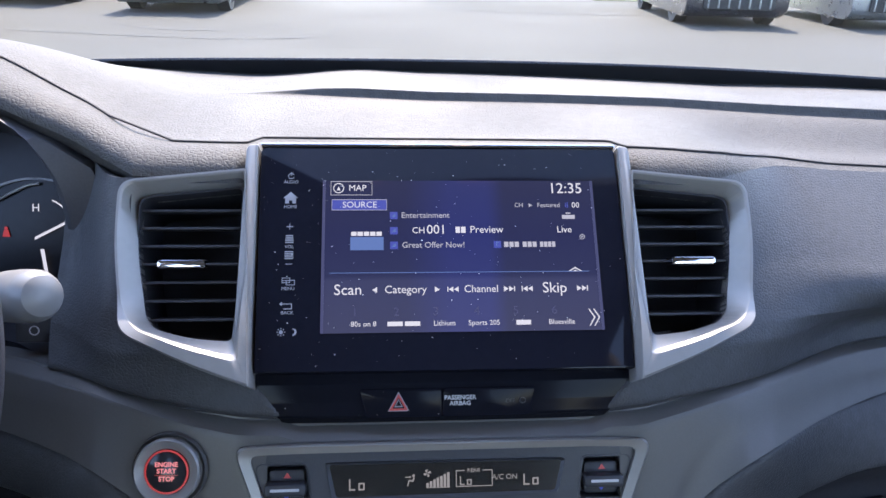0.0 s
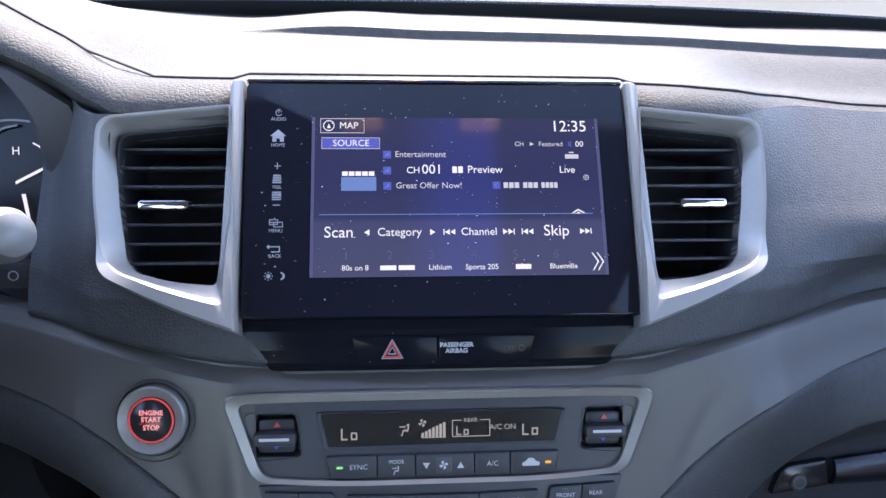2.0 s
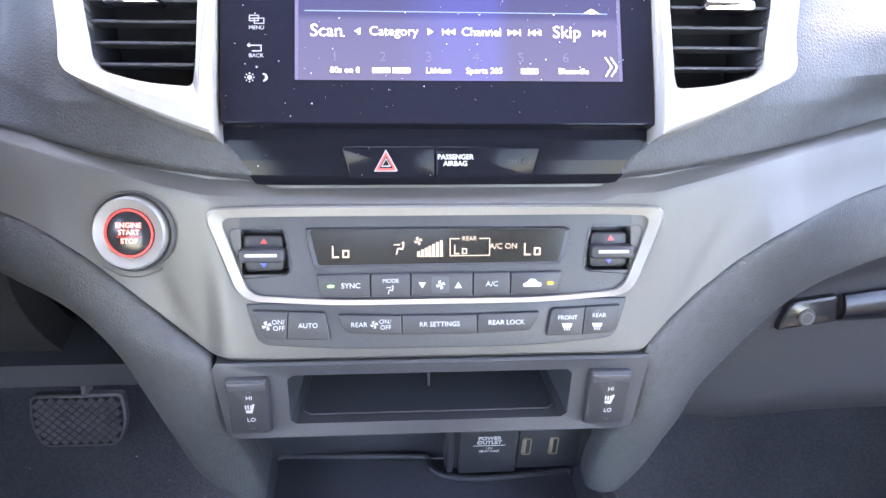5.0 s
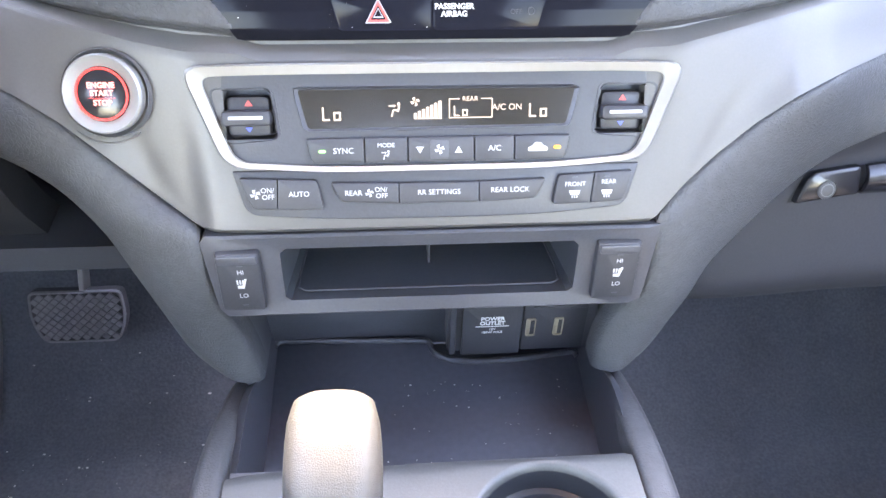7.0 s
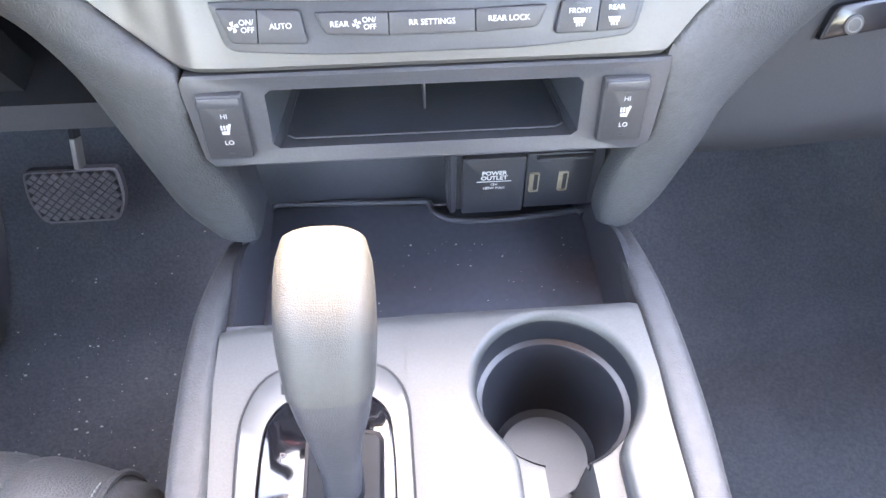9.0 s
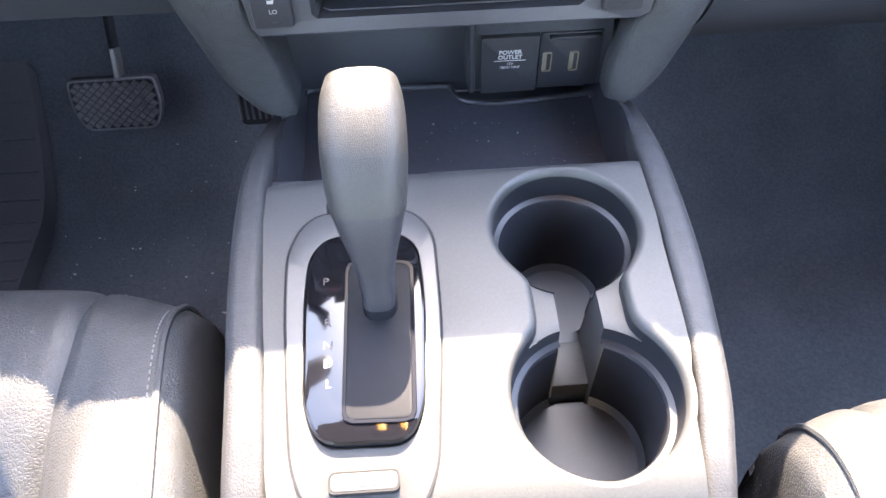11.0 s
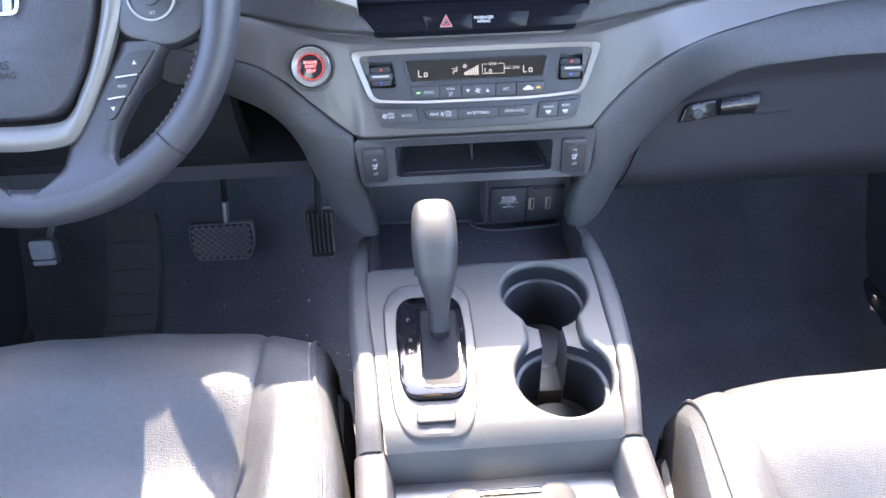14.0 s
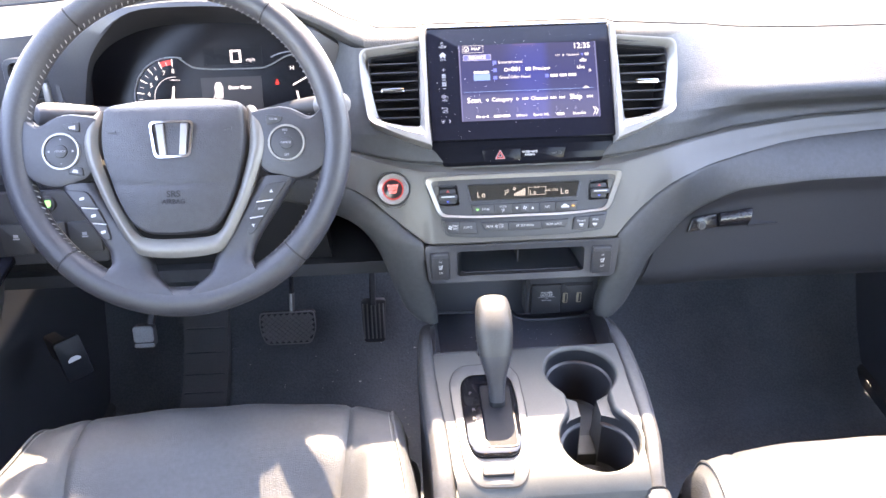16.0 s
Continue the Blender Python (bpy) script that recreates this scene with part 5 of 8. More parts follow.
# temperature rockers in their wells
for sx in (-1, 1):
    mouth = rounded([(sx * 0.0800, -0.0372), (sx * 0.1095, -0.0395), (sx * 0.1150, -0.0102), (sx * 0.0832, -0.0098)][::sx], 0.005, 5)
    k = len(mouth)
    mid = Vector((sum(p[0] for p in mouth) / k, sum(p[1] for p in mouth) / k))
    bm = bm_new()
    loops = []
    for grow, z in ((1.0, 0.0011), (1.0, 0.0017), (0.955, 0.0017), (0.90, 0.0004), (0.84, -0.0095)):
        loops.append([bm.verts.new(C @ Vector((mid.x + (x - mid.x) * grow, mid.y + (y - mid.y) * grow, z))) for x, y in mouth])
    for a, b in zip(loops, loops[1:]):
        for q in range(k):
            bm.faces.new((a[q], a[(q + 1) % k], b[(q + 1) % k], b[q]))
    bm.faces.new(loops[-1])
    part("well", bm, FACE, clim, "deep well round the rocker")
    bm = bm_new()
    m = at2(C, sx * 0.0965, -0.0250, 0.0)
    slab(bm, rrect(-0.0108, -0.0100, 0.0108, 0.0100, 0.003), -0.009, -0.0020, m, 0.0015)
    rk = part("rocker", bm, KEY, clim, "black temperature rocker")
    bm = bm_new()
    block(bm, -0.0122, 0.0122, -0.0040, 0.0034, -0.003, 0.0066, 0.0015, m)
    part("rocker_bar", bm, KEY, rk)
    mark("stripe", at2(m, 0, 0.0002, 0.0068), [rrect(-0.0085, -0.0008, 0.0085, 0.0008, 0.0004, 2)], WHITE, rk)
    mark("arrow", at2(m, 0.0005, 0.0068, -0.0018), [[(-0.0022, -0.0016), (0.0022, -0.0016), (0, 0.0016)]], RED_INK, rk)
    mark("arrow", at2(m, 0.0, -0.0068, -0.0018), [[(-0.0018, 0.0012), (0, -0.0012), (0.0018, 0.0012)]], BLUE_INK, rk)

# ---- engine start button ----
SB = plane((-0.1645, 0.4145, 0.699), (0.0, 0.41, 0.91)) @ Matrix.Rotation(radians(-4), 4, "Y")
start = thing("start_button", (-0.1645, 0.413, 0.68), "round engine start button with silver ring and red letters", "button")
bm = bm_new()
hoop(bm, circle(0.0218, 48), circle(0.0190, 48), -0.006, 0.0014, SB, dish=0.003)
part("collar", bm, SURROUND, start, "grey collar")
bm = bm_new()
hoop(bm, circle(0.0194, 48), circle(0.0134, 48), -0.004, 0.0062, SB, dish=0.0022)
part("silver_ring", bm, SILVER, start, "satin silver ring")
bm = bm_new()
disc(bm, 0.0134, -0.002, 0.0048, SB, 40, 0.001)
cap = part("cap", bm, CAP, start, "gloss black cap")
bm = bm_new()
hoop(bm, circle(0.0130, 48), circle(0.0119, 48), 0.0045, 0.0052, SB)
part("lit_ring", bm, LIT_RED, cap, "lit red ring")
for w, y in (("ENGINE", 0.0042), ("START", 0.0004), ("STOP", -0.0042)):
    text(w, 0.0027, at2(SB, 0, y, 0.0050), LIT_ROSE, cap, bold=0.00008, label="red word " + w)
bm = bm_new()
tube(bm, [SB @ Vector((0.0245 * math.cos(a), 0.0245 * math.sin(a), 0.0012)) for a in (-2.3 + 0.1 * i for i in range(15))], 0.0007, 6)
part("collar_ridge", bm, WING, start, "small ridge under the button")
mark("rule", at2(SB, 0, -0.0019, 0.0050), [rect(-0.0068, -0.0001, 0.0068, 0.0001)], LIT_RED, cap)

# ---- tray panel with the open bin ----
H = plane((0, 0.385, 0.60), (0, 0.1, 1))
bin_ = thing("storage_bin", (0, 0.39, 0.575), "charcoal panel with an empty open storage bin", "storage bin")
n = 80
hole_o = resample(rounded([(-0.087, -0.0172), (0.079, -0.0172), (0.079, 0.0185), (-0.087, 0.0185)], 0.003), n)
pan_o = resample(rounded([(-0.124, -0.0270), (0.120, -0.0270), (0.124, 0.0285), (-0.129, 0.0285)], [0.006, 0.006, 0.001, 0.001]), n)


def match(outer, inner):
    """The outer outline turned so that its points face the inner one's."""
    c = Vector((sum(p[0] for p in inner) / len(inner), sum(p[1] for p in inner) / len(inner)))
    best = min(range(len(outer)), key=lambda s: sum((outer[(i + s) % len(outer)][0] - inner[i][0]) ** 2 + (outer[(i + s) % len(outer)][1] - inner[i][1]) ** 2 for i in range(0, len(inner), 4)))
    return outer[best:] + outer[:best]


bm = bm_new()
hoop(bm, match(pan_o, hole_o), hole_o, -0.012, 0.002, H, dish=0.002)
part("panel", bm, HARD, bin_)
bm = bm_new()
back_o = [(x * 0.86 - 0.001, -0.006 + y * 0.72) for x, y in hole_o]
la = [bm.verts.new(H @ Vector((x, y, 0))) for x, y in hole_o]
lb = [bm.verts.new(H @ Vector((x, y + 0.004, -0.115))) for x, y in back_o]
for i in range(n):
    bm.faces.new((la[i], la[(i + 1) % n], lb[(i + 1) % n], lb[i]))
bm.faces.new(lb)
part("bin", bm, BINBLACK, bin_, "empty black bin")
bm = bm_new()
block(bm, -0.0043, -0.0029, -0.0155, 0.006, -0.112, -0.030, 0.0005, H)
part("divider", bm, HARD, bin_)
bm = bm_new()
tube(bm, [H @ Vector(p) for p in ((-0.0730, -0.0125, -0.108), (-0.0805, -0.0142, -0.020), (-0.0800, -0.0150, -0.009), (-0.0760, -0.0152, -0.006), (0.0680, -0.0152, -0.006), (0.0720, -0.0150, -0.009), (0.0725, -0.0142, -0.020), (0.0650, -0.0125, -0.108))], 0.0006, 6)
part("mat_edge", bm, HARD, bin_)


def seat_switch(x0, x1, y0, y1, name_x):
    s = thing("seat_heater_switch", ((x0 + x1) / 2, 0.385, 0.58), "charcoal rocker switch for seat heating, marked HI and LO", "switch", "seat heater switches")
    bm = bm_new()
    slab(bm, rrect(x0, y0, x1, y1, 0.002), 0.0, 0.0055, H, 0.0018)
    b = part("rocker", bm, KEY, s)
    bm = bm_new()
    slab(bm, rrect(x0 + 0.0012, y1 - 0.0065, x1 - 0.0012, y1 - 0.001, 0.0015), 0.005, 0.0068, H, 0.0008)
    part("ridge", bm, HARD, b)
    c = (x0 + x1) / 2 + 0.001
    text("HI", 0.0027, at2(H, c, 0.0075, 0.0057), WHITE, b)
    text("LO", 0.0027, at2(H, c, -0.0085, 0.0057), WHITE, b)
    mark("heat_symbol", at2(H, c, 0, 0.0057), [[(-0.0025, -0.0030), (0.0010, -0.0032), (0.0028, 0.0030), (0.0016, 0.0032), (0.0002, -0.0012), (-0.0025, -0.0012)]] + [rect(-0.0028 + 0.0015 * i, -0.0004, -0.0020 + 0.0015 * i, 0.0024) for i in range(3)], WHITE, b)
    mark("lamp", at2(H, c, 0.0118, 0.0057), [rect(-0.0015, -0.0004, 0.0015, 0.0004)], HARD, b)
    mark("lamp", at2(H, c, -0.0150, 0.0057), [rect(-0.0015, -0.0004, 0.0015, 0.0004)], HARD, b)


seat_switch(-0.1215, -0.0975, -0.0195, 0.0195, 0)
seat_switch(0.0885, 0.1135, -0.0195, 0.0195, 0)


# ---- outlet recess and front tray ----
O = plane((0, 0.430, 0.510), (0, 0.0, 1))
outlet = thing("power_outlet_panel", (0.06, 0.43, 0.48), "black power outlet lid beside two USB sockets", "outlet")
bm = bm_new()
slab(bm, rounded([(0.011, -0.029), (0.118, -0.029), (0.112, 0.060), (0.011, 0.060)], 0.003), -0.02, 0.0, O, 0.001)
part("panel", bm, HARD, outlet)
bm = bm_new()
slab(bm, rrect(0.0205, -0.0285, 0.0622, 0.0205, 0.001), 0.0, 0.0045, O, 0.001)
ol = part("outlet_lid", bm, KEY, outlet, "black outlet lid")
text("POWER", 0.0033, at2(O, 0.0415, 0.0078, 0.0047), WHITE, ol, bold=0.0001, label="printed word POWER")
text("OUTLET", 0.0033, at2(O, 0.0415, 0.0036, 0.0047), WHITE, ol, bold=0.0001, label="printed word OUTLET")
mark("rule", at2(O, 0.0415, 0.0008, 0.0047), [rect(-0.0115, -0.0002, 0.0115, 0.0002)], WHITE, ol)
text("12V", 0.0021, at2(O, 0.0415, -0.0022, 0.0047), WHITE, ol)
text("180W MAX", 0.0021, at2(O, 0.0415, -0.0053, 0.0047), WHITE, ol)
bm = bm_new()
slab(bm, rrect(0.0632, -0.0275, 0.1080, 0.0205, 0.001), 0.0, 0.002, O, 0.0006)
up = part("usb_plate", bm, DARK, outlet)
for x in (0.0690, 0.0885):
    bm = bm_new()
    hoop(bm, resample(rrect(x - 0.0034, -0.0125, x + 0.0034, 0.0045, 0.001), 32), resample(rrect(x - 0.0026, -0.0115, x + 0.0026, 0.0035, 0.0006), 32), 0.001, 0.0032, O)
    s = part("usb_socket", bm, TIN, up, "metal USB socket")
    bm = bm_new()
    block(bm, x - 0.0024, x - 0.0004, -0.0110, 0.0030, 0.001, 0.0030, 0.0003, O)
    part("tongue", bm, TIN, s)
bm = bm_new()
block(bm, 0.0690, 0.1060, 0.0165, 0.0195, 0.002, 0.006, 0.001, O)
part("lid_rail", bm, DARK, outlet)
bm = bm_new()
block(bm, 0.0120, 0.0165, -0.028, 0.050, 0.0, 0.004, 0.001, O)
part("rib", bm, DARK, outlet)

console = thing("center_console", (0, 0.1, FLOOR), "charcoal center console with cup holders and leather-grained sides", "console")
bm = bm_new()
grid(bm, lambda u, v: Vector((-0.122 + 0.244 * u, 0.462 + 0.004 * math.sin(math.pi * u), 0.452 + 0.16 * v)), 10, 8, (0, 0.01, 0))
part("recess_wall", bm, HARD, console)
for sx in (-1, 1):
    bm = bm_new()
    grid(bm, lambda u, v: Vector(((sx * (0.111 + 0.0085 * v) - 0.004 * (1 if sx > 0 else 0)), 0.318 + 0.142 * u, 0.452 + (0.051 - 0.026 * step((u - 0.35) / 0.5)) * v)), 16, 6, (sx * 0.006, 0, -0.004))
    part("recess_side", bm, HARD, console)
    bm = bm_new()
    grid(bm, lambda u, v: Vector((sx * (0.116 + 0.012 * v), 0.40 + 0.065 * u, 0.45 + 0.17 * v)), 6, 8, (sx * 0.006, 0, 0))
    part("recess_cheek", bm, HARD, console)
# tray mat with its raised lip
bm = bm_new()
tray = rounded([(-0.112, 0.322), (0.110, 0.322), (0.1104, 0.4430), (0.069, 0.4375), (0.031, 0.4358), (0.0116, 0.4395), (0.002, 0.4470), (0.0, 0.4590), (-0.1165, 0.4640)], [0.006, 0.006, 0.006, 0.02, 0.02, 0.008, 0.005, 0.004, 0.008])
slab(bm, tray, 0.452, 0.4605, None, 0.001)
part("tray_mat", bm, TRAY, console, "dark glossy tray mat with specks of dust")
bm = bm_new()
tube(bm, [(x, y, 0.4620) for x, y in tray if y > 0.41], 0.0024, 8)
part("tray_lip", bm, HARD, console)
bm = bm_new()
grid(bm, lambda u, v: Vector((-0.122 + 0.244 * u, 0.316 + 0.15 * v, 0.450)), 4, 4, (0, 0, -0.01))
part("tray_base", bm, HARD, console)

CUP_F, CUP_R, R_F, R_R, CX, SLOT = 0.2705, 0.1630, 0.0468, 0.0482, 0.0565, 0.0122


def cup_half(y):
    """Half the width of the cup opening at y."""
    a = math.sqrt(max(R_F ** 2 - (y - CUP_F) ** 2, 0))
    b = math.sqrt(max(R_R ** 2 - (y - CUP_R) ** 2, 0))
    neck = 0.0295 if CUP_R < y < CUP_F else 0
    k = 90
    w = max(a, b, neck)
    soft = (a ** 9 + b ** 9 + neck ** 9) ** (1 / 9)
    return soft if CUP_R < y < CUP_F else w


def cup_outline(grow=0.0, n=80):
    y0, y1 = CUP_R - R_R, CUP_F + R_F
    ys = [(y0 + y1) / 2 - (y1 - y0) / 2 * math.cos(math.pi * i / n) for i in range(n + 1)]
    right = [(CX + cup_half(y) , y) for y in ys]
    left = [(CX - cup_half(y) , y) for y in ys[::-1]]
    pts = right + left[1:-1]
    c = Vector((CX, (y0 + y1) / 2))
    out = []
    for i, p in enumerate(pts):
        a, b = Vector(pts[i - 1]), Vector(pts[(i + 1) % len(pts)])
        t = (b - a).normalized()
        nrm = Vector((t.y, -t.x))
        q = Vector(p) + nrm * grow
        out.append((q.x, q.y))
    return out


def deck_z(y):
    return 0.512 - 0.006 * step((0.185 - y) / 0.075) - 0.010 * max(0, (0.126 - y) / 0.023) ** 2.2 - 0.003 * max(0, (y - 0.314) / 0.007) ** 2


DECK_LEFT = [(0.09, 0.104), (0.10, 0.1055), (0.133, 0.110), (0.185, 0.1135), (0.214, 0.117), (0.247, 0.120), (0.283, 0.123), (0.32, 0.1235)]
DECK_RIGHT = [(0.09, 0.092), (0.10, 0.0945), (0.134, 0.100), (0.17, 0.105), (0.187, 0.1075), (0.21, 0.109), (0.237, 0.110), (0.266, 0.1115), (0.32, 0.1105)]


def deck_right(y):
    return lerp_table(y, DECK_RIGHT)


def deck_left(y):
    return lerp_table(y, DECK_LEFT)


# deck round the cup holders: quads spread from the opening out to the deck's edge
def cups_deck():
    bm = bm_new()
    hole = cup_outline(0.0)
    n = len(hole)
    c = Vector((CX, 0.2165))
    rings = []
    for k in range(9):
        f = (k / 8)
        row = []
        for x, y in hole:
            d = Vector((x, y)) - c
            # run out to the rectangle
            tx_ = ((deck_right(y) - CX) if d.x > 0 else (CX + 0.022)) / abs(d.x) if abs(d.x) > 1e-6 else 9e9
            ty_ = ((0.3205 if d.y > 0 else 0.100) - c.y) / d.y if abs(d.y) > 1e-6 else 9e9
            t = max(min(tx_, ty_), 1.0)
            q = c + d * (1 + (t - 1) * f)
            z = deck_z(q.y)
            row.append(bm.verts.new((q.x, q.y, z)))
        rings.append(row)
    for cx_, cy_ in ((-0.022, 0.100), (deck_right(0.1), 0.100), (deck_right(0.3205) - 0.003, 0.3205), (-0.022, 0.3205)):
        v_ = min(rings[-1], key=lambda q: (q.co.x - cx_) ** 2 + (q.co.y - cy_) ** 2)
        v_.co = (cx_, cy_, deck_z(cy_))
    for a, b in zip(rings, rings[1:]):
        for i in range(n):
            bm.faces.new((a[i], a[(i + 1) % n], b[(i + 1) % n], b[i]))
    return bm


part("cup_deck", cups_deck(), CONSOLE, console, "satin charcoal deck")
bm = bm_new()
grid(bm, lambda u, v: Vector((-deck_left(0.10 + 0.2205 * v) + (deck_left(0.10 + 0.2205 * v) - 0.022 + 0.0005) * u, 0.10 + 0.2205 * v - 0.004 * (1 - u) ** 6 * step((v - 0.8) / 0.2), deck_z(0.10 + 0.2205 * v) - 0.0009)), 24, 60, (0, 0, -0.004))
part("shift_deck", bm, CONSOLE, console, "satin charcoal deck")
bm = bm_new()
grid(bm, lambda u, v: Vector((-0.121 + 0.229 * u, 0.3203 + 0.003 * math.sin(math.pi * v), 0.5085 - 0.052 * v)), 8, 6, (0, -0.003, 0))
part("deck_front", bm, HARD, console)
bm = bm_new()
loops = []
for pts, dz in ((cup_outline(0.0004), 0.0000), (cup_outline(-0.0012), -0.0002), (cup_outline(-0.0026), -0.0012), (cup_outline(-0.0036), -0.0028), (cup_outline(-0.0042), -0.0052)):
    loops.append([bm.verts.new((x, y, deck_z(y) + dz)) for x, y in pts])
for a, b in zip(loops, loops[1:]):
    for i in range(len(a)):
        bm.faces.new((a[i], a[(i + 1) % len(a)], b[(i + 1) % len(a)], b[i]))
part("cup_rim", bm, CONSOLE, console, "rounded lip round both cup holders", 60)
# wells: one wall round both openings, two round wells below it and a saddle between
bm = bm_new()
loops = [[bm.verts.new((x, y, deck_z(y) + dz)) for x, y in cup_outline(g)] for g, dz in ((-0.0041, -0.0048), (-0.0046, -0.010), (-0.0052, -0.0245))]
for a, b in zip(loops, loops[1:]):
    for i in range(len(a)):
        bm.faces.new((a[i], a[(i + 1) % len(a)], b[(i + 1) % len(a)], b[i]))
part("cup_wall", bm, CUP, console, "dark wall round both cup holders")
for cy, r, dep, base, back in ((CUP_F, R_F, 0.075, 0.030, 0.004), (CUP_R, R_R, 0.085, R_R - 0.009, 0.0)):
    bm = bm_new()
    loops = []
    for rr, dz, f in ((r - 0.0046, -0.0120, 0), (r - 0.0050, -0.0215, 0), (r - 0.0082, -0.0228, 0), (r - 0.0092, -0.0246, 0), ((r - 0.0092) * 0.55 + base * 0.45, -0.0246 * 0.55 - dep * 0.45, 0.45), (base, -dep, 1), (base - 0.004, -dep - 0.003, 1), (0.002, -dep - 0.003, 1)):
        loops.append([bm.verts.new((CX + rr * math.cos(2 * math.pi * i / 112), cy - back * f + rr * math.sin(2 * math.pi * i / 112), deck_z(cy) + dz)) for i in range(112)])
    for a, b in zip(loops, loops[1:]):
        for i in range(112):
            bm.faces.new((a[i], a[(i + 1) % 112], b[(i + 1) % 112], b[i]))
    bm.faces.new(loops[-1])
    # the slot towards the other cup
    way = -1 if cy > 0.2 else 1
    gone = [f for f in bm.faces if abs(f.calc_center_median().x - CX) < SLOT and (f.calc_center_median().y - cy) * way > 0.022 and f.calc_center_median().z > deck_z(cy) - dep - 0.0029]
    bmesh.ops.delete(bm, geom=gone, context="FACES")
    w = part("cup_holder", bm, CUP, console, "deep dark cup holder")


def between(x, z):
    """Where the two wells' walls stand at x from their middle line and height z."""
    f = step((0.4885 - z) / 0.003)
    g = min(1, max(0, (0.4885 - z) / 0.052))
    rf = R_F - 0.0044 - 0.0046 * f - 0.0085 * g
    rr = R_R - 0.0044 - 0.0046 * f - 0.002 * g
    return CUP_R + math.sqrt(rr * rr - x * x), CUP_F - 0.004 * g - math.sqrt(rf * rf - x * x)


for sx in (-1, 1):
    # lobe beside the slot, its top a little under the deck
    bm = bm_new()

    def lobe_top(u, v):
        x = SLOT + (0.0305 - SLOT) * u
        lo, hi = between(x, 0.4995)
        return Vector((CX + sx * x, lo + (hi - lo) * v, 0.4995 + 0.0010 * u - 0.0008 * abs(2 * v - 1) ** 6))

    def lobe_side(u, v):
        z = 0.430 + 0.0692 * v
        lo, hi = between(SLOT, z)
        return Vector((CX + sx * SLOT, lo + (hi - lo) * u, z))

    grid(bm, lobe_top, 12, 10)
    grid(bm, lobe_side, 8, 24)
    part("lobe", bm, CONSOLE, console, "satin lobe between the cup holders")
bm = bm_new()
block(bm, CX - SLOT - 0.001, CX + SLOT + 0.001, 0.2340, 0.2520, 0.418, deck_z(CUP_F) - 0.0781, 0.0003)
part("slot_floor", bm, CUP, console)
bm = bm_new()
block(bm, CX - SLOT - 0.001, CX + SLOT + 0.001, 0.2035, 0.2346, 0.412, deck_z(CUP_F) - 0.0765, 0.0016)
part("slot_plate", bm, CONSOLE, console, "satin plate in the slot between the cups")

# rear face of the deck, dropping to the sliding lid
bm = bm_new()


def drop_pt(u, v):
    x = -0.1055 + 0.200 * u
    return Vector((x, 0.1003 - 0.0075 * math.sin(min(1, v * 1.6) * math.pi / 2), deck_z(0.1003) - 0.0005 - 0.038 * v))


grid(bm, drop_pt, 20, 12, (0, 0.004, -0.004))
part("rear_face", bm, CONSOLE, console, "satin rear face of the deck")


def side_rail(sx):
    """The leather-grained flank from the knee pad back to the seam."""
    bm = bm_new()
    if sx > 0:
        line = [(0.1235, 0.425, 0.470), (0.1245, 0.40, 0.486), (0.1225, 0.33, 0.508), (0.1212, 0.25, 0.513), (0.1162, 0.17, 0.511), (0.1095, 0.128, 0.504), (0.1060, 0.104, 0.492)]
        half = [0.006, 0.0085, 0.0098, 0.0100, 0.0088, 0.0090, 0.0095]
    else:
        line = [(-0.126, 0.425, 0.470), (-0.130, 0.40, 0.486), (-0.1330, 0.33, 0.508), (-0.1300, 0.25, 0.513), (-0.1228, 0.17, 0.511), (-0.1205, 0.128, 0.504), (-0.1195, 0.104, 0.492)]
        half = [0.006, 0.0085, 0.0092, 0.0100, 0.0105, 0.0110, 0.0115]
    line = spline(line, 40)

    def fn(u, v):
        p = line[round(u * 40)]
        k = u * 6
        h = half[min(int(k), 5)] + (half[min(int(k), 5) + 1] - half[min(int(k), 5)]) * (k - min(int(k), 5))
        prof = [(-1, -0.016), (-1, -0.006), (-0.92, -0.0015), (-0.6, 0.0012), (0.0, 0.0015), (0.55, 0.0005), (0.95, -0.004), (1.15, -0.012), (1.25, -0.05), (1.28, -0.2), (1.28, -0.40)]
        q, dz, _ = spline([(a, b, 0) for a, b in prof], 60)[round(v * 60)]
        return Vector((p.x + sx * q * h, p.y, max(p.z + dz, FLOOR)))

    grid(bm, fn, 40, 60)
    part("side_rail", bm, RAIL, console, "leather-grained flank")
    bm = bm_new()
    end = line[-1].x
    line2 = spline([(end, 0.1035, 0.4905), (end * 0.7 + sx * 0.034, 0.05, 0.488), (sx * 0.117, -0.1, 0.484), (sx * 0.120, -0.5, 0.48)], 30)

    def fn2(u, v):
        p = line2[round(u * 30)]
        prof = [(-1.35, -0.055), (-1.3, -0.030), (-1.0, -0.006), (-0.7, 0.0), (0.0, 0.0015), (0.55, 0.0), (0.95, -0.005), (1.15, -0.014), (1.25, -0.05), (1.28, -0.2), (1.28, -0.38)]
        q, dz, _ = spline([(a, b, 0) for a, b in prof], 60)[round(v * 60)]
        return Vector((p.x + sx * q * 0.0135, p.y, max(p.z + dz, FLOOR)))

    grid(bm, fn2, 30, 60)
    part("rear_flank", bm, RAIL, console, "leather-grained rear flank")
    bm = bm_new()
    tube(bm, [(end + sx * q * 0.0108, 0.1037, 0.4925 + dz) for q, dz in ((-1.0, -0.005), (-0.6, 0.0008), (0, 0.0012), (0.6, 0.0), (1.0, -0.005), (1.2, -0.014))], 0.0008, 6)
    part("seam", bm, SEAM, console)


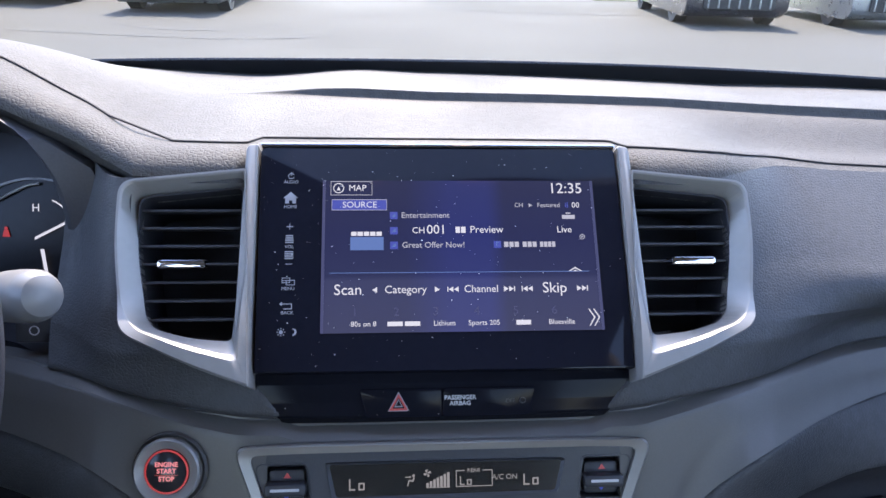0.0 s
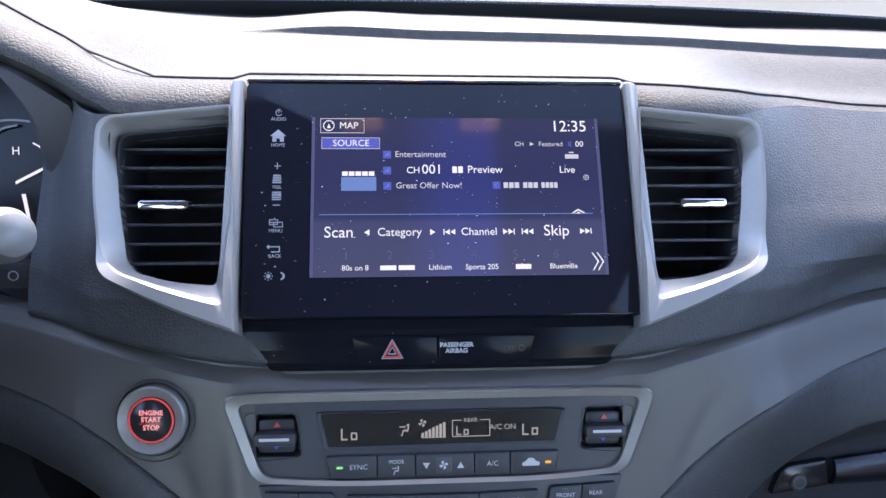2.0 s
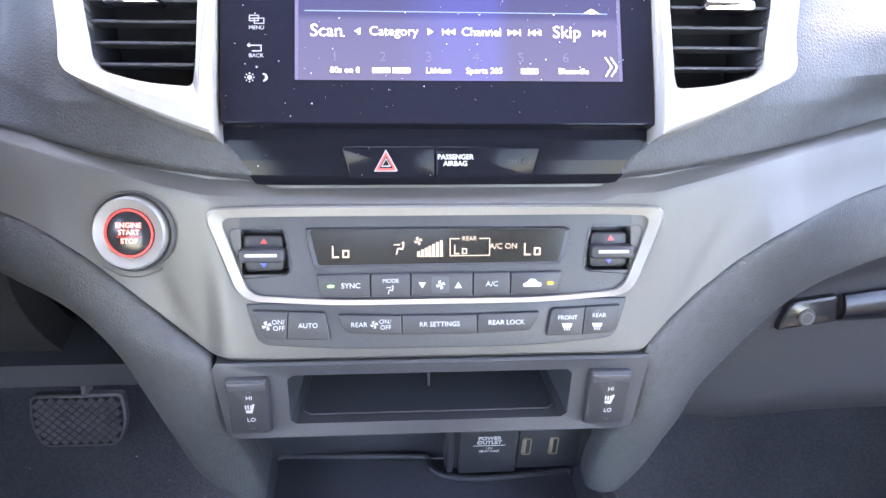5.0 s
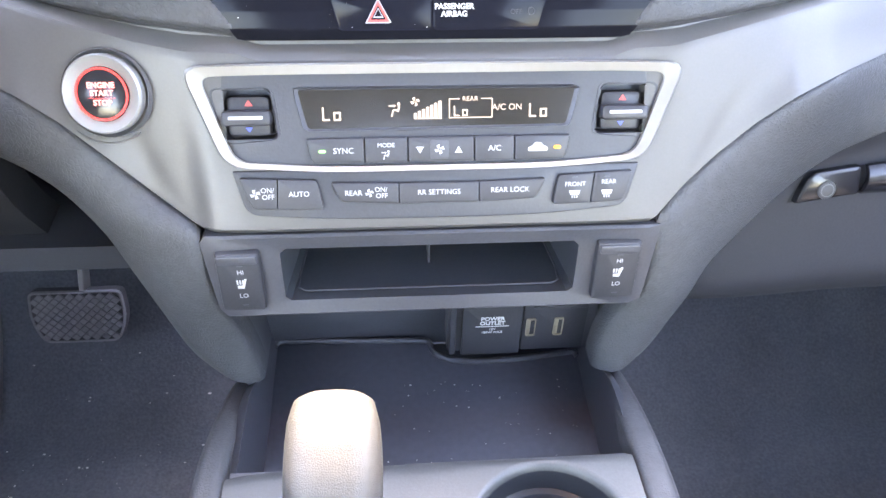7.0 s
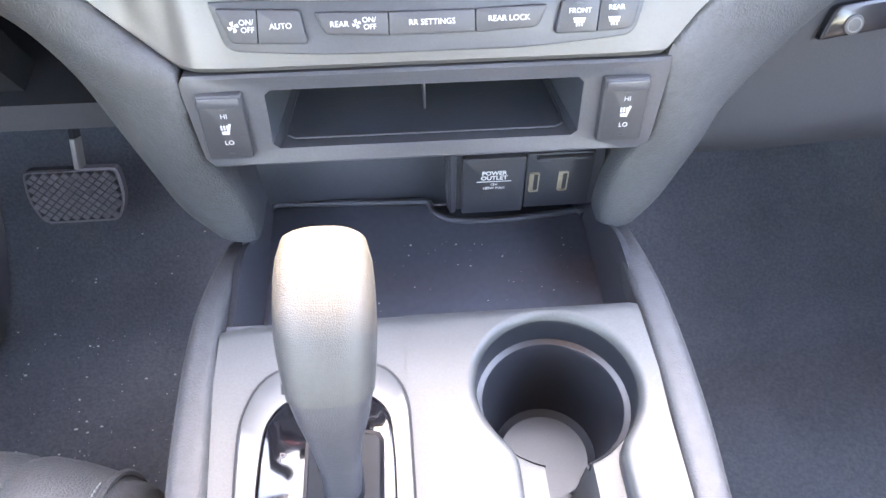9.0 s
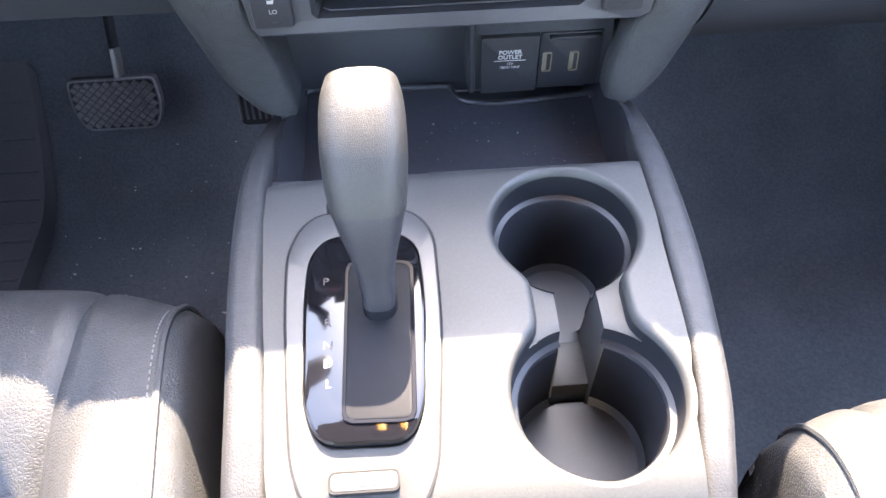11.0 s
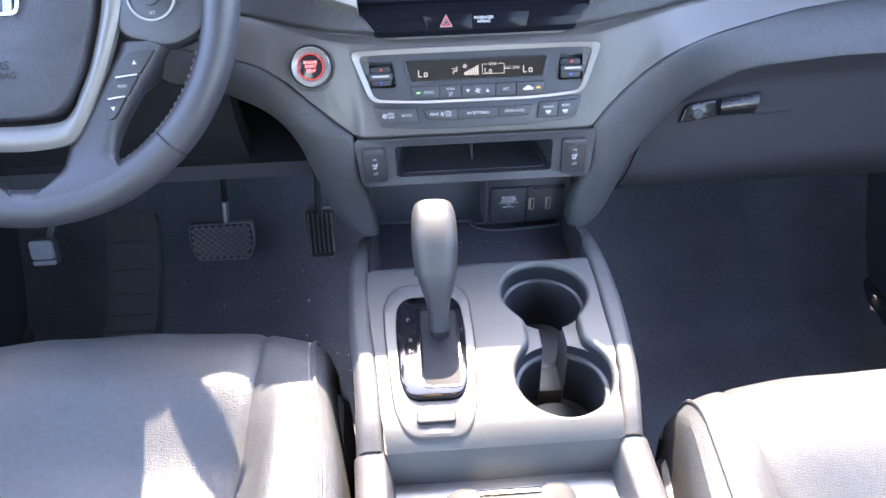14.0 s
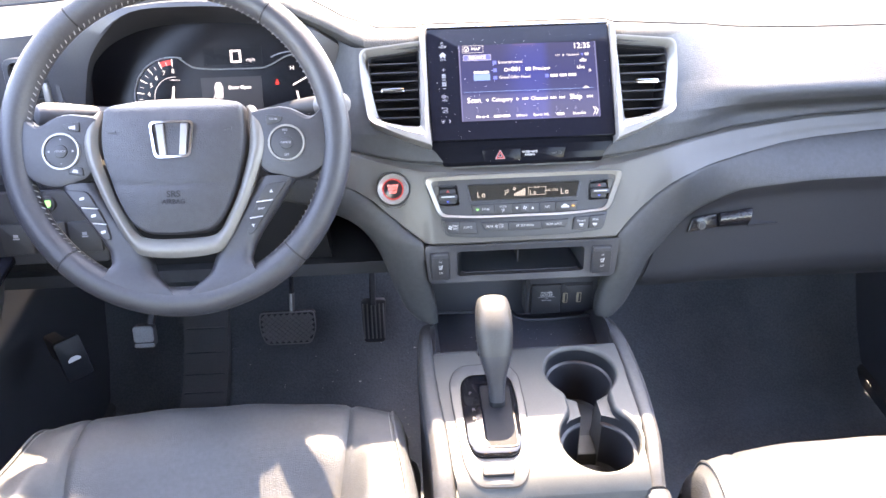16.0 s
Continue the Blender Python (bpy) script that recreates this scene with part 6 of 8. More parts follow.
side_rail(-1)
side_rail(1)
lidt = thing("sliding_lid", (0, -0.1, 0.425), "brushed metal sliding lid with a black grip", "console lid")
bm = bm_new()
grid(bm, lambda u, v: Vector((-0.1055 + 0.202 * u, 0.0955 - 0.6 * v, 0.4565)), 10, 30, (0, 0, -0.01))
part("lid", bm, BRUSHED, lidt, "brushed metal lid")
bm = bm_new()
m = Matrix.Translation((-0.0045, 0.0475, 0.4570))
slab(bm, rounded([(-0.053, -0.030), (0.053, -0.030), (0.057, -0.012), (0.055, 0.022), (0.045, 0.028), (0.032, 0.028), (0.029, 0.018), (-0.029, 0.018), (-0.032, 0.028), (-0.045, 0.028), (-0.055, 0.022), (-0.057, -0.012)], [0.008, 0.008, 0.006, 0.006, 0.004, 0.003, 0.002, 0.002, 0.003, 0.004, 0.006, 0.006], 3), 0, 0.019, m, 0.007)
grip = part("grip", bm, GRIP, lidt, "black grip")
bm = bm_new()
block(bm, -0.029, 0.029, 0.017, 0.027, 0.004, 0.015, 0.003, m)
part("release_bar", bm, CHROME, grip, "bright release bar")

specks(console, lambda u, v: (Vector((-0.10 + 0.20 * u, 0.325 + 0.095 * v, 0.4608)), Vector((0, 0, 1))), 90, 0.0002, 0.0007, 5)

# ---- gear shifter ----
shift = thing("gear_shifter", (-0.055, 0.2, 0.50), "leather-covered gear lever in park with silver surround", "gear lever")
DK = Matrix.Translation((0, 0, 0.512))
bm = bm_new()
so = rounded([(-0.087, 0.1092), (-0.036, 0.1080), (-0.0265, 0.130), (-0.0208, 0.200), (-0.0218, 0.268), (-0.034, 0.2880), (-0.094, 0.2880), (-0.1065, 0.262), (-0.1050, 0.220), (-0.0975, 0.133)], [0.012, 0.012, 0.02, 0.02, 0.014, 0.014, 0.014, 0.014, 0.02, 0.02])
si = rounded([(-0.084, 0.1402), (-0.038, 0.1395), (-0.0305, 0.160), (-0.0282, 0.225), (-0.0305, 0.258), (-0.040, 0.2695), (-0.084, 0.2695), (-0.0940, 0.256), (-0.0955, 0.228), (-0.0925, 0.160)], [0.010, 0.010, 0.02, 0.02, 0.012, 0.012, 0.012, 0.012, 0.02, 0.02])
so, si = resample(so, 96), resample(si, 96)
vz = lambda pts, dz: [bm.verts.new((x, y, deck_z(y) + dz)) for x, y in pts]
mid1 = [(a[0] * 0.93 + b[0] * 0.07, a[1] * 0.93 + b[1] * 0.07) for a, b in zip(so, si)]
loops = [vz(so, -0.002), vz(so, 0.0003), vz(mid1, 0.0008), vz(si, 0.0012), vz(si, -0.006)]
for a, b in zip(loops, loops[1:]):
    for i in range(96):
        bm.faces.new((a[i], a[(i + 1) % 96], b[(i + 1) % 96], b[i]))
part("surround", bm, SURROUND, shift, "satin silver surround")
bm = bm_new()
gap_o = [(-0.0625 + (x + 0.0625) * 1.030, 0.199 + (y - 0.199) * 1.014) for x, y in so]
loops = [vz(gap_o, 0.0002), vz(so, 0.0003)]
for i in range(96):
    bm.faces.new((loops[0][i], loops[0][(i + 1) % 96], loops[1][(i + 1) % 96], loops[1][i]))
part("surround_gap", bm, SEAM, shift, "thin dark gap round the surround")
bm = bm_new()
bez_i = [(-0.0625 + (x + 0.0625) * 0.985, 0.205 + (y - 0.205) * 0.985) for x, y in si]
slab(bm, bez_i, -0.003, 0.0032, DK, 0.002)
bez = part("bezel", bm, BEZEL, shift, "gloss black shift plate")
bm = bm_new()
slab(bm, rounded([(-0.0705, 0.152), (-0.0375, 0.151), (-0.036, 0.245), (-0.0705, 0.247)], 0.005), 0.0025, 0.0046, DK, 0.0008)
part("slide_cover", bm, SHIFTBLACK, shift, "black sliding cover")
bm = bm_new()
hoop(bm, resample(rounded([(-0.0725, 0.150), (-0.0355, 0.149), (-0.034, 0.247), (-0.0725, 0.249)], 0.006), 60), resample(rounded([(-0.0705, 0.152), (-0.0375, 0.151), (-0.036, 0.245), (-0.0705, 0.247)], 0.005), 60), 0.002, 0.0044, DK)
part("slot_rim", bm, GLOSS, shift)
for w, y, x in (("P", 0.2356, -0.0831), ("R", 0.2085, -0.0810), ("N", 0.1947, -0.0805), ("D", 0.1839, -0.0799), ("L", 0.1723, -0.0794)):
    text(w, 0.0050, at2(DK, x, y, 0.0034), PALE if w in "DL" else LETTER, bez, label="letter " + w)
bm = bm_new()
slab(bm, rrect(-0.0788, 0.1187, -0.0452, 0.1293, 0.0035), -0.002, 0.0021, Matrix.Translation((0, 0, deck_z(0.124))))
part("button_gap", bm, SEAM, shift)
bm = bm_new()
slab(bm, rrect(-0.078, 0.1195, -0.046, 0.1285, 0.003), -0.002, 0.0026, Matrix.Translation((0, 0, deck_z(0.124))), 0.0010)
ub = part("release_button", bm, CONSOLE, shift, "small grey shift lock cover")
mark("key_symbol", Matrix.Translation((-0.0615, 0.124, deck_z(0.124) + 0.0028)), [rounded([(-0.006, -0.0022), (0.006, -0.0022), (0.006, 0.001), (0.0, 0.0022), (-0.004, 0.001)], 0.0008, 2)], WHITE, ub)
lever = spline([(-0.0528, 0.213, 0.503), (-0.0530, 0.220, 0.524), (-0.0533, 0.228, 0.545), (-0.0536, 0.237, 0.565), (-0.0538, 0.247, 0.582), (-0.0537, 0.257, 0.595), (-0.0535, 0.269, 0.604), (-0.0534, 0.281, 0.6095), (-0.0533, 0.290, 0.6115)], 48)
bm = bm_new()
sweep(bm, lever[:7], [(0.0094, 0.0090), (0.0094, 0.0092), (0.0092, 0.0098)], n=20, power=2.6)
part("boot", bm, SHIFTBLACK, shift, "black boot at the lever's foot")
# darker than the knob: the shade on the neck is put into the colour
bm = bm_new()
sweep(bm, lever[5:22], [(0.0088, 0.0112), (0.0094, 0.0122), (0.0120, 0.0145), (0.0162, 0.0178), (0.0196, 0.0199)], n=24, power=2.8)
part("stem", bm, WHEEL, shift, "leather stem, coloured darker for the shade below the knob")
bm = bm_new()
sweep(bm, lever[20:], [(0.0190, 0.0197), (0.0205, 0.0206), (0.0213, 0.0208), (0.0214, 0.0205), (0.0211, 0.0198), (0.0203, 0.0182), (0.0183, 0.0150), (0.0095, 0.0065)], n=28, power=2.9)
part("knob", bm, KNOB, shift, "smooth dark leather knob shining in the sun")
bm = bm_new()
block(bm, -0.003, 0.003, -0.008, 0.008, -0.0025, 0.0025, 0.0015, Matrix.Translation((-0.0715, 0.243, 0.572)) @ Matrix.Rotation(radians(-28), 4, "X") @ Matrix.Rotation(radians(90), 4, "Y"))
part("lock_button", bm, KEY, shift, "lock button on the lever's side")

# ---- steering wheel ----
rk = radians(31.6)
W = plane((-0.391, 0.338, 0.807), (0, math.sin(rk), math.cos(rk)))
wheel = thing("steering_wheel", (-0.391, 0.338, 0.62), "leather-wrapped steering wheel with silver spoke trim", "steering wheel")
RW, TW = 0.1715, 0.0152


def rim_ring(a0, a1, n, grow=0.0, mat=WHEEL, name="rim", label=""):
    bm = bm_new()
    rings = []
    for i in range(n + 1):
        a = a0 + (a1 - a0) * i / n
        low = step((-math.sin(a) - 0.45) / 0.4)
        tw, td = TW + grow + 0.001 * low, TW + grow + 0.001
        r = []
        for q in range(16):
            g = 2 * math.pi * q / 16
            rr = RW + tw * math.cos(g)
            r.append(bm.verts.new((rr * math.cos(a), rr * math.sin(a), td * math.sin(g))))
        rings.append(r)
    for r0, r1 in zip(rings, rings[1:]):
        for q in range(16):
            bm.faces.new((r0[q], r0[(q + 1) % 16], r1[(q + 1) % 16], r1[q]))
    if abs(a1 - a0 - 2 * math.pi) > 1e-6:
        bm.faces.new(rings[0][::-1])
        bm.faces.new(rings[-1])
    bmesh.ops.transform(bm, matrix=W, verts=bm.verts)
    return part(name, bm, mat, wheel, label)


SEG = [-0.79, 0.92, 2.22, 3.93]
for a0, a1 in zip(SEG, SEG[1:] + [SEG[0] + 2 * math.pi]):
    rim_ring(a0 + 0.006, a1 - 0.006, 40, label="smooth dark leather rim section")
for a in SEG:
    rim_ring(a - 0.008, a + 0.008, 2, -0.0006, SEAM, "rim_seam")
bm = bm_new()
for i in range(150):
    a = 2 * math.pi * i / 150
    rr = RW - TW * 0.93
    p0 = Vector((rr * math.cos(a), rr * math.sin(a), TW * 0.40))
    p1 = Vector(((rr - 0.0018) * math.cos(a + 0.012), (rr - 0.0018) * math.sin(a + 0.012), TW * 0.15))
    tube(bm, [W @ p0, W @ p1], 0.0006, 5)
tagged(part("stitching", bm, THREAD, wheel, "pale stitching inside the rim"), kind="stuff")
bm = bm_new()
pad_o = rounded([(-0.071, 0.040), (-0.035, 0.0475), (0.035, 0.0475), (0.073, 0.040), (0.0770, -0.005), (0.0590, -0.066), (0.0405, -0.0965), (0, -0.0998), (-0.0405, -0.0965), (-0.0590, -0.066), (-0.077, -0.005)], [0.008, 0.03, 0.03, 0.008, 0.03, 0.02, 0.02, 0.05, 0.02, 0.02, 0.03], 5)
pad_o = resample(pad_o, 140)
loops = []
c0 = Vector((0, -0.028))
shape = [(1.0, -0.015), (1.0, 0.010), (0.993, 0.0135), (0.98, 0.0160)] + [(0.965 - 0.945 * (i / 34), 0.0170 + 0.008 * math.sin(min(1, i / 24) * math.pi / 2)) for i in range(35)]
for f, z in shape:
    row = []
    for x, y in pad_o:
        X, Y = c0.x + (x - c0.x) * f, c0.y + (y - c0.y) * f
        groove = 0.0010 * math.exp(-((Y + 0.047 - 0.9 * X * X) / 0.0030) ** 2) if f < 0.975 else 0
        row.append(bm.verts.new((X, Y, z - groove - 0.016 * step((Y - 0.026) / 0.024) ** 2 * (1 if z > 0 else 0))))
    loops.append(row)
for a, b in zip(loops, loops[1:]):
    for i in range(len(a)):
        bm.faces.new((a[i], a[(i + 1) % len(a)], b[(i + 1) % len(a)], b[i]))
bm.faces.new(loops[-1])
bmesh.ops.transform(bm, matrix=W, verts=bm.verts)
airbag = part("airbag_cover", bm, COVER, wheel, "dark leather-grained airbag cover")
# plain bright badge: a rounded frame with upright bars
bm = bm_new()
bo = rounded([(-0.0160, -0.0195), (0.0220, -0.0195), (0.0270, 0.0195), (-0.0205, 0.0195)], 0.006)
bi = rounded([(-0.0135, -0.0170), (0.0195, -0.0170), (0.0242, 0.0170), (-0.0177, 0.0170)], 0.005)
hoop(bm, resample(bo, 64), resample(bi, 64), 0.024, 0.0285, W)
badge = part("badge", bm, CHROME, wheel, "plain chrome badge")
bm = bm_new()
for pts in ([(-0.0105, -0.0165), (-0.0035, -0.0165), (-0.0060, 0.0165), (-0.0135, 0.0165)], [(0.0095, -0.0165), (0.0165, -0.0165), (0.0200, 0.0165), (0.0125, 0.0165)]):
    slab(bm, pts, 0.024, 0.0275, W, 0.0008)
part("badge_mark", bm, SILVER, badge)
text("SRS", 0.0066, at2(W, 0.001, -0.0570, 0.0253), SEAM, airbag, bold=0.0002, label="embossed letters SRS")
text("AIRBAG", 0.0048, at2(W, 0.001, -0.0650, 0.0253), SEAM, airbag, bold=0.0001, label="embossed word AIRBAG")
for sx in (-1, 1):
    mark("horn_symbol", at2(W, sx * 0.060, 0.010, 0.0222), [[(-0.004, -0.0016), (0.003, -0.0006), (0.004, -0.002), (0.004, 0.002), (0.003, 0.0006), (-0.004, 0.0006)]], KEY, airbag, 0.0008)
# silver trim down both sides and round the foot of the cover
bm = bm_new()
t_out = [(0.0830, 0.0370, -0.012), (0.0930, 0.0180, -0.003), (0.0935, -0.0120, 0), (0.0790, -0.0550, 0), (0.0632, -0.0890, 0), (0.0500, -0.1110, 0), (0.0370, -0.1205, 0), (0.0, -0.1240, 0)]
t_in = [(0.0750, 0.0370, -0.012), (0.0792, 0.0170, -0.003), (0.0785, -0.0120, 0), (0.0655, -0.0550, 0), (0.0530, -0.0810, 0), (0.0450, -0.0950, 0), (0.0330, -0.1020, 0), (0.0, -0.1035, 0)]
both = [spline(t + [(-x, y, z) for x, y, z in t[::-1][1:]], 80) for t in (t_out, t_in)]
grid(bm, lambda u, v: W @ (both[0][round(u * 80)].lerp(both[1][round(u * 80)], v) + Vector((0, 0, 0.0085 + 0.0055 * math.sin(math.pi * (0.08 + 0.84 * v))))), 80, 8, W.to_3x3() @ Vector((0, 0, -0.008)))
part("silver_trim", bm, TRIMGREY, wheel, "satin silver trim round the airbag cover")


def pod(sx):
    """A side spoke with its round key pad."""
    fl = lambda pts: [(sx * x, y) for x, y in pts][::sx]
    bm = bm_new()
    slab(bm, fl(rounded([(0.080, 0.030), (0.118, 0.036), (0.146, 0.020), (0.160, 0.034), (0.166, 0.0), (0.160, -0.030), (0.146, -0.040), (0.128, -0.046), (0.090, -0.036), (0.082, -0.010)], [0.004, 0.02, 0.02, 0.01, 0.02, 0.01, 0.02, 0.02, 0.01, 0.01])), -0.012, 0.0095, W, 0.006)
    p = part("side_spoke", bm, WHEEL, wheel, "dark side spoke with keys")
    c = (sx * 0.1185, -0.006)
    bm = bm_new()
    hoop(bm, circle(0.0197, 40, c), circle(0.0176, 40, c), 0.008, 0.0124, W)
    part("key_ring", bm, RIMSILVER, p, "thin bright ring")
    bm = bm_new()
    disc(bm, 0.0176, 0.007, 0.0112, W, 36, 0.0012, c)
    kp = part("round_key", bm, KEY, p, "round black key pad")
    bm = bm_new()
    disc(bm, 0.0070, 0.0105, 0.0128, W, 28, 0.001, c)
    ck = part("center_key", bm, KEY, p)
    text("CANCEL" if sx > 0 else "SOURCE", 0.0021, at2(W, c[0], c[1], 0.0130), PALE, ck)
    if sx > 0:
        text("RES", 0.0024, at2(W, c[0] - 0.001, c[1] + 0.0135, 0.0114), PALE, kp)
        text("+", 0.0026, at2(W, c[0] - 0.001, c[1] + 0.0100, 0.0114), PALE, kp)
        text("SET", 0.0024, at2(W, c[0], c[1] - 0.0130, 0.0114), PALE, kp)
    else:
        marks("arrow", at2(W, c[0], c[1], 0.0114), [tri(-0.0128, 0, 0.0014, -1), tri(0.0128, 0, 0.0014)], PALE, kp)
        text("+", 0.0030, at2(W, c[0], c[1] + 0.0125, 0.0114), PALE, kp)
        text("-", 0.0030, at2(W, c[0], c[1] - 0.0125, 0.0114), PALE, kp)
    keys = [[(0.098, 0.014), (0.112, 0.016), (0.116, 0.022), (0.098, 0.025)]]
    if sx < 0:
        keys.append([(0.096, -0.033), (0.112, -0.030), (0.108, -0.022), (0.097, -0.024)])
    for pts in keys:
        bm = bm_new()
        slab(bm, fl(rounded(pts, 0.002)), 0.008, 0.0114, W, 0.001)
        kk = part("small_key", bm, KEY, p)
        if sx > 0:
            text("CRUISE", 0.0019, at2(W, 0.106, 0.0196, 0.0116), PALE, kk)
        else:
            mark("symbol", at2(W, 0, 0, 0.0116), [fl([(x * 0.4 + 0.105 * 0.6, y * 0.4 + pts[0][1] * 0.3 + pts[2][1] * 0.3) for x, y in pts])], PALE, kk)
    # lower spoke with three stacked keys
    bm = bm_new()
    legs = [(-0.165, 0.005, 0.088), (-0.1545, 0.0165, 0.0885), (-0.144, 0.0275, 0.0845), (-0.138, 0.0310, 0.0780), (-0.128, 0.0340, 0.0735), (-0.1145, 0.0400, 0.0770), (-0.100, 0.0500, 0.0850), (-0.0725, 0.0680, 0.1045), (-0.050, 0.0830, 0.1200), (-0.040, 0.0880, 0.1270)]
    inner_x, outer_x = [(y, a) for y, a, b in legs], [(y, b) for y, a, b in legs]

    def leg_pt(u, v):
        y = -0.165 + 0.125 * v
        a, b = lerp_table(y, inner_x), lerp_table(y, outer_x)
        x = a + (b - a) * u
        r = math.hypot(x, y)
        z = 0.0070 + 0.0068 * step((r - 0.132) / 0.032) - 0.0065 * abs(2 * u - 1) ** 5 * (1 - step((r - 0.140) / 0.02))
        if r > 0.167:
            z = min(z, math.sqrt(max(0, TW * TW - (r - RW) ** 2)) - 0.0012)
        return W @ Vector((sx * x, y, z))

    grid(bm, leg_pt, 24, 50, W.to_3x3() @ Vector((0, 0, -0.012)))
    q = part("lower_spoke", bm, WHEEL, wheel, "dark lower spoke", 60)
    x_in = lambda y: lerp_table(y, ((-0.102, 0.0715), (-0.083, 0.0765), (-0.065, 0.0855), (-0.048, 0.0950)))
    x_out = lambda y: lerp_table(y, ((-0.102, 0.0790), (-0.083, 0.0925), (-0.065, 0.1045), (-0.048, 0.1175)))
    for i, (y0, y1) in enumerate(((-0.0665, -0.0490), (-0.0835, -0.0690), (-0.1020, -0.0860))):
        bm = bm_new()
        slab(bm, fl(rounded([(x_in(y0), y0), (x_out(y0), y0 + 0.001), (x_out(y1), y1 + 0.002), (x_in(y1), y1)], [0.004 if i == 2 else 0.001, 0.003 if i == 2 else 0.001, 0.002, 0.005 if i == 0 else 0.001])), 0.0055, 0.0100, W, 0.001)
        kk = part("spoke_key", bm, KEY, q)
        w = x_out(y1) - x_in(y1)
        if i:
            mark("key_stripe", at2(W, 0, 0, 0.0095), [fl([(x_in(y1), y1 + 0.0004), (x_in(y1) + w * 0.95, y1 + 0.0022), (x_in(y1) + w * 0.95, y1 + 0.0034), (x_in(y1), y1 + 0.0016)])], WHITE, kk, 0.0010)
        cx, cy = sx * (x_in((y0 + y1) / 2) + x_out((y0 + y1) / 2)) / 2, (y0 + y1) / 2 + 0.001
        if i == 1 and sx > 0:
            text("RESET", 0.0020, at2(W, cx, cy, 0.0102), WHITE, kk)
        elif sx > 0:
            mark("arrow", at2(W, cx, cy, 0.0102), [[(-0.0018, -0.0016), (0.0018, -0.0016), (0, 0.0018)] if i == 0 else [(-0.0018, 0.0016), (0, -0.0018), (0.0018, 0.0016)]], WHITE, kk)
        else:
            mark("symbol", at2(W, cx, cy, 0.0102), [rounded([(-0.0025, -0.002), (0.0025, -0.001), (0.0025, 0.002), (-0.0025, 0.001)], 0.0008, 2)], WHITE, kk)


pod(-1)
pod(1)
bm = bm_new()
disc(bm, 0.062, -0.06, -0.010, W, 36, 0.004, (0, -0.02))
part("hub", bm, DARK, wheel)

# ---- steering column and stalks ----
col = thing("steering_column", (-0.391, 0.46, 0.66), "black steering column cover", "steering column")
bm = bm_new()
ax = Vector((0, math.cos(rk), -math.sin(rk)))
o = Vector((-0.391, 0.338, 0.807))
# flare at the wheel end is added to slant its shadow on the seat
sweep(bm, [o + ax * k + Vector((0, 0, -0.012)) for k in (0.040, 0.055, 0.085, 0.12, 0.24)], [(0.094, 0.050), (0.091, 0.055), (0.079, 0.058), (0.068, 0.060), (0.078, 0.060)], n=24, power=3)
part("shroud", bm, DARK, col)


def stalk(sx):
    s = thing("wiper_stalk" if sx > 0 else "light_stalk", (-0.391 + sx * 0.08, 0.44, 0.76), "dark control stalk with a pale sunlit tip" if sx > 0 else "dark control stalk behind the wheel", "stalk")
    bm = bm_new()
    pth = spline([(-0.391 + sx * 0.05, 0.498, 0.765), (-0.391 + sx * 0.10, 0.464, 0.788), (-0.391 + sx * 0.147, 0.434, 0.8045)], 12)
    sweep(bm, pth, [(0.009, 0.008), (0.0112, 0.0112), (0.0138, 0.0138)], side=(0, 0, 1), n=18)
    part("stem", bm, KEY, s)
    bm = bm_new()
    a, b = Vector((-0.391 + sx * 0.147, 0.434, 0.8045)), Vector((-0.391 + sx * 0.1780, 0.411, 0.8160))
    sweep(bm, spline([a, a.lerp(b, 0.4), a.lerp(b, 0.75), a.lerp(b, 0.93), b], 16), [(0.0142, 0.0142), (0.0146, 0.0146), (0.0142, 0.0142), (0.011, 0.011), (0.003, 0.003)], side=(0, 0, 1), n=22)
    part("tip", bm, TIPGREY if sx > 0 else HARD, s, "rounded grey tip")
    if sx > 0:
        m = Matrix.Translation((-0.262, 0.4312, 0.7985)) @ Matrix.Rotation(radians(-32), 4, "Z") @ Matrix.Rotation(radians(75), 4, "X")
        mark("wiper_symbol", m, [rect(-0.006, -0.001, 0.004, 0.0), rect(-0.006, 0.003, 0.004, 0.004), rect(0.0035, -0.001, 0.0045, 0.004)], WHITE, s)
        text("REAR", 0.0024, at2(m, 0.003, -0.0045), WHITE, s)


stalk(1)
stalk(-1)

# ---- instrument cluster ----
K = plane((0, 0.600, 0.80), (0, 0.35, 0.94))
clus = thing("instrument_cluster", (-0.42, 0.6, 0.72), "dark instrument cluster with a digital zero and red-tipped dial", "instrument cluster")
bm = bm_new()
slab(bm, rounded([(-0.585, -0.09), (-0.262, -0.09), (-0.262, 0.03), (-0.300, 0.062), (-0.39, 0.075), (-0.50, 0.070), (-0.585, 0.03)], [0.02, 0.02, 0.02, 0.04, 0.06, 0.04, 0.03], 6), -0.01, -0.003, K)
cf = part("face", bm, GAUGEFACE, clus, "black instrument face")
# hooded surround running from the face out to the pad
bm = bm_new()
inner = [K @ Vector((x, y, 0.0)) for x, y in resample(rounded([(-0.578, -0.09), (-0.270, -0.09), (-0.270, 0.02), (-0.305, 0.052), (-0.39, 0.062), (-0.50, 0.058), (-0.575, 0.02)], [0.02, 0.02, 0.02, 0.04, 0.06, 0.04, 0.03], 6), 90)]
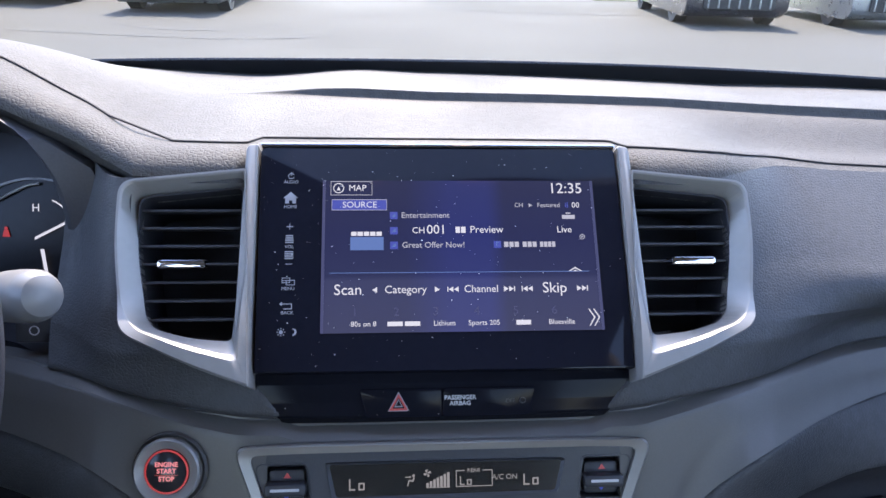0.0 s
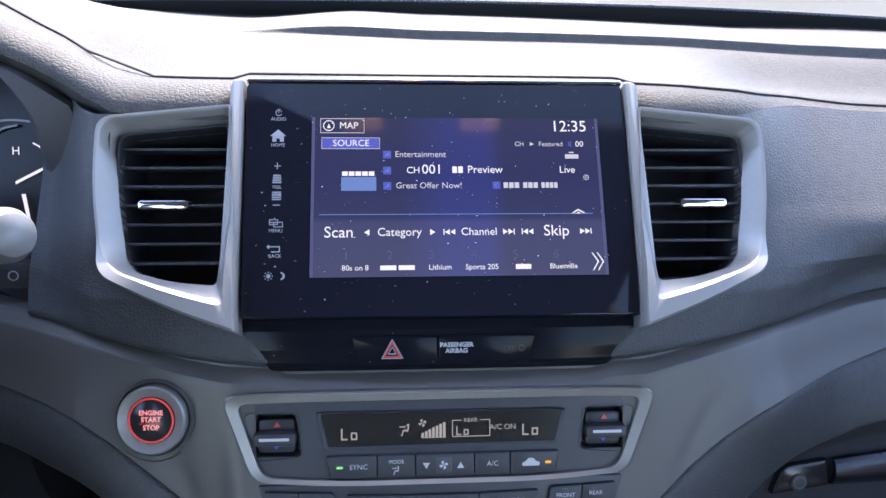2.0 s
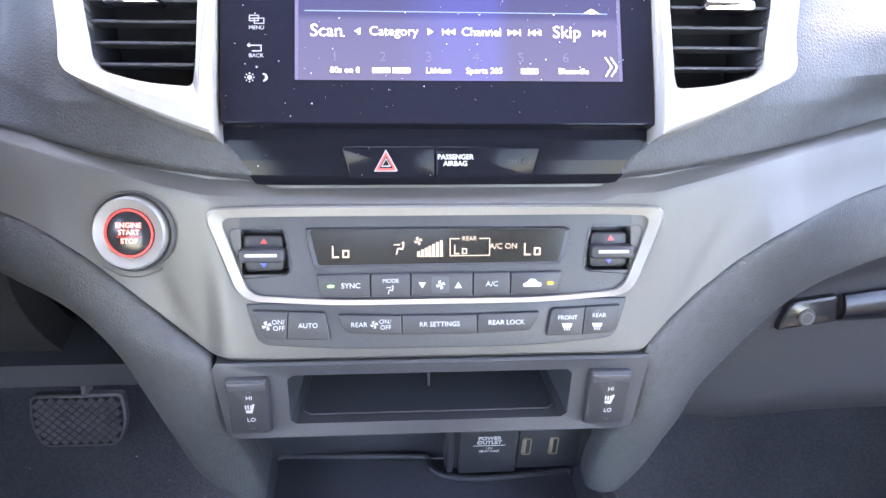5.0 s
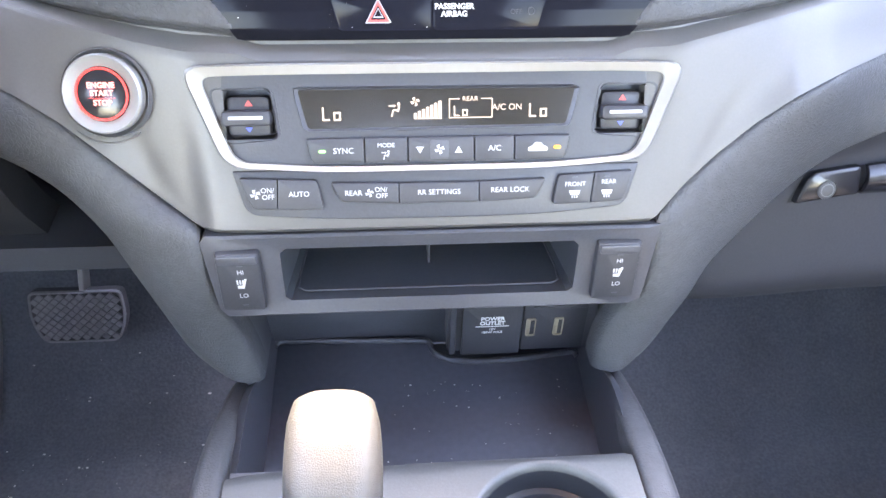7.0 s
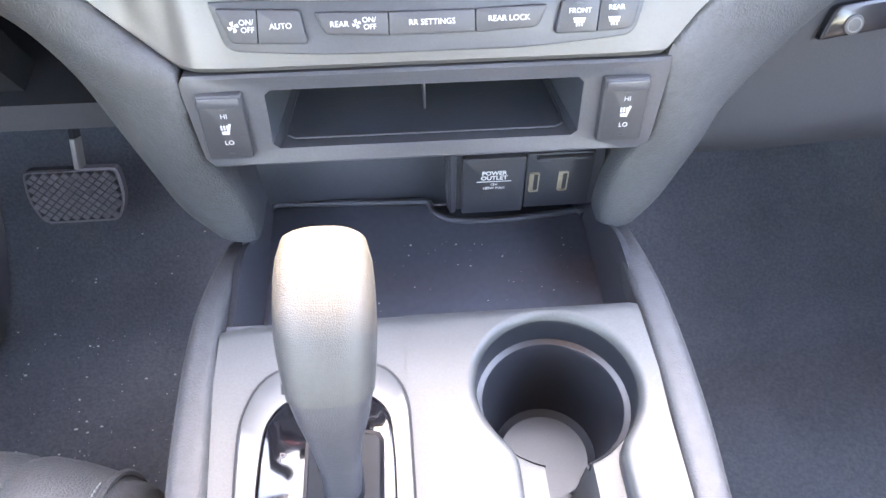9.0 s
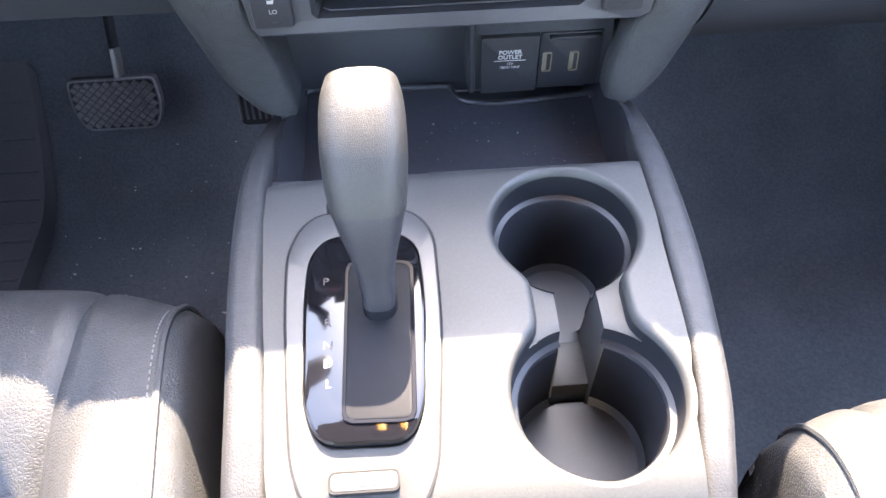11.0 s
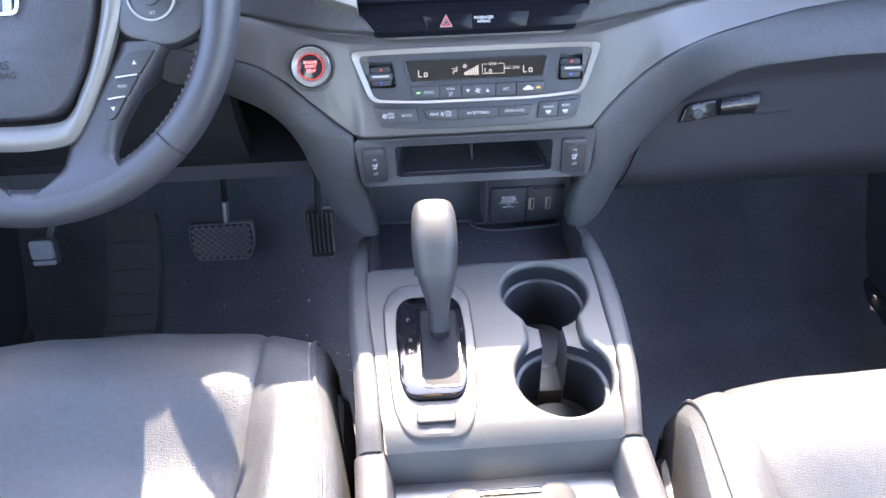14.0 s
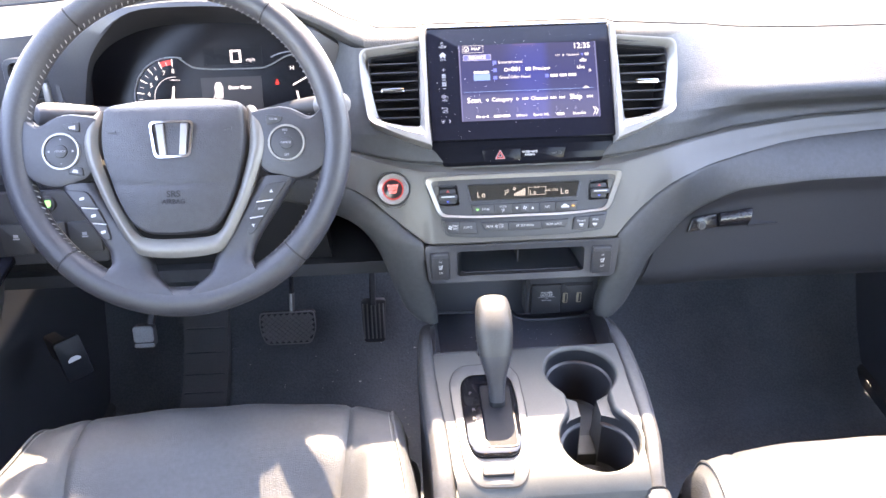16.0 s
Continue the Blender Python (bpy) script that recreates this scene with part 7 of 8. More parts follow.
lip = resample(rounded([(-0.572, 0.715), (-0.561, 0.781), (-0.541, 0.841), (-0.516, 0.871), (-0.489, 0.894), (-0.459, 0.903), (-0.355, 0.903), (-0.274, 0.887), (-0.250, 0.846), (-0.246, 0.79), (-0.248, 0.715)], [0.02, 0.02, 0.03, 0.03, 0.03, 0.03, 0.04, 0.04, 0.03, 0.03, 0.02], 6), 90)


def outward(p, loop):
    """The point of a loop that lies in the same direction from the middle of the instruments."""
    way = math.atan2(p.z - 0.80, p.x + 0.41)
    x, z = min(loop, key=lambda q: abs(math.remainder(math.atan2(q[1] - 0.80, q[0] + 0.41) - way, 2 * math.pi)))
    return Vector((x, 0.525 + 0.004 * step((x + 0.30) / 0.05), z))


dense = resample(lip, 1200)
ring_o = [outward(p, dense) for p in inner]
ring_m = [a.lerp(b, 0.30) + Vector((0, 0.012, 0)) for a, b in zip(inner, ring_o)]
loops = [[bm.verts.new(p) for p in r] for r in (inner, ring_m, ring_o)]
for a, b in zip(loops, loops[1:]):
    for i in range(90):
        bm.faces.new((a[i], a[(i + 1) % 90], b[(i + 1) % 90], b[i]))
part("surround", bm, MATTE, clus, "dark hooded surround")
# flat face of the binnacle round the opening
bm = bm_new()
rim_out = [(-0.604, 0.715), (-0.600, 0.79), (-0.596, 0.853), (-0.57, 0.868), (-0.53, 0.891), (-0.49, 0.903), (-0.44, 0.9085), (-0.40, 0.9095), (-0.35, 0.9060), (-0.299, 0.891), (-0.255, 0.868), (-0.224, 0.846), (-0.220, 0.79), (-0.224, 0.715)]
dense = resample(rim_out, 1200)
ring_f = [outward(p, dense) + Vector((0, 0.003, 0)) for p in ring_o]
ring_e = [p + Vector((0, -0.0015, 0)) + (q - p) * 0.12 for p, q in zip(ring_o, ring_f)]
loops = [[bm.verts.new(p) for p in r] for r in (ring_o, ring_e, ring_f, [p + Vector((0, 0.03, 0)) for p in ring_f])]
for a, b in zip(loops, loops[1:]):
    for i in range(90):
        bm.faces.new((a[i], a[(i + 1) % 90], b[(i + 1) % 90], b[i]))
part("binnacle_face", bm, HARD, clus, "charcoal face round the instruments")


def arc(cx, cy, r, w, a0, a1, n=30):
    out = []
    for i in range(n):
        b0, b1 = a0 + (a1 - a0) * i / n, a0 + (a1 - a0) * (i + 1) / n
        out.append([(cx + r * math.cos(b0), cy + r * math.sin(b0)), (cx + r * math.cos(b1), cy + r * math.sin(b1)), (cx + (r - w) * math.cos(b1), cy + (r - w) * math.sin(b1)), (cx + (r - w) * math.cos(b0), cy + (r - w) * math.sin(b0))])
    return out


mark("dial_arc", at2(K, 0, 0, -0.002), arc(-0.4635, -0.0380, 0.0560, 0.0016, 3.3, 1.32, 40), PALE, cf, 0.002)
mark("dial_arc", at2(K, 0, 0, -0.002), arc(-0.300, -0.042, 0.062, 0.0015, 2.04, 0.2, 30), PALE, cf, 0.002)
line = spline([(-0.4540, 0.0160, 0), (-0.4490, 0.0125, 0), (-0.4400, 0.0055, 0), (-0.4308, 0.0016, 0), (-0.41, -0.0006, 0), (-0.3868, -0.0012, 0), (-0.3425, -0.0012, 0), (-0.329, 0.0022, 0), (-0.3162, 0.0087, 0), (-0.306, 0.0135, 0), (-0.2966, 0.0154, 0)], 40)
bm = bm_new()
tube(bm, [K @ (p + Vector((0, 0, 0.0))) for p in line], 0.0011, 6)
part("divider", bm, SILVER, cf)
for i in range(9):
    a = 1.57 + 0.349 * (8 - i)
    mark("tick", at2(K, -0.4635, -0.0380, -0.002), [[(0.0525 * math.cos(a - 0.014), 0.0525 * math.sin(a - 0.014)), (0.0525 * math.cos(a + 0.014), 0.0525 * math.sin(a + 0.014)), (0.0425 * math.cos(a + 0.010), 0.0425 * math.sin(a + 0.010)), (0.0425 * math.cos(a - 0.010), 0.0425 * math.sin(a - 0.010))]], LIT_WHITE, cf)
    text(str(i), 0.0058, at2(K, -0.4635 + 0.0365 * math.cos(a), -0.0380 + 0.0365 * math.sin(a), -0.002), LIT_WHITE, cf)
for i in range(8):
    a = 1.57 + 0.349 * (7.5 - i)
    mark("half_tick", at2(K, -0.4635, -0.0380, -0.002), [[(0.050 * math.cos(a - 0.008), 0.050 * math.sin(a - 0.008)), (0.050 * math.cos(a + 0.008), 0.050 * math.sin(a + 0.008)), (0.0445 * math.cos(a + 0.008), 0.0445 * math.sin(a + 0.008)), (0.0445 * math.cos(a - 0.008), 0.0445 * math.sin(a - 0.008))]], LIT_GREY, cf)
mark("inner_arc", at2(K, -0.4635, -0.0380, -0.0022), arc(0, 0, 0.0290, 0.0007, 3.3, 1.45, 24), LIT_GREY, cf)
text("x1000r/min", 0.0022, at2(K, -0.4620, -0.0135, -0.002), LIT_GREY, cf)
mark("red_zone", at2(K, -0.4635, -0.0380, -0.0024), arc(0, 0, 0.0515, 0.0065, 1.90, 1.59, 8), LIT_RED, cf)
mark("needle", at2(K, -0.4635, -0.0380, 0.0), [[(-0.0055, -0.004), (-0.0015, -0.004), (0.0008, 0.016), (-0.0016, 0.016)]], LIT_WHITE, cf, 0.001)
mark("speed_zero", at2(K, -0.3758, 0.0155, -0.002), [rect(-0.0075, -0.0085, 0.0075, -0.0060), rect(-0.0075, 0.0060, 0.0075, 0.0085), rect(-0.0075, -0.0085, -0.0045, 0.0085), rect(0.0045, -0.0085, 0.0075, 0.0085)], LIT_WHITE, cf, 0.0003, "lit digital zero")
text("mph", 0.0050, at2(K, -0.3560, 0.0105, -0.002), LIT_GREY, cf)
mark("speed_window", at2(K, 0, 0, -0.0028), [rect(-0.4200, 0.0045, -0.3400, 0.0275)], DIM, cf, 0.0004)
mark("message_screen", at2(K, 0, 0, -0.0028), [rect(-0.427, -0.058, -0.3435, -0.012)], GAUGE, cf, 0.0004, "small lit message screen")
text("Door Open", 0.0045, at2(K, -0.3740, -0.0265, -0.002), LIT_WHITE, cf, bold=0.0002, label="lit words Door Open")
mark("car_symbol", at2(K, -0.4030, -0.0285, -0.002), [rounded([(-0.005, -0.012), (0.005, -0.012), (0.006, 0.004), (0.003, 0.010), (-0.003, 0.010), (-0.006, 0.004)], 0.002, 3), [(-0.006, -0.006), (-0.010, -0.014), (-0.009, -0.014), (-0.006, -0.009)]], LIT_GREY, cf)
mark("belt_lamp", at2(K, -0.3219, -0.0211, -0.002), [circle(0.0013, 8, (0, 0.003)), [(-0.0028, -0.0035), (0.0028, -0.0035), (0.0015, 0.0018), (-0.0015, 0.0018)]], LIT_RED, cf, 0.0003, "red belt warning lamp")
text("H", 0.0058, at2(K, -0.3000, -0.0030, -0.002), LIT_WHITE, cf)
text("F", 0.0050, at2(K, -0.276, -0.052, -0.002), LIT_WHITE, cf)
mark("gauge_arc", at2(K, 0, 0, -0.002), arc(-0.300, -0.024, 0.030, 0.0010, 1.15, 0.25, 10) + arc(-0.300, -0.060, 0.030, 0.0010, -0.25, -1.1, 10), LIT_WHITE, cf)
mark("needle", at2(K, -0.300, -0.026, 0.0), [[(0.0, -0.0008), (0.024, 0.0115), (0.024, 0.0135), (0.0, 0.0012)]], LIT_WHITE, cf, 0.001)
mark("needle", at2(K, -0.295, -0.034, 0.0), [[(-0.0012, 0.0), (0.003, -0.026), (0.005, -0.026), (0.0012, 0.0)]], LIT_WHITE, cf, 0.001)

# ---- keys and vent beside the wheel ----
lv = thing("side_vent", (-0.615, 0.545, 0.77), "small dark side air vent beside the instruments", "air vent")
m = plane((-0.615, 0.528, 0.80), (0, 0.2, 0.98))
bm = bm_new()
hoop(bm, resample(rrect(-0.038, -0.05, 0.030, 0.045, 0.012), 60), resample(rrect(-0.032, -0.044, 0.024, 0.039, 0.010), 60), -0.02, 0.003, m)
part("frame", bm, HARD, lv)
bm = bm_new()
slab(bm, rrect(-0.034, -0.046, 0.026, 0.041, 0.010), -0.03, -0.02, m)
part("duct", bm, DARK, lv)
for i in range(6):
    bm = bm_new()
    block(bm, -0.031, 0.023, -0.036 + 0.0135 * i, -0.034 + 0.0135 * i, -0.018, -0.004, 0.0006, m)
    part("slat", bm, KEY, lv)
bm = bm_new()
block(bm, 0.006, 0.014, -0.018, 0.012, -0.006, 0.003, 0.002, m)
part("wheel_knob", bm, SILVER, lv, "bright thumb wheel")
sp = thing("switch_panel", (-0.64, 0.475, 0.59), "dark switch panel with a round green key", "switch panel")
m = plane((-0.645, 0.440, 0.645), (0, 0.25, 0.96))
bm = bm_new()
slab(bm, rrect(-0.085, -0.045, 0.100, 0.052, 0.006), -0.04, -0.002, m, 0.002)
part("panel", bm, DARK, sp)
bm = bm_new()
disc(bm, 0.0105, -0.003, 0.003, m, 30, 0.002, (0.035, 0.0365))
gk = part("round_key", bm, KEY, sp)
mark("leaf_symbol", at2(m, 0.035, 0.0365, 0.0033), [rounded([(-0.0055, -0.005), (0.0055, -0.003), (0.006, 0.006), (-0.003, 0.005)], 0.003)], LIT_GREEN, gk, 0.0003, "lit green symbol")
for i, x in enumerate((-0.012, 0.033, 0.076)):
    bm = bm_new()
    slab(bm, rrect(x - 0.020, -0.030, x + 0.020, 0.012, 0.003), -0.003, 0.003, m, 0.0015)
    b = part("switch", bm, KEY, sp)
    mark("symbol", at2(m, x, -0.006, 0.0032), [rect(-0.004, -0.003, 0.004, -0.001), rect(-0.003, 0.0, 0.003, 0.004)], PALE, b)
trip = thing("trip_key", (-0.262, 0.47, 0.762), "small black key marked with a plus", "button")
m = plane((-0.258, 0.492, 0.752), (0, 0.3, 0.95))
bm = bm_new()
slab(bm, rrect(-0.016, -0.008, 0.016, 0.008, 0.002), -0.01, 0.004, m, 0.001)
b = part("key", bm, KEY, trip)
text("+", 0.004, at2(m, 0.008, 0, 0.0042), PALE, b)
mark("dial_symbol", at2(m, -0.004, 0, 0.0042), ring(0, 0, 0.0032, 0.0007, 14), PALE, b)

# ---- pedals ----
def pedal(name, label, x0, x1, z0, z1, y, lean, pattern, taper=0.0):
    p = thing(name, ((x0 + x1) / 2, y, z0), label, "pedal", "pedals")
    m = plane(((x0 + x1) / 2, y, (z0 + z1) / 2), (0, math.sin(radians(lean)), math.cos(radians(lean))))
    w, h = (x1 - x0) / 2, (z1 - z0) / 2 / math.cos(radians(lean))
    outline = [(-w + taper, -h), (w - taper, -h), (w, -h * 0.1), (w - taper * 0.25, h), (-w + taper * 0.25, h), (-w, -h * 0.1)]
    outline = rounded(outline, [0.009, 0.009, 0.02, 0.006, 0.006, 0.02]) if pattern == "diamond" else rounded([(-w + taper, -h), (w - taper, -h), (w, h), (-w, h)], 0.008)
    # pad darker than its ribs, for the shade in the grooves
    bm = bm_new()
    slab(bm, outline, -0.010, 0.004, m, 0.003)
    part("pad", bm, GROOVE_SHADE, p, "black ribbed rubber pad")
    bm = bm_new()
    if pattern == "diamond":
        for r in range(-6, 7):
            for i in range(-10, 11):
                cx, cy = (i + 0.5 * (r % 2)) * 0.0112, r * 0.0050
                room = w - 0.0060 - taper * (max(0, -cy / h - 0.1) + 0.25 * max(0, cy / h))
                if abs(cx) < room and abs(cy) < h - 0.0050:
                    slab(bm, [(cx - 0.0052, cy), (cx, cy - 0.0046), (cx + 0.0052, cy), (cx, cy + 0.0046)], 0.003, 0.0066, m, 0.0012)
        ring_o = resample(outline, 96)
        ring_i = [(x * (1 - 0.0022 / w), y * (1 - 0.0022 / h)) for x, y in ring_o]
        hoop(bm, ring_o, ring_i, 0.0, 0.0058, m, dish=0.0006)
    elif pattern == "plate":
        slab(bm, rrect(-w + 0.001, -h + 0.010, w - 0.001, h - 0.001, 0.006), 0.003, 0.007, m, 0.002)
        slab(bm, rrect(-w + 0.001, -h + 0.001, w - 0.001, -h + 0.008, 0.003), 0.003, 0.006, m, 0.002)
    else:
        k = int(2 * w / 0.0075)
        for i in range(k):
            x = -w + 0.005 + (2 * w - 0.010) * i / (k - 1)
            tube(bm, [m @ Vector((x, -h + 0.008, 0.0045)), m @ Vector((x, h - 0.008, 0.0045))], 0.0016, 6)
    part("ribs", bm, PEDAL, p)
    return p


bp = pedal("brake_pedal", "wide black rubber brake pedal with diamond ribs", -0.4405, -0.333, 0.233, 0.2925, 0.700, 20, "diamond", 0.0115)
bm = bm_new()
sweep(bm, spline([(-0.379, 0.712, 0.280), (-0.378, 0.722, 0.300), (-0.3775, 0.732, 0.318)], 6), [(0.004, 0.010)], n=10, power=4)
part("arm", bm, RIMSILVER, bp, "bare steel arm")
bm = bm_new()
sweep(bm, spline([(-0.3775, 0.733, 0.319), (-0.374, 0.77, 0.40), (-0.37, 0.82, 0.52)], 12), [(0.0038, 0.009)], n=10, power=4)
part("lever", bm, SEAM, bp, "black upper arm")
ap = pedal("accelerator_pedal", "narrow black rubber accelerator pedal with upright ribs", -0.250, -0.202, 0.221, 0.299, 0.712, 22, "ribs", 0.004)
bm = bm_new()
sweep(bm, spline([(-0.226, 0.72, 0.29), (-0.226, 0.78, 0.36), (-0.226, 0.85, 0.45)], 10), [(0.006, 0.008)], n=10, power=4)
part("arm", bm, DARK, ap)
pk = pedal("parking_brake_pedal", "small parking brake pedal with a smooth grey rubber pad", -0.604, -0.570, 0.358, 0.394, 0.552, 20, "plate", 0.0)
bm = bm_new()
sweep(bm, spline([(-0.580, 0.565, 0.385), (-0.565, 0.60, 0.43), (-0.55, 0.66, 0.50)], 10), [(0.005, 0.007)], n=10, power=4)
part("arm", bm, KEY, pk)
fr = thing("foot_rest", (-0.56, 0.7, FLOOR), "ribbed dark foot rest on the toe board", "foot rest")
bm = bm_new()
grid(bm, lambda u, v: Vector((-0.600 + 0.085 * u, 0.52 + 0.26 * v, floor_z(0.52 + 0.26 * v) + 0.035)), 8, 20, (0, 0.01, -0.035))
part("slope", bm, RUBBER, fr)
for i in range(8):
    y = 0.54 + 0.03 * i
    bm = bm_new()
    tube(bm, [(-0.595, y, floor_z(y) + 0.036), (-0.52, y, floor_z(y) + 0.036)], 0.002, 6)
    part("rib", bm, RUBBER, fr)
fuel = thing("fuel_release", (-0.70, 0.50, 0.33), "dark release lever with a car symbol low beside the seat", "lever")
m = Matrix.Translation((-0.645, 0.440, 0.430)) @ Matrix.Rotation(radians(42), 4, "Z") @ plane((0, 0, 0), (0, 0.30, 0.95))
bm = bm_new()
slab(bm, rrect(-0.019, -0.032, 0.019, 0.032, 0.006), -0.006, 0.004, m, 0.002)
fp = part("plate", bm, SHIFTBLACK, fuel, "gloss black plate")
bm = bm_new()
slab(bm, rrect(-0.010, -0.020, 0.010, 0.020, 0.004), -0.10, -0.005, m, 0.002)
part("bracket", bm, DARK, fuel)
mark("car_symbol", at2(m, 0, 0, 0.0043), [rounded([(-0.009, -0.003), (0.009, -0.003), (0.009, 0.0005), (0.004, 0.004), (-0.004, 0.004), (-0.009, 0.0005)], 0.001, 2)], WHITE, fp)


# ---- seats ----
def seat(name, x0, x1, yf, label, pipe, bolster):
    """A seat cushion: flat middle panel, raised bolsters, rolled front, piping along the bolsters."""
    s = thing(name, ((x0 + x1) / 2, yf - 0.25, FLOOR), label, "seat", "front seats")
    cx, hw = (x0 + x1) / 2, (x1 - x0) / 2
    mid = hw - bolster
    length = 0.56

    def front(x):
        return yf - 0.030 * (abs(x - cx) / hw) ** 3

    def pt(x, v):
        d = abs(x - cx)
        y0 = front(x)
        t = v
        # v below 0.25: the front face and its roll
        crown = 0.004 * math.cos(min(d / mid, 1) * math.pi / 2)
        bol = 0.012 * step((d - mid) / 0.035)
        q = max(0, (d - (hw - pipe)) / pipe)
        edge = 0.018 * q ** 1.2 + 0.090 * max(0, (q - 0.6) / 0.4) ** 2
        if t < 0.3:
            g = t / 0.3
            if g < 0.4:
                y, z = y0 - 0.008, 0.300 + 0.135 * (g / 0.4)
            else:
                a = (g - 0.4) / 0.6 * math.pi / 2
                y, z = y0 - 0.008 + 0.008 * math.sin(a) - 0.058 * (1 - math.cos(a)), 0.435 + 0.062 * math.sin(a)
                y = y0 - 0.060 * (1 - math.cos(a)) - 0.004
        else:
            f = (t - 0.3) / 0.7
            y, z = y0 - 0.064 - (length - 0.064) * f, 0.497 + 0.010 * math.sin(math.pi * min(f * 1.6, 1)) - 0.045 * f
        bol *= step((y0 - 0.045 - y) / 0.12)
        sink = 0.032 * step((y0 - 0.085 - y) / 0.10) * (1 - step((d - mid + 0.004) / 0.040))
        z -= sink
        wr = 0.0012 * math.sin(60 * x + 25 * y) * math.sin(33 * y + 8)
        up = step((z - 0.43) / 0.05)
        narrow = 0.022 * step((d - mid) / (hw - mid)) * step((y - (y0 - 0.21)) / 0.20)
        narrow += 0.013 * max(0, 1 - abs(d - mid) / 0.06) * step((y0 - 0.07 - y) / 0.16)
        return Vector((x - math.copysign(narrow, x - cx), y, z + (crown + bol) * up - edge * up + wr * up))

    def panel(nm, a, b, lab):
        bm = bm_new()

        def fn(u, v):
            x = a + (b - a) * u
            p = pt(x, v)
            g = min(u, 1 - u) * (b - a)
            inner_edge = 0.004 * math.exp(-(g / 0.004) ** 2)
            return p - Vector((0, inner_edge * (1 if v < 0.2 else 0), inner_edge))

        grid(bm, fn, max(30, int(abs(b - a) / 0.006)), 70)
        return part(nm, bm, SEAT, s, lab)

    panel("cushion", cx - mid, cx + mid, "grained grey leather cushion")
    panel("bolster", x0, cx - mid, "smooth grey leather bolster")
    panel("bolster", cx + mid, x1, "smooth grey leather bolster")
    for sx in (-1, 1):
        bm = bm_new()
        xs = cx + sx * (hw - pipe)
        tube(bm, [pt(xs, v) + Vector((0, 0.0008 if v < 0.2 else 0, 0.0012)) for v in (0.10 + 0.9 * i / 80 for i in range(81))], 0.0022, 7)
        part("piping", bm, SEAT, s, "leather piping along the bolster")
        bm = bm_new()
        for i in range(110):
            v = 0.22 + 0.75 * i / 110
            xs2 = xs - sx * 0.0065
            p, q = pt(xs2, v), pt(xs2, v + 0.0036)
            tube(bm, [p + Vector((0, 0, 0.0003)), q + Vector((0, 0, 0.0002))], 0.0005, 5)
        tagged(part("stitching", bm, THREAD, s, "pale stitching beside the piping"), kind="stuff")
    # stretched out under the bolsters to keep the gap beside the console dark
    bm = bm_new()
    block(bm, x0 + 0.009, x1 - 0.009, yf - 0.5, yf - 0.044, FLOOR, 0.42, 0.02)
    part("base", bm, DARK, s)
    return s


seat("driver_seat", -0.632, -0.1385, 0.292, "grey leather driver seat cushion patched with sunlight", 0.0195, 0.0895)
seat("passenger_seat", 0.132, 0.616, 0.186, "grey leather passenger seat cushion in full sun", 0.026, 0.078)


# ---- parked cars across the lot ----
CARPAINT = [material("paint_white", (0.7, 0.7, 0.7), 0.3, coat=0.6, vary=0.03), material("paint_grey", (0.18, 0.19, 0.2), 0.3, metal=0.5, coat=0.6, vary=0.03), material("paint_black", (0.02, 0.02, 0.024), 0.25, coat=0.6, vary=0.03)]
TYRE = material("tyre", (0.02, 0.02, 0.02), 0.8, grain=0.002, size=0.01)
CARGLASS = material("car_glass", (0.01, 0.012, 0.014), 0.05, coat=0.5)


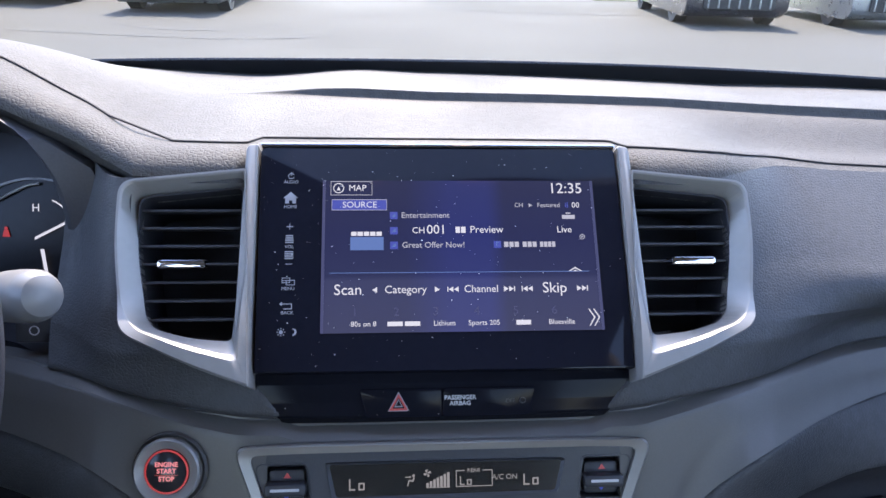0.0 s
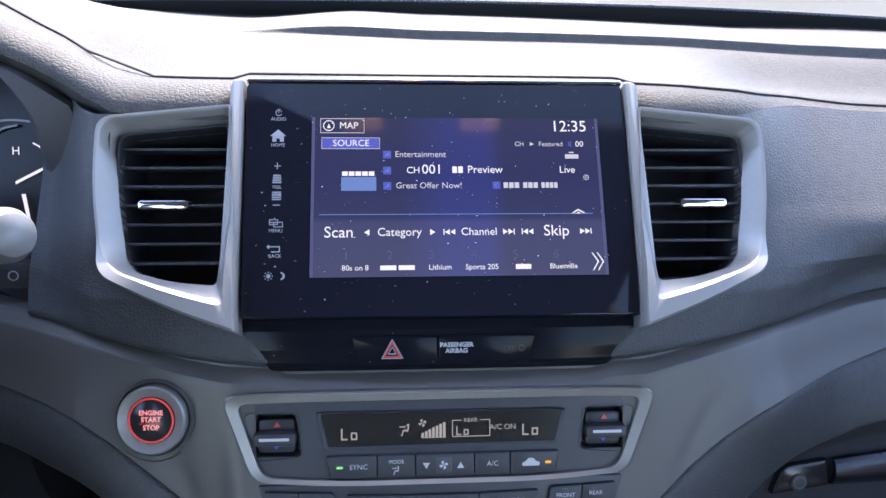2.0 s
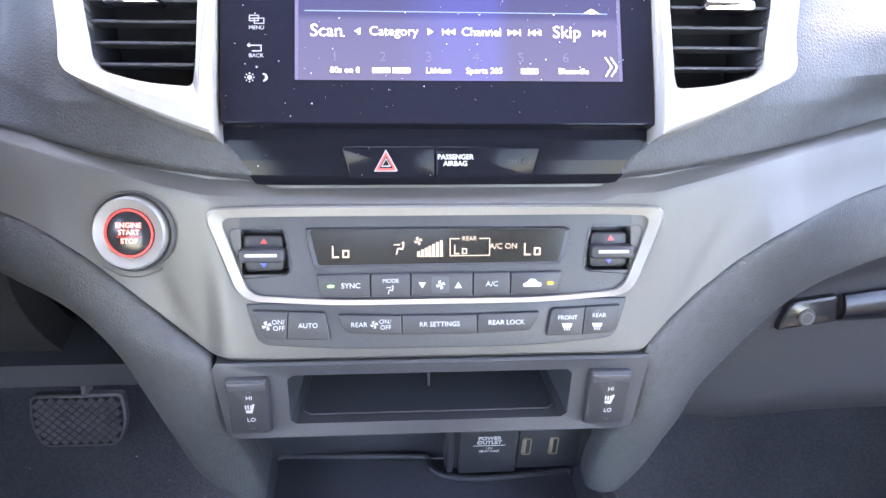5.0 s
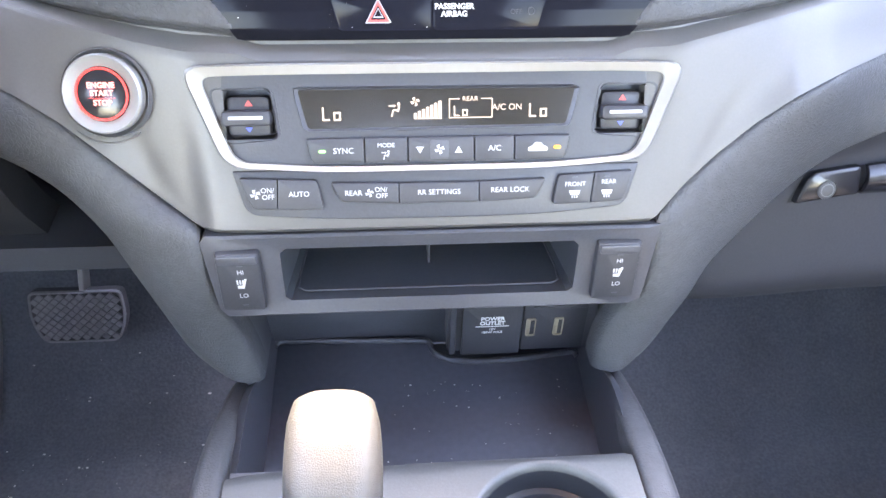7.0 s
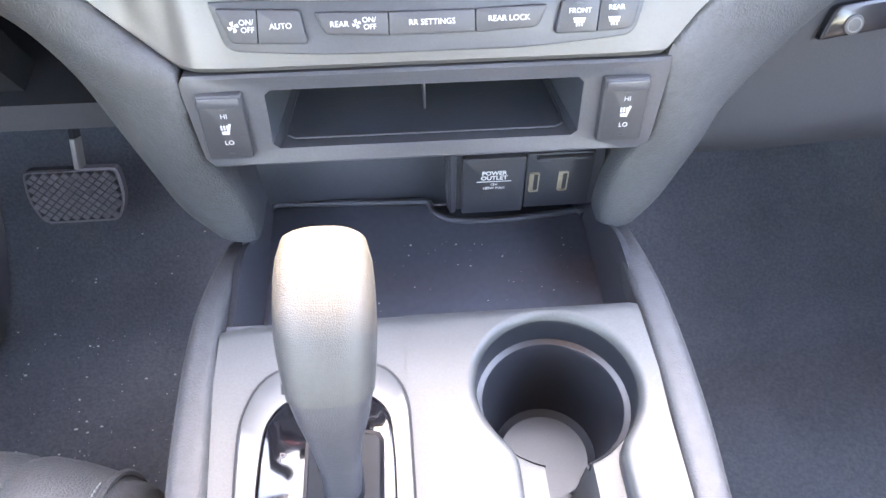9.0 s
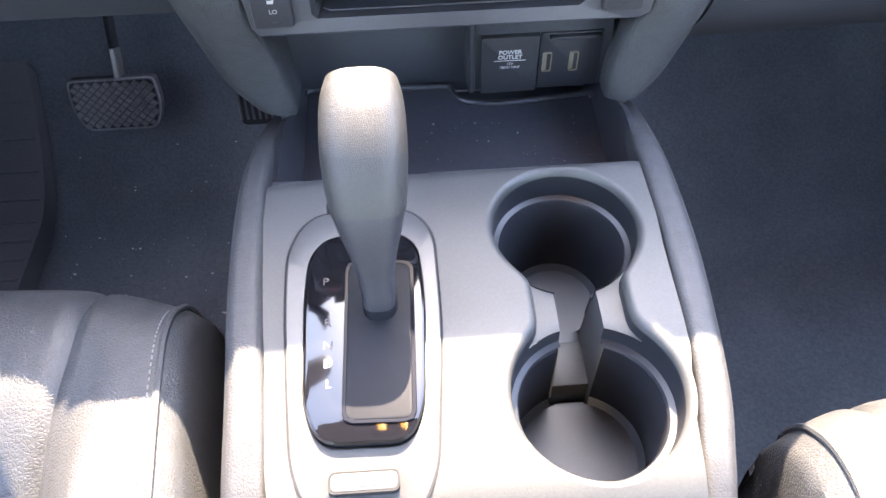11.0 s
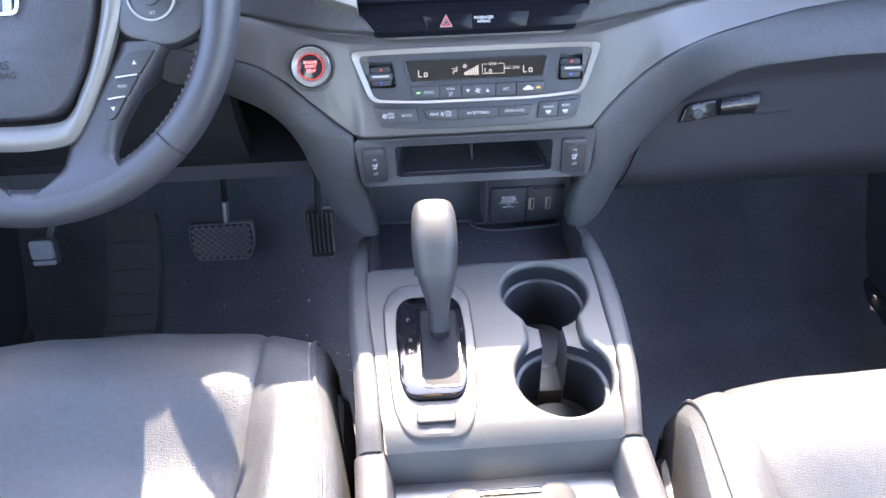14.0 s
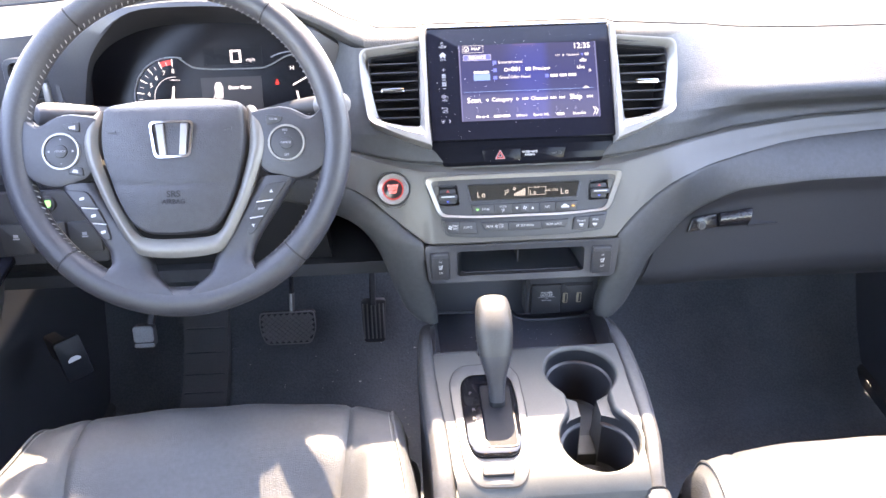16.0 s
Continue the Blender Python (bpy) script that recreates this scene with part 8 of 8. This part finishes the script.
def parked(x, y, turn, paint, label, h=1.5):
    c = thing("parked_car", (x, y, GROUND), label, "car", "parked cars")
    m = Matrix.Translation((x, y, GROUND)) @ Matrix.Rotation(radians(turn), 4, "Z")
    bm = bm_new()
    side = rounded([(-0.05, 0.30), (0.12, 0.16), (4.3, 0.20), (4.5, 0.38), (4.5, 0.95), (3.9, 1.02), (1.2, 0.98), (0.15, 0.80), (-0.05, 0.62)], [0.08, 0.1, 0.1, 0.1, 0.1, 0.2, 0.3, 0.15, 0.08], 4)
    slab(bm, side, -0.92, 0.92, m @ Matrix.Rotation(radians(90), 4, "Z") @ Matrix.Rotation(radians(90), 4, "X"), 0.12)
    part("body", bm, paint, c)
    bm = bm_new()
    cab = rounded([(1.05, 0.96), (4.2, 0.99), (3.7, h), (1.95, h)], 0.15, 4)
    slab(bm, cab, -0.78, 0.78, m @ Matrix.Rotation(radians(90), 4, "Z") @ Matrix.Rotation(radians(90), 4, "X"), 0.15)
    part("cabin", bm, CARGLASS, c, "dark glazed cabin")
    bm = bm_new()
    mf = m @ plane((0, -0.06, 0.45), (0, 0, 1))
    slab(bm, rrect(-0.62, -0.14, 0.62, 0.10, 0.05), 0, 0.03, mf, 0.01)
    gr = part("grille", bm, TYRE, c, "dark lower grille")
    for i in range(7):
        bm = bm_new()
        block(bm, -0.56 + 0.18 * i, -0.53 + 0.18 * i, -0.12, 0.08, 0.03, 0.05, 0.005, mf)
        part("grille_bar", bm, CARPAINT[1], gr)
    for sx in (-1, 1):
        bm = bm_new()
        slab(bm, rrect(sx * 0.68 - 0.16, 0.13, sx * 0.68 + 0.16, 0.27, 0.05), 0, 0.05, mf, 0.015)
        part("headlight", bm, CHROME, c, "clear headlight")
        for yy in (0.85, 3.6):
            bm = bm_new()
            mw = m @ Matrix.Translation((sx * 0.80, yy, 0.335)) @ Matrix.Rotation(radians(90), 4, "Y")
            hoop(bm, circle(0.335, 32), circle(0.21, 32), -0.11, 0.11, mw)
            w = part("wheel", bm, TYRE, c, "black tyre on a pale rim")
            bm = bm_new()
            disc(bm, 0.21, -0.08, 0.09, mw, 24, 0.02)
            part("rim", bm, SILVER, w)


parked(-3.75, 13.9, 0, CARPAINT[1], "grey parked car facing the aisle")
parked(-6.9, 15.0, 0, CARPAINT[2], "black parked car facing the aisle")
parked(6.2, 13.3, -6, CARPAINT[2], "black parked car casting a shadow on the asphalt")
parked(9.2, 13.2, -6, CARPAINT[1], "grey parked car beside a black one")
parked(-5.75, 9.2, 25, CARPAINT[0], "white parked car near the lane")


# ---- overhead console ----
oh = thing("overhead_console", (0, 0.25, 1.33), "grey overhead console with two warm reading lamps", "lamp")
WARM = glow("warm_lens", (1.0, 0.50, 0.10), 0.9)
BULB = glow("warm_bulb", (1.0, 0.72, 0.30), 3.0)
bm = bm_new()
block(bm, -0.14, 0.16, 0.14, 0.310, 1.325, 1.39, 0.012)
part("housing", bm, DARK, oh)
for x in (-0.062, 0.092):
    bm = bm_new()
    slab(bm, rrect(x - 0.028, 0.242, x + 0.024, 0.298, 0.006), 1.3195, 1.3265)
    lens = part("lens", bm, WARM, oh, "warm lit lens")
    bm = bm_new()
    slab(bm, rrect(x + 0.003, 0.262, x + 0.017, 0.280, 0.004), 1.3155, 1.3190)
    part("bulb", bm, BULB, lens, "bright bulb")
bm = bm_new()
grid(bm, lambda u, v: Vector((-0.66 + 1.32 * u, 0.296, 1.31 + 0.05 * math.sin(math.pi * u) + 0.05 * v)), 20, 3, (0, 0.008, 0))
tagged(finish("header_trim", bm, DARK), "dark header trim above the windshield", "trim", kind="structure")
specks(bpy.data.objects["floor"], lambda u, v: (Vector((-0.55 + 0.42 * u, 0.34 + 0.40 * v, floor_z(0.34 + 0.40 * v) + 0.001)), Vector((0, 0, 1))), 300, 0.0004, 0.0015, 9)
